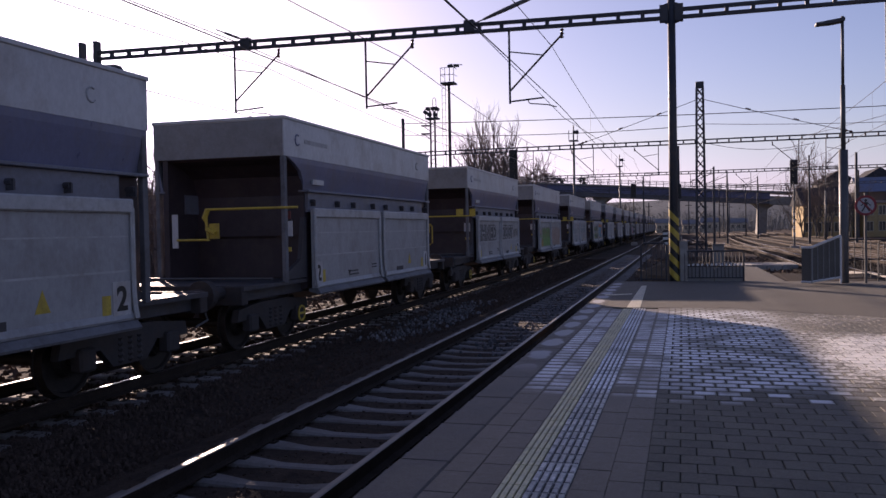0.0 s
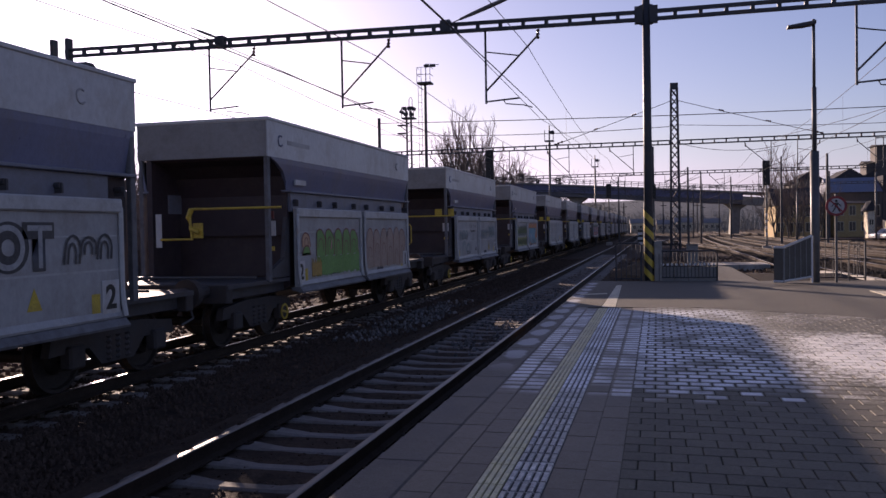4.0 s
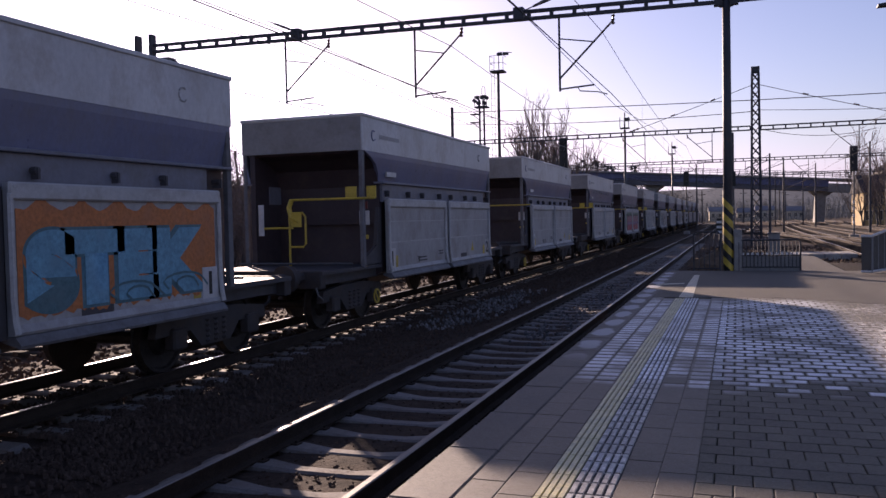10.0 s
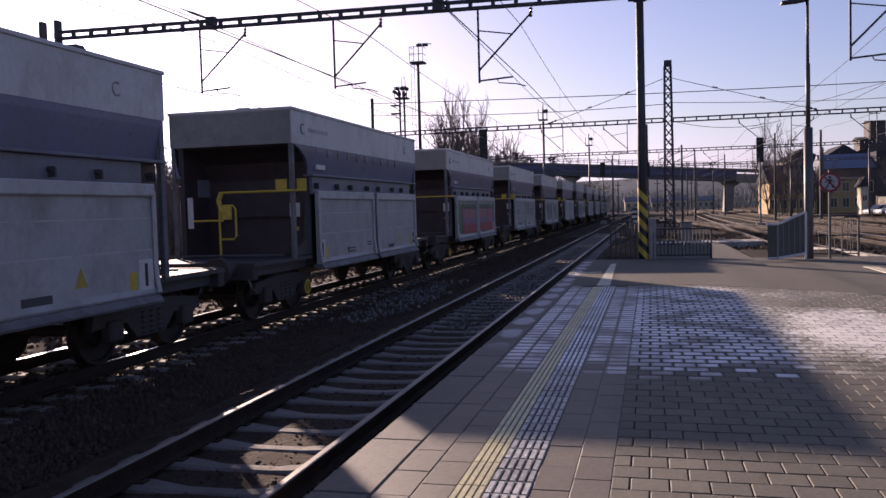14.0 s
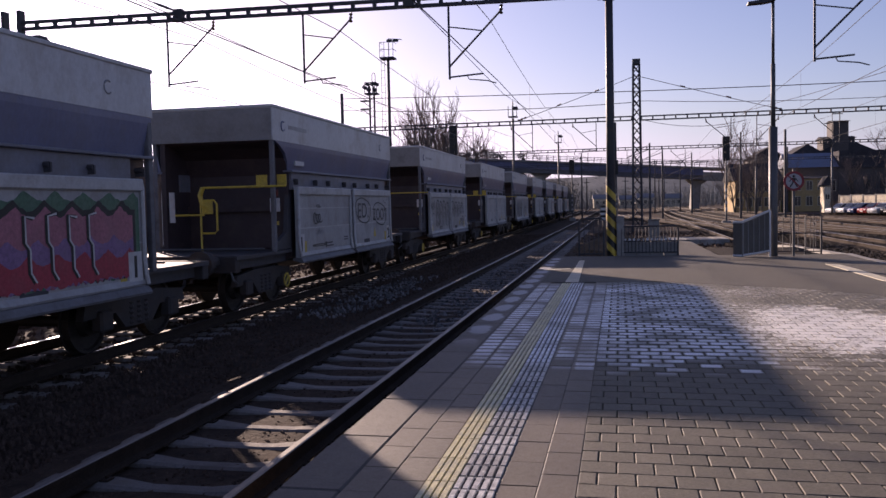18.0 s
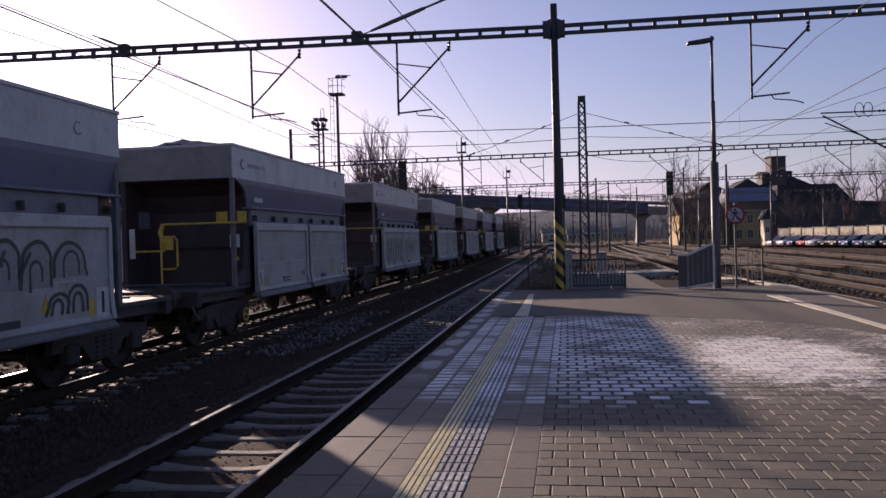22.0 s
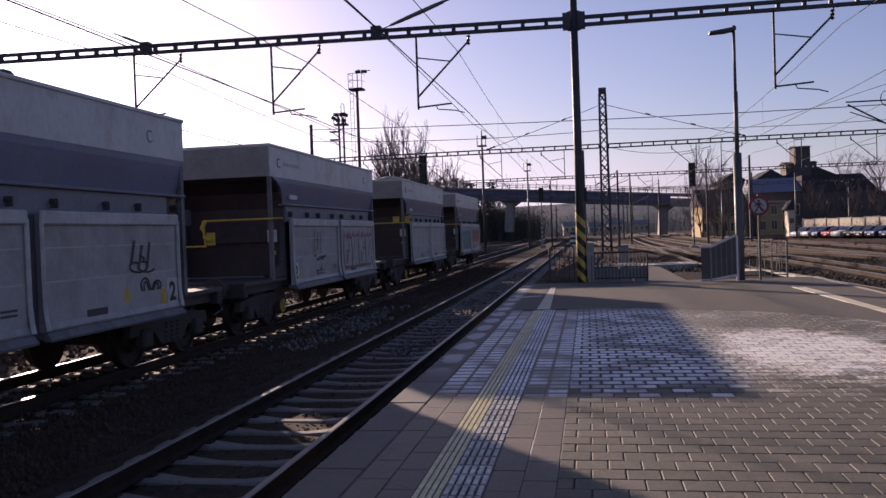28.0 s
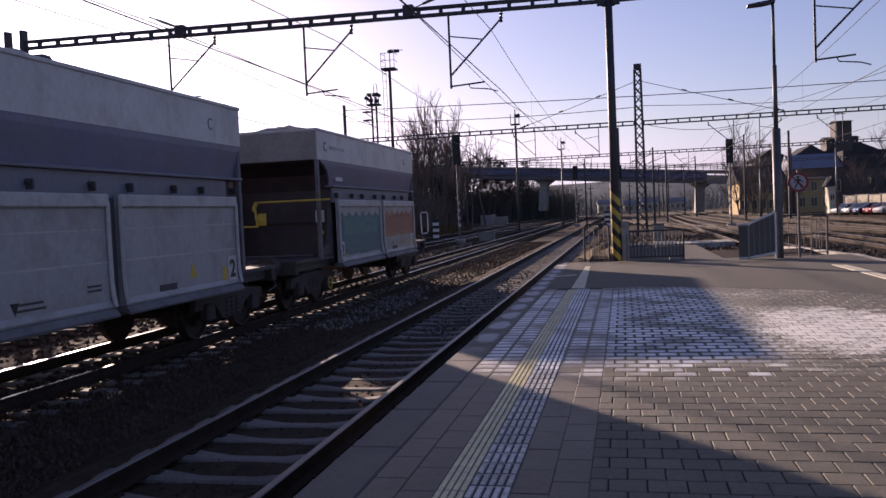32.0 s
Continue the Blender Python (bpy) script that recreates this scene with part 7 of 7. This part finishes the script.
def ribbon(t, x, pts, width, ink, step=0.0):
    """A painted line of even width along (y, z) points, on the plane x."""
    pts = [Vector((x + step * i, *p)) for i, p in enumerate(pts)]
    bm = B()
    rows = []
    for i, p in enumerate(pts):
        d = (pts[min(i + 1, len(pts) - 1)] - pts[max(i - 1, 0)]).normalized()
        n = Vector((0, -d.z, d.y)) * width * 0.5
        rows.append((bm.verts.new(p + n), bm.verts.new(p - n)))
    for a, b in zip(rows, rows[1:]):
        bm.faces.new((a[0], b[0], b[1], a[1]))
    return part("spray_stroke", bm, SPRAY[ink], t)


def spray_domes(t, s, y0, y1, z0, z1, fill, ink, seed, count, width, proud, inner=True, fat=0.5):
    """Round-topped painted columns side by side, each outlined, with a smaller arch inside: plain shapes that spell nothing."""
    rnd = random.Random(seed)
    w = (y1 - y0) / count
    for k in range(count):
        c, r = y0 + w * (k + 0.5), w * rnd.uniform(fat - 0.04, fat + 0.04)
        top, lean = z1 - rnd.uniform(0, 0.12), rnd.uniform(-0.12, 0.12) * w
        arch = [(c - r, z0)] + [(c + lean * math.sin(q) + r * math.cos(q) * (0.92 + 0.08 * math.sin(3 * q + seed)), top - r * 0.9 + r * 0.9 * math.sin(q)) for q in [math.pi * (1 - i / 12) for i in range(13)]] + [(c + r, z0)]
        if fill:
            bm = B()
            prism(bm, arch, "x", s * (1.4285 + proud + k * 0.0003), s * (1.430 + proud + k * 0.0003))
            part("spray_field", bm, SPRAY[fill], t)
        ribbon(t, s * (1.4318 + proud + k * 0.0003), arch, width, ink)
        if inner:
            g, zc = rnd.uniform(0.35, 0.5), z0 + (top - z0) * rnd.uniform(0.3, 0.5)
            ribbon(t, s * (1.4322 + proud + k * 0.0003), [(c - r * g, zc - 0.14)] + [(c + r * g * math.cos(q), zc + r * g * math.sin(q)) for q in (3.0, 2.4, 1.8, 1.2, 0.6, 0.1)] + [(c + r * g, zc - rnd.uniform(0.05, 0.3))], width * 0.8, ink)


def spray_word(t, s, y0, y1, z0, z1, text, ink, fill="", bold=0.02, face=0.0):
    """Block letters fitted into a field of the door; a pale face on a wider dark outline where fill is given."""
    for depth, weight, colour in ((1.430, bold, ink),) + (((1.4335, face, fill),) if fill else ()):
        cu = bpy.data.curves.new("spray_word", "FONT")
        cu.body, cu.size, cu.extrude, cu.offset = text, 1.0, 0.0, weight
        tmp = new("spray_word", cu)
        me = bpy.data.meshes.new_from_object(tmp.evaluated_get(bpy.context.evaluated_depsgraph_get()))
        bpy.data.objects.remove(tmp)
        bpy.data.curves.remove(cu)
        us, vs = [v.co.x for v in me.vertices], [v.co.y for v in me.vertices]
        u0, u1, v0, v1 = min(us), max(us), min(vs), max(vs)
        e = 0.0 if weight == bold else 0.035
        for v in me.vertices:
            f, g = (v.co.x - u0) / (u1 - u0), (v.co.y - v0) / (v1 - v0)
            y = y0 + e + (y1 - y0 - 2 * e) * f if s > 0 else y1 - e - (y1 - y0 - 2 * e) * f
            v.co = (s * depth, y, z0 + e + (z1 - z0 - 2 * e) * g)
        me.materials.append(SPRAY[colour])
        ob = new("spray_word", me)
        ob.parent = t


def decorate(t, n, side, flip):
    """Spray paint as each wagon carries it; near door is the one met first."""
    def door(k):
        y = (-HALF + 1.12, 0.06) if k == 0 else (0.5, HALF - 0.6)
        return tuple(sorted((flip * y[0], flip * y[1])))
    a, b = door(0), door(1)
    mid = lambda d, f0, f1: (d[0] + (d[1] - d[0]) * f0, d[0] + (d[1] - d[0]) * f1) if flip > 0 else (d[1] - (d[1] - d[0]) * f1, d[1] - (d[1] - d[0]) * f0)
    F = lambda d, z0, z1, c, sd, p=0.0: spray_patch(t, side, d[0], d[1], z0, z1, c, sd, p)
    S = lambda d, z0, z1, c, sd, cnt, w=0.05, p=0.004, lp=True: spray_strokes(t, side, d[0], d[1], z0, z1, c, sd, cnt, w, p, lp)
    K = lambda d, z0, z1, c, sh, sd, cnt, p=0.003, ink="black": spray_blocks(t, side, d[0], d[1], z0, z1, c, sh, sd, cnt, p, ink)
    D = lambda d, z0, z1, c, ink, sd, cnt, w=0.04, p=0.0, inner=True, fat=0.5: spray_domes(t, side, d[0], d[1], z0, z1, c, ink, sd, cnt, w, p, inner, fat)
    L = lambda d, z0, z1, text, ink, c="", bold=0.02, face=0.0: spray_word(t, side, d[0], d[1], z0, z1, text, ink, c, bold, face)
    if n == 1:
        L(mid(a, 0.06, 0.86), 1.58, 2.17, "IHNED", "soot", "ash", 0.11), S(mid(a, 0.88, 0.98), 1.7, 2.05, "soot", 35, 1, 0.035, 0.004, False)
        L(mid(b, 0.05, 0.66), 1.6, 2.17, "ZOOT", "soot", "ash", 0.11), S(mid(b, 0.7, 0.97), 1.65, 2.1, "soot", 37, 3, 0.035)
    elif n == 2:
        F(mid(a, 0.26, 1.0), 1.33, 1.62, "green", 4), D(mid(a, 0.25, 0.97), 1.5, 2.08, "green", "maroon", 105, 5, 0.032, 0.002), F(mid(a, 0.18, 0.33), 1.33, 1.5, "ochre", 6, 0.004)
        D(mid(a, 0.04, 0.17), 1.7, 2.08, "peach", "maroon", 108, 1, 0.03), D(mid(a, 0.04, 0.17), 1.58, 1.78, "green", "maroon", 109, 1, 0.03, 0.003, False), S(mid(a, 0.46, 0.52), 1.5, 1.85, "rose", 8, 1, 0.045, 0.012, False)
        F(mid(b, 0.02, 0.9), 1.33, 1.6, "peach_dim", 7), D(mid(b, 0.02, 0.97), 1.1, 2.08, "peach_dim", "maroon", 110, 6, 0.026, 0.002)
    elif n == 3:
        S(mid(a, 0.55, 0.97), 1.98, 2.22, "black", 61, 6, 0.022, 0.004, False), S(mid(a, 0.62, 0.9), 1.9, 1.96, "black", 10, 4, 0.02)
        D(mid(a, 0.12, 0.5), 1.62, 1.98, "", "mist", 13, 3, 0.05), D(mid(a, 0.22, 0.62), 1.12, 1.55, "", "mist", 15, 2, 0.05), S(mid(b, 0.1, 0.48), 1.6, 2.0, "mist", 16, 6, 0.08, 0.004, False), S(mid(b, 0.5, 0.92), 1.66, 2.14, "mist", 62, 5, 0.05), S(mid(b, 0.55, 0.9), 1.62, 2.08, "mist", 63, 4, 0.06, 0.01, False)
        yy = b[0] + (b[1] - b[0]) * (0.66 if flip > 0 else 0.34)
        ribbon(t, side * 1.4325, [(yy + 0.03 * k ** 0.75 * math.cos(k * 0.5), 1.36 + 0.024 * k ** 0.75 * math.sin(k * 0.5)) for k in range(1, 22)], 0.03, "grey")
    elif n == 4:
        S(mid(a, 0.02, 0.13), 2.02, 2.24, "black", 51, 3, 0.022, 0.004, False), F(mid(a, 0.02, 0.98), 1.72, 2.1, "olive", 14), F(mid(a, 0.05, 0.98), 1.1, 1.62, "olive", 114), S(mid(a, 0.02, 0.99), 1.56, 2.16, "dkgreen", 15, 13, 0.1, 0.004, False), S(mid(a, 0.3, 0.99), 1.6, 2.2, "black", 16, 10, 0.025, 0.012, False)
        S(mid(a, 0.08, 1.0), 1.1, 1.5, "dkgreen", 18, 13, 0.11, 0.004, False), S(mid(a, 0.2, 1.0), 1.1, 1.52, "black", 24, 11, 0.022, 0.012, False)
        F(b, 1.33, 2.34, "orange", 17), L(mid(b, 0.02, 0.95), 1.1, 2.02, "STEK", "slate", "blue", 0.13, 0.095), S(mid(b, 0.42, 0.95), 1.1, 1.42, "slate", 21, 2, 0.03, 0.009)
    elif n == 8:
        for d, f0, f1, sd, cnt in ((a, 0.24, 0.99, 20, 2), (b, 0.02, 0.97, 23, 4)):
            F(mid(d, 0.02, 1.0), 1.33, 2.3, "dkgreen", sd), F(mid(d, f0, f1), 1.33, 2.18, "black", sd + 1, 0.002), F(mid(d, f0 + 0.02, f1 - 0.02), 1.33, 2.1, "mauve", sd + 1, 0.004)
            F(mid(d, f0 + 0.02, f1 - 0.02), 1.33, 1.72, "purple", sd + 2, 0.006), F(mid(d, f0 + 0.02, f1 - 0.02), 1.33, 1.52, "red", sd + 3, 0.008)
            for k in range(cnt):
                yy = sum(mid(d, f0, f1)) / 2 + (k - (cnt - 1) / 2) * 1.6 / cnt + 0.3 / cnt
                for shift, wide, ink, x in ((0.03, 0.06, "black", 1.4395), (0.0, 0.028, "white", 1.441)):
                    ribbon(t, side * x, [(yy + shift - 0.16, 2.0 - 0.05 * (k % 2)), (yy + shift, 1.97), (yy + shift, 1.66), (yy + shift + 0.07 * flip, 1.58), (yy + shift + 0.07 * flip, 1.3), (yy + shift + 0.16 * flip, 1.18)], wide, ink)
    elif n == 9:
        S(mid(a, 0.24, 0.42), 1.62, 1.9, "soot", 26, 3, 0.03), S(mid(a, 0.3, 0.4), 2.0, 2.08, "soot", 28, 2, 0.02), S(mid(a, 0.28, 0.44), 1.32, 1.5, "grey", 33, 4, 0.035, 0.004, False), S(mid(a, 0.22, 0.5), 1.12, 1.17, "soot", 34, 1, 0.025)
        for f, zc, ry, rz in ((0.24, 1.9, 0.66, 0.36), (0.72, 1.79, 0.66, 0.33)):
            yy = b[0] + (b[1] - b[0]) * (f if flip > 0 else 1 - f)
            ribbon(t, side * 1.4325, [(yy + ry * math.cos(q) * (1 + 0.07 * math.sin(3 * q)), zc + rz * math.sin(q) * (1 + 0.09 * math.cos(2 * q + f)) - 0.05 * math.cos(q) * flip) for q in [k * 0.3 for k in range(22)]], 0.036, "soot")
        L(mid(b, 0.1, 0.38), 1.7, 2.1, "ED.", "soot", "", 0.004), L(mid(b, 0.5, 0.93), 1.61, 1.95, "ZOOT", "soot", "", 0.004), S(mid(b, 0.8, 0.95), 2.08, 2.26, "soot", 58, 3, 0.02, 0.004, False)
    elif n == 10:
        S(mid(a, 0.0, 0.22), 1.8, 2.2, "soot", 51, 4, 0.028), S(mid(a, 0.12, 0.32), 1.58, 1.74, "soot", 54, 2, 0.03, 0.004, False)
        D(mid(a, 0.28, 1.0), 1.2, 2.2, "grey", "soot", 129, 4, 0.06), S(mid(a, 0.3, 0.98), 1.5, 2.1, "soot", 57, 5, 0.045, 0.012, False), S(mid(a, 0.32, 0.52), 1.12, 1.42, "soot", 55, 3, 0.022)
        D(mid(b, 0.02, 0.6), 1.5, 2.2, "grey", "soot", 131, 3, 0.06), D(mid(b, 0.62, 0.85), 1.62, 2.15, "grey", "soot", 133, 1, 0.055), S(mid(b, 0.55, 0.85), 1.1, 1.5, "soot", 31, 2, 0.05), S(mid(b, 0.08, 0.5), 1.55, 2.0, "soot", 59, 3, 0.05, 0.012, False)
    elif n == 12:
        S(mid(a, 0.12, 0.98), 1.1, 2.15, "grey", 33, 6, 0.2, 0.004, False), S(mid(a, 0.15, 1.0), 1.08, 2.13, "soot", 33, 6, 0.075, 0.008, False)
        S(mid(b, 0.05, 0.85), 1.2, 2.15, "grey", 34, 4, 0.18, 0.004, False), S(mid(b, 0.09, 0.89), 1.18, 2.13, "soot", 34, 4, 0.075, 0.008, False), D(mid(b, 0.3, 0.55), 1.3, 1.8, "", "soot", 135, 1, 0.04, 0.01)
    elif n == 13:
        S(mid(b, 0.58, 0.78), 1.6, 2.1, "black", 36, 3, 0.05, 0.004, False), S(mid(b, 0.56, 0.8), 1.55, 1.75, "black", 64, 2, 0.035), S(mid(b, 0.68, 0.84), 1.18, 1.48, "black", 43, 2, 0.035)
    elif n == 14:
        S(mid(a, 0.02, 0.36), 1.95, 2.2, "rose_dim", 47, 5, 0.03, 0.004, False), S(mid(a, 0.05, 0.36), 1.55, 1.85, "grey", 49, 5, 0.03, 0.004, False)
        S(mid(a, 0.4, 0.62), 1.6, 2.25, "black", 37, 3, 0.034, 0.004, False), S(mid(a, 0.42, 0.7), 1.42, 1.58, "black", 45, 5, 0.024), S(mid(a, 0.54, 0.72), 1.08, 1.38, "black", 39, 2, 0.03, 0.004, False)
        F(mid(b, 0.04, 0.97), 1.5, 2.24, "rose_dim", 56), F(mid(b, 0.08, 0.95), 1.33, 2.16, "maroon_dim", 57, 0.002), K(mid(b, 0.06, 0.96), 1.12, 2.1, "ash", "grey", 39, 4, 0.006, "maroon_dim"), S(mid(b, 0.1, 0.94), 1.3, 1.9, "maroon_dim", 67, 5, 0.05, 0.012, False)
    elif n == 16:
        F(a, 1.33, 2.2, "slate", 40), K(mid(a, 0.06, 0.95), 1.56, 2.12, "dusk", "slate", 41, 1, 0.004, "slate"), F(b, 1.4, 2.22, "rust", 42), S(b, 1.5, 2.1, "clay", 43, 6, 0.05), S(mid(b, 0.15, 0.9), 1.9, 2.1, "maroon", 47, 6, 0.02), S(mid(b, 0.2, 0.8), 1.12, 1.35, "maroon", 49, 5, 0.03, 0.004, False)


TEXTS = {
    1: "sprayed with black and white outlines", 2: "sprayed green, lime and peach", 3: "sprayed with dark lines and teal", 4: "sprayed lime green and orange-blue",
    8: "sprayed red and pink on green", 9: "with black looped outlines", 10: "with grey and black loops", 12: "with slanted grey strokes", 13: "with a thin black scrawl",
    14: "with black and rose outlines", 16: "sprayed dull teal and rust"}

WAGONS = []
proto = hopper_wagon()
for n in range(-2, 17):
    if n == -2:
        w = proto
    else:
        w = copy_thing(proto, pose(TRACK_TRAIN, 0, 0))
    odd = n % 2 != 0
    tagged(w, "grey, white and blue hopper wagon " + TEXTS.get(n, "with dirty plain doors"), "goods wagon", "wagons of the goods train")
    WAGONS.append((n, w, 0.0 if odd else 180.0))
for n, w, turn in WAGONS:
    flip = 1 if turn == 0 else -1
    decorate(w, n, 1 if turn == 0 else -1, flip)
    if n == 7:
        for k in range(9):                       # pale dust run down over the blue sheet
            y = flip * (-2.6 + k * 0.62)
            bm = B()
            sd = 1 if turn == 0 else -1
            prism(bm, [(y, 3.385), (y + flip * 0.34, 3.385), (y + flip * 0.22, 3.26), (y + flip * 0.05, 3.2)], "x", sd * (WIDE - 0.02), sd * (WIDE + 0.003))
            part("dust_streak", bm, M["cargo"], w)
    peak, at = {3: (0.06, 1.0), 5: (0.08, 0.0), 9: (0.12, 0.6), 10: (0.12, -0.8), 11: (0.2, -3.2), 12: (0.14, 0.9), 13: (0.18, -2.9), 14: (0.05, 0.0), 15: (0.36, -0.9), 16: (0.24, -2.7)}.get(n, (0.0, 0.0))
    cargo_heap(w, n + 5, peak, flip * at)

# ---------------------------------------------------------------- platform pieces
PAVER = B()
span(PAVER, -0.097, 0.097, -0.095, 0.095, -0.07, 0.0, 0.005)
PAVER = mesh_of("paver", PAVER, M["paver"])
HALF_PAVER = B()
span(HALF_PAVER, -0.0465, 0.0465, -0.095, 0.095, -0.07, 0.0, 0.006)
HALF_PAVER = mesh_of("half_paver", HALF_PAVER, M["paver"])
TILE = B()
span(TILE, -0.0985, 0.0985, -0.1985, 0.1985, -0.07, 0.0, 0.004)
TILE = mesh_of("tile", TILE, M["tile"])
COPING = B()
span(COPING, -0.17, 0.17, -0.497, 0.497, -0.12, 0.0, 0.012)
COPING = mesh_of("coping_slab", COPING, M["coping"])


def ribbed(w, ribs, material, base):
    bm = B()
    span(bm, -w / 2, w / 2, -0.1985, 0.1985, -0.06, -0.004)
    for k in range(ribs):
        x = -w / 2 + w * (k + 0.5) / ribs
        foot, top = (0.41, 0.35) if ribs == 4 else (0.36, 0.29)
        for a, b in (((-0.195, 0.195),) if ribs == 4 else ((-0.192, -0.018), (0.008, 0.182))):
            prism(bm, [(x - w / ribs * foot, -0.004), (x + w / ribs * foot, -0.004), (x + w / ribs * top, 0.006), (x - w / ribs * top, 0.006)], "y", a, b)
    if ribs != 4:
        for a in (-0.006, 0.19):
            span(bm, -w / 2 + 0.012, w / 2 - 0.012, a - 0.003, a + 0.003, -0.004, 0.002)
    me = mesh_of("tactile_tile", bm, [base, material])
    for p in me.polygons:
        p.material_index = 1 if p.center.z > -0.003 else 0
    return me


TACT_Y, TACT_G = ribbed(0.16, 4, M["tactile_yellow"], M["tact_base_y"]), ribbed(0.235, 5, M["tactile"], M["tact_base"])
y = -3.5
while y < 22.4:
    piece("coping_slab", COPING, platform, pose(-1.585, y, PLAT + random.uniform(-0.002, 0.002)))
    y += 1.0
y = -6.0
while y < 15.2:
    for x in (-1.31, -1.11, -0.5185, -0.3205):
        piece("tile", TILE, platform, pose(x, y + (0.2 if x in (-1.31, -0.3205) else 0), PLAT + random.uniform(-0.0015, 0.0015)))
    piece("tactile_tile", TACT_Y, platform, pose(-0.93, y, PLAT))
    piece("tactile_tile", TACT_G, platform, pose(-0.735, y + 0.1, PLAT))
    y += 0.4
y, r = 3.0 - 46 * 0.196, 0
count = 0
far_v, far_f = [], []
while y < 15.25:
    x = -0.125 + (0.1 if r % 2 else 0.0)
    if r % 2:
        for hx in (-0.175, 4.722):
            piece("half_paver", HALF_PAVER, platform, pose(hx, y, PLAT))
    while x < 4.7:
        dz = random.uniform(-0.0025, 0.0015)
        if 2.95 < y < 6.1 and x < 2.9 and count < 300:
            piece("paver", PAVER, platform, pose(x, y, PLAT + dz, random.uniform(-0.3, 0.3), random.uniform(-0.3, 0.3), random.uniform(-0.4, 0.4)))
            count += 1
        else:
            n0 = len(far_v)
            zt = PLAT + dz
            for px, py, pz in ((-0.097, -0.095, -0.05), (0.097, -0.095, -0.05), (0.097, 0.095, -0.05), (-0.097, 0.095, -0.05),
                               (-0.097, -0.095, -0.005), (0.097, -0.095, -0.005), (0.097, 0.095, -0.005), (-0.097, 0.095, -0.005),
                               (-0.092, -0.09, 0), (0.092, -0.09, 0), (0.092, 0.09, 0), (-0.092, 0.09, 0)):
                far_v.append((x + px, y + py, zt + pz))
            for i in range(4):
                j = (i + 1) % 4
                far_f += [(n0 + i, n0 + j, n0 + 4 + j, n0 + 4 + i), (n0 + 4 + i, n0 + 4 + j, n0 + 8 + j, n0 + 8 + i)]
            far_f.append((n0 + 8, n0 + 9, n0 + 10, n0 + 11))
        x += 0.2
    y += 0.196
    r += 1
me = bpy.data.meshes.new("pavers_far")
me.from_pydata(far_v, [], far_f)
me.materials.append(M["paver_joined"])
pf = new("pavers_far", me)
pf.parent = platform
tagged(pf, "frosted grey concrete pavers", kind="stuff")


# ---------------------------------------------------------------- what moves
def run(t):
    """How far the train has come after t seconds."""
    return SPEED * t - SLOWING * t * t


def motions():
    for n, w, turn in WAGONS:
        sense = 1 if turn == 0 else -1
        for o in w.children_recursive:
            if o.name.startswith("wheelset"):
                y = o.matrix_basis.translation.y
                walk(o, [(k * 0.1, pose(0, y, 0.46, sense * math.degrees(run(k * 0.1) / 0.46))) for k in range(321)])
        start = CORNER + PITCH * n + HALF + (PAIRED if n % 2 else -PAIRED)
        walk(w, [(t, pose(TRACK_TRAIN, start - run(t), 0, 0, 0, turn)) for t in range(0, 33, 2)])


motions()
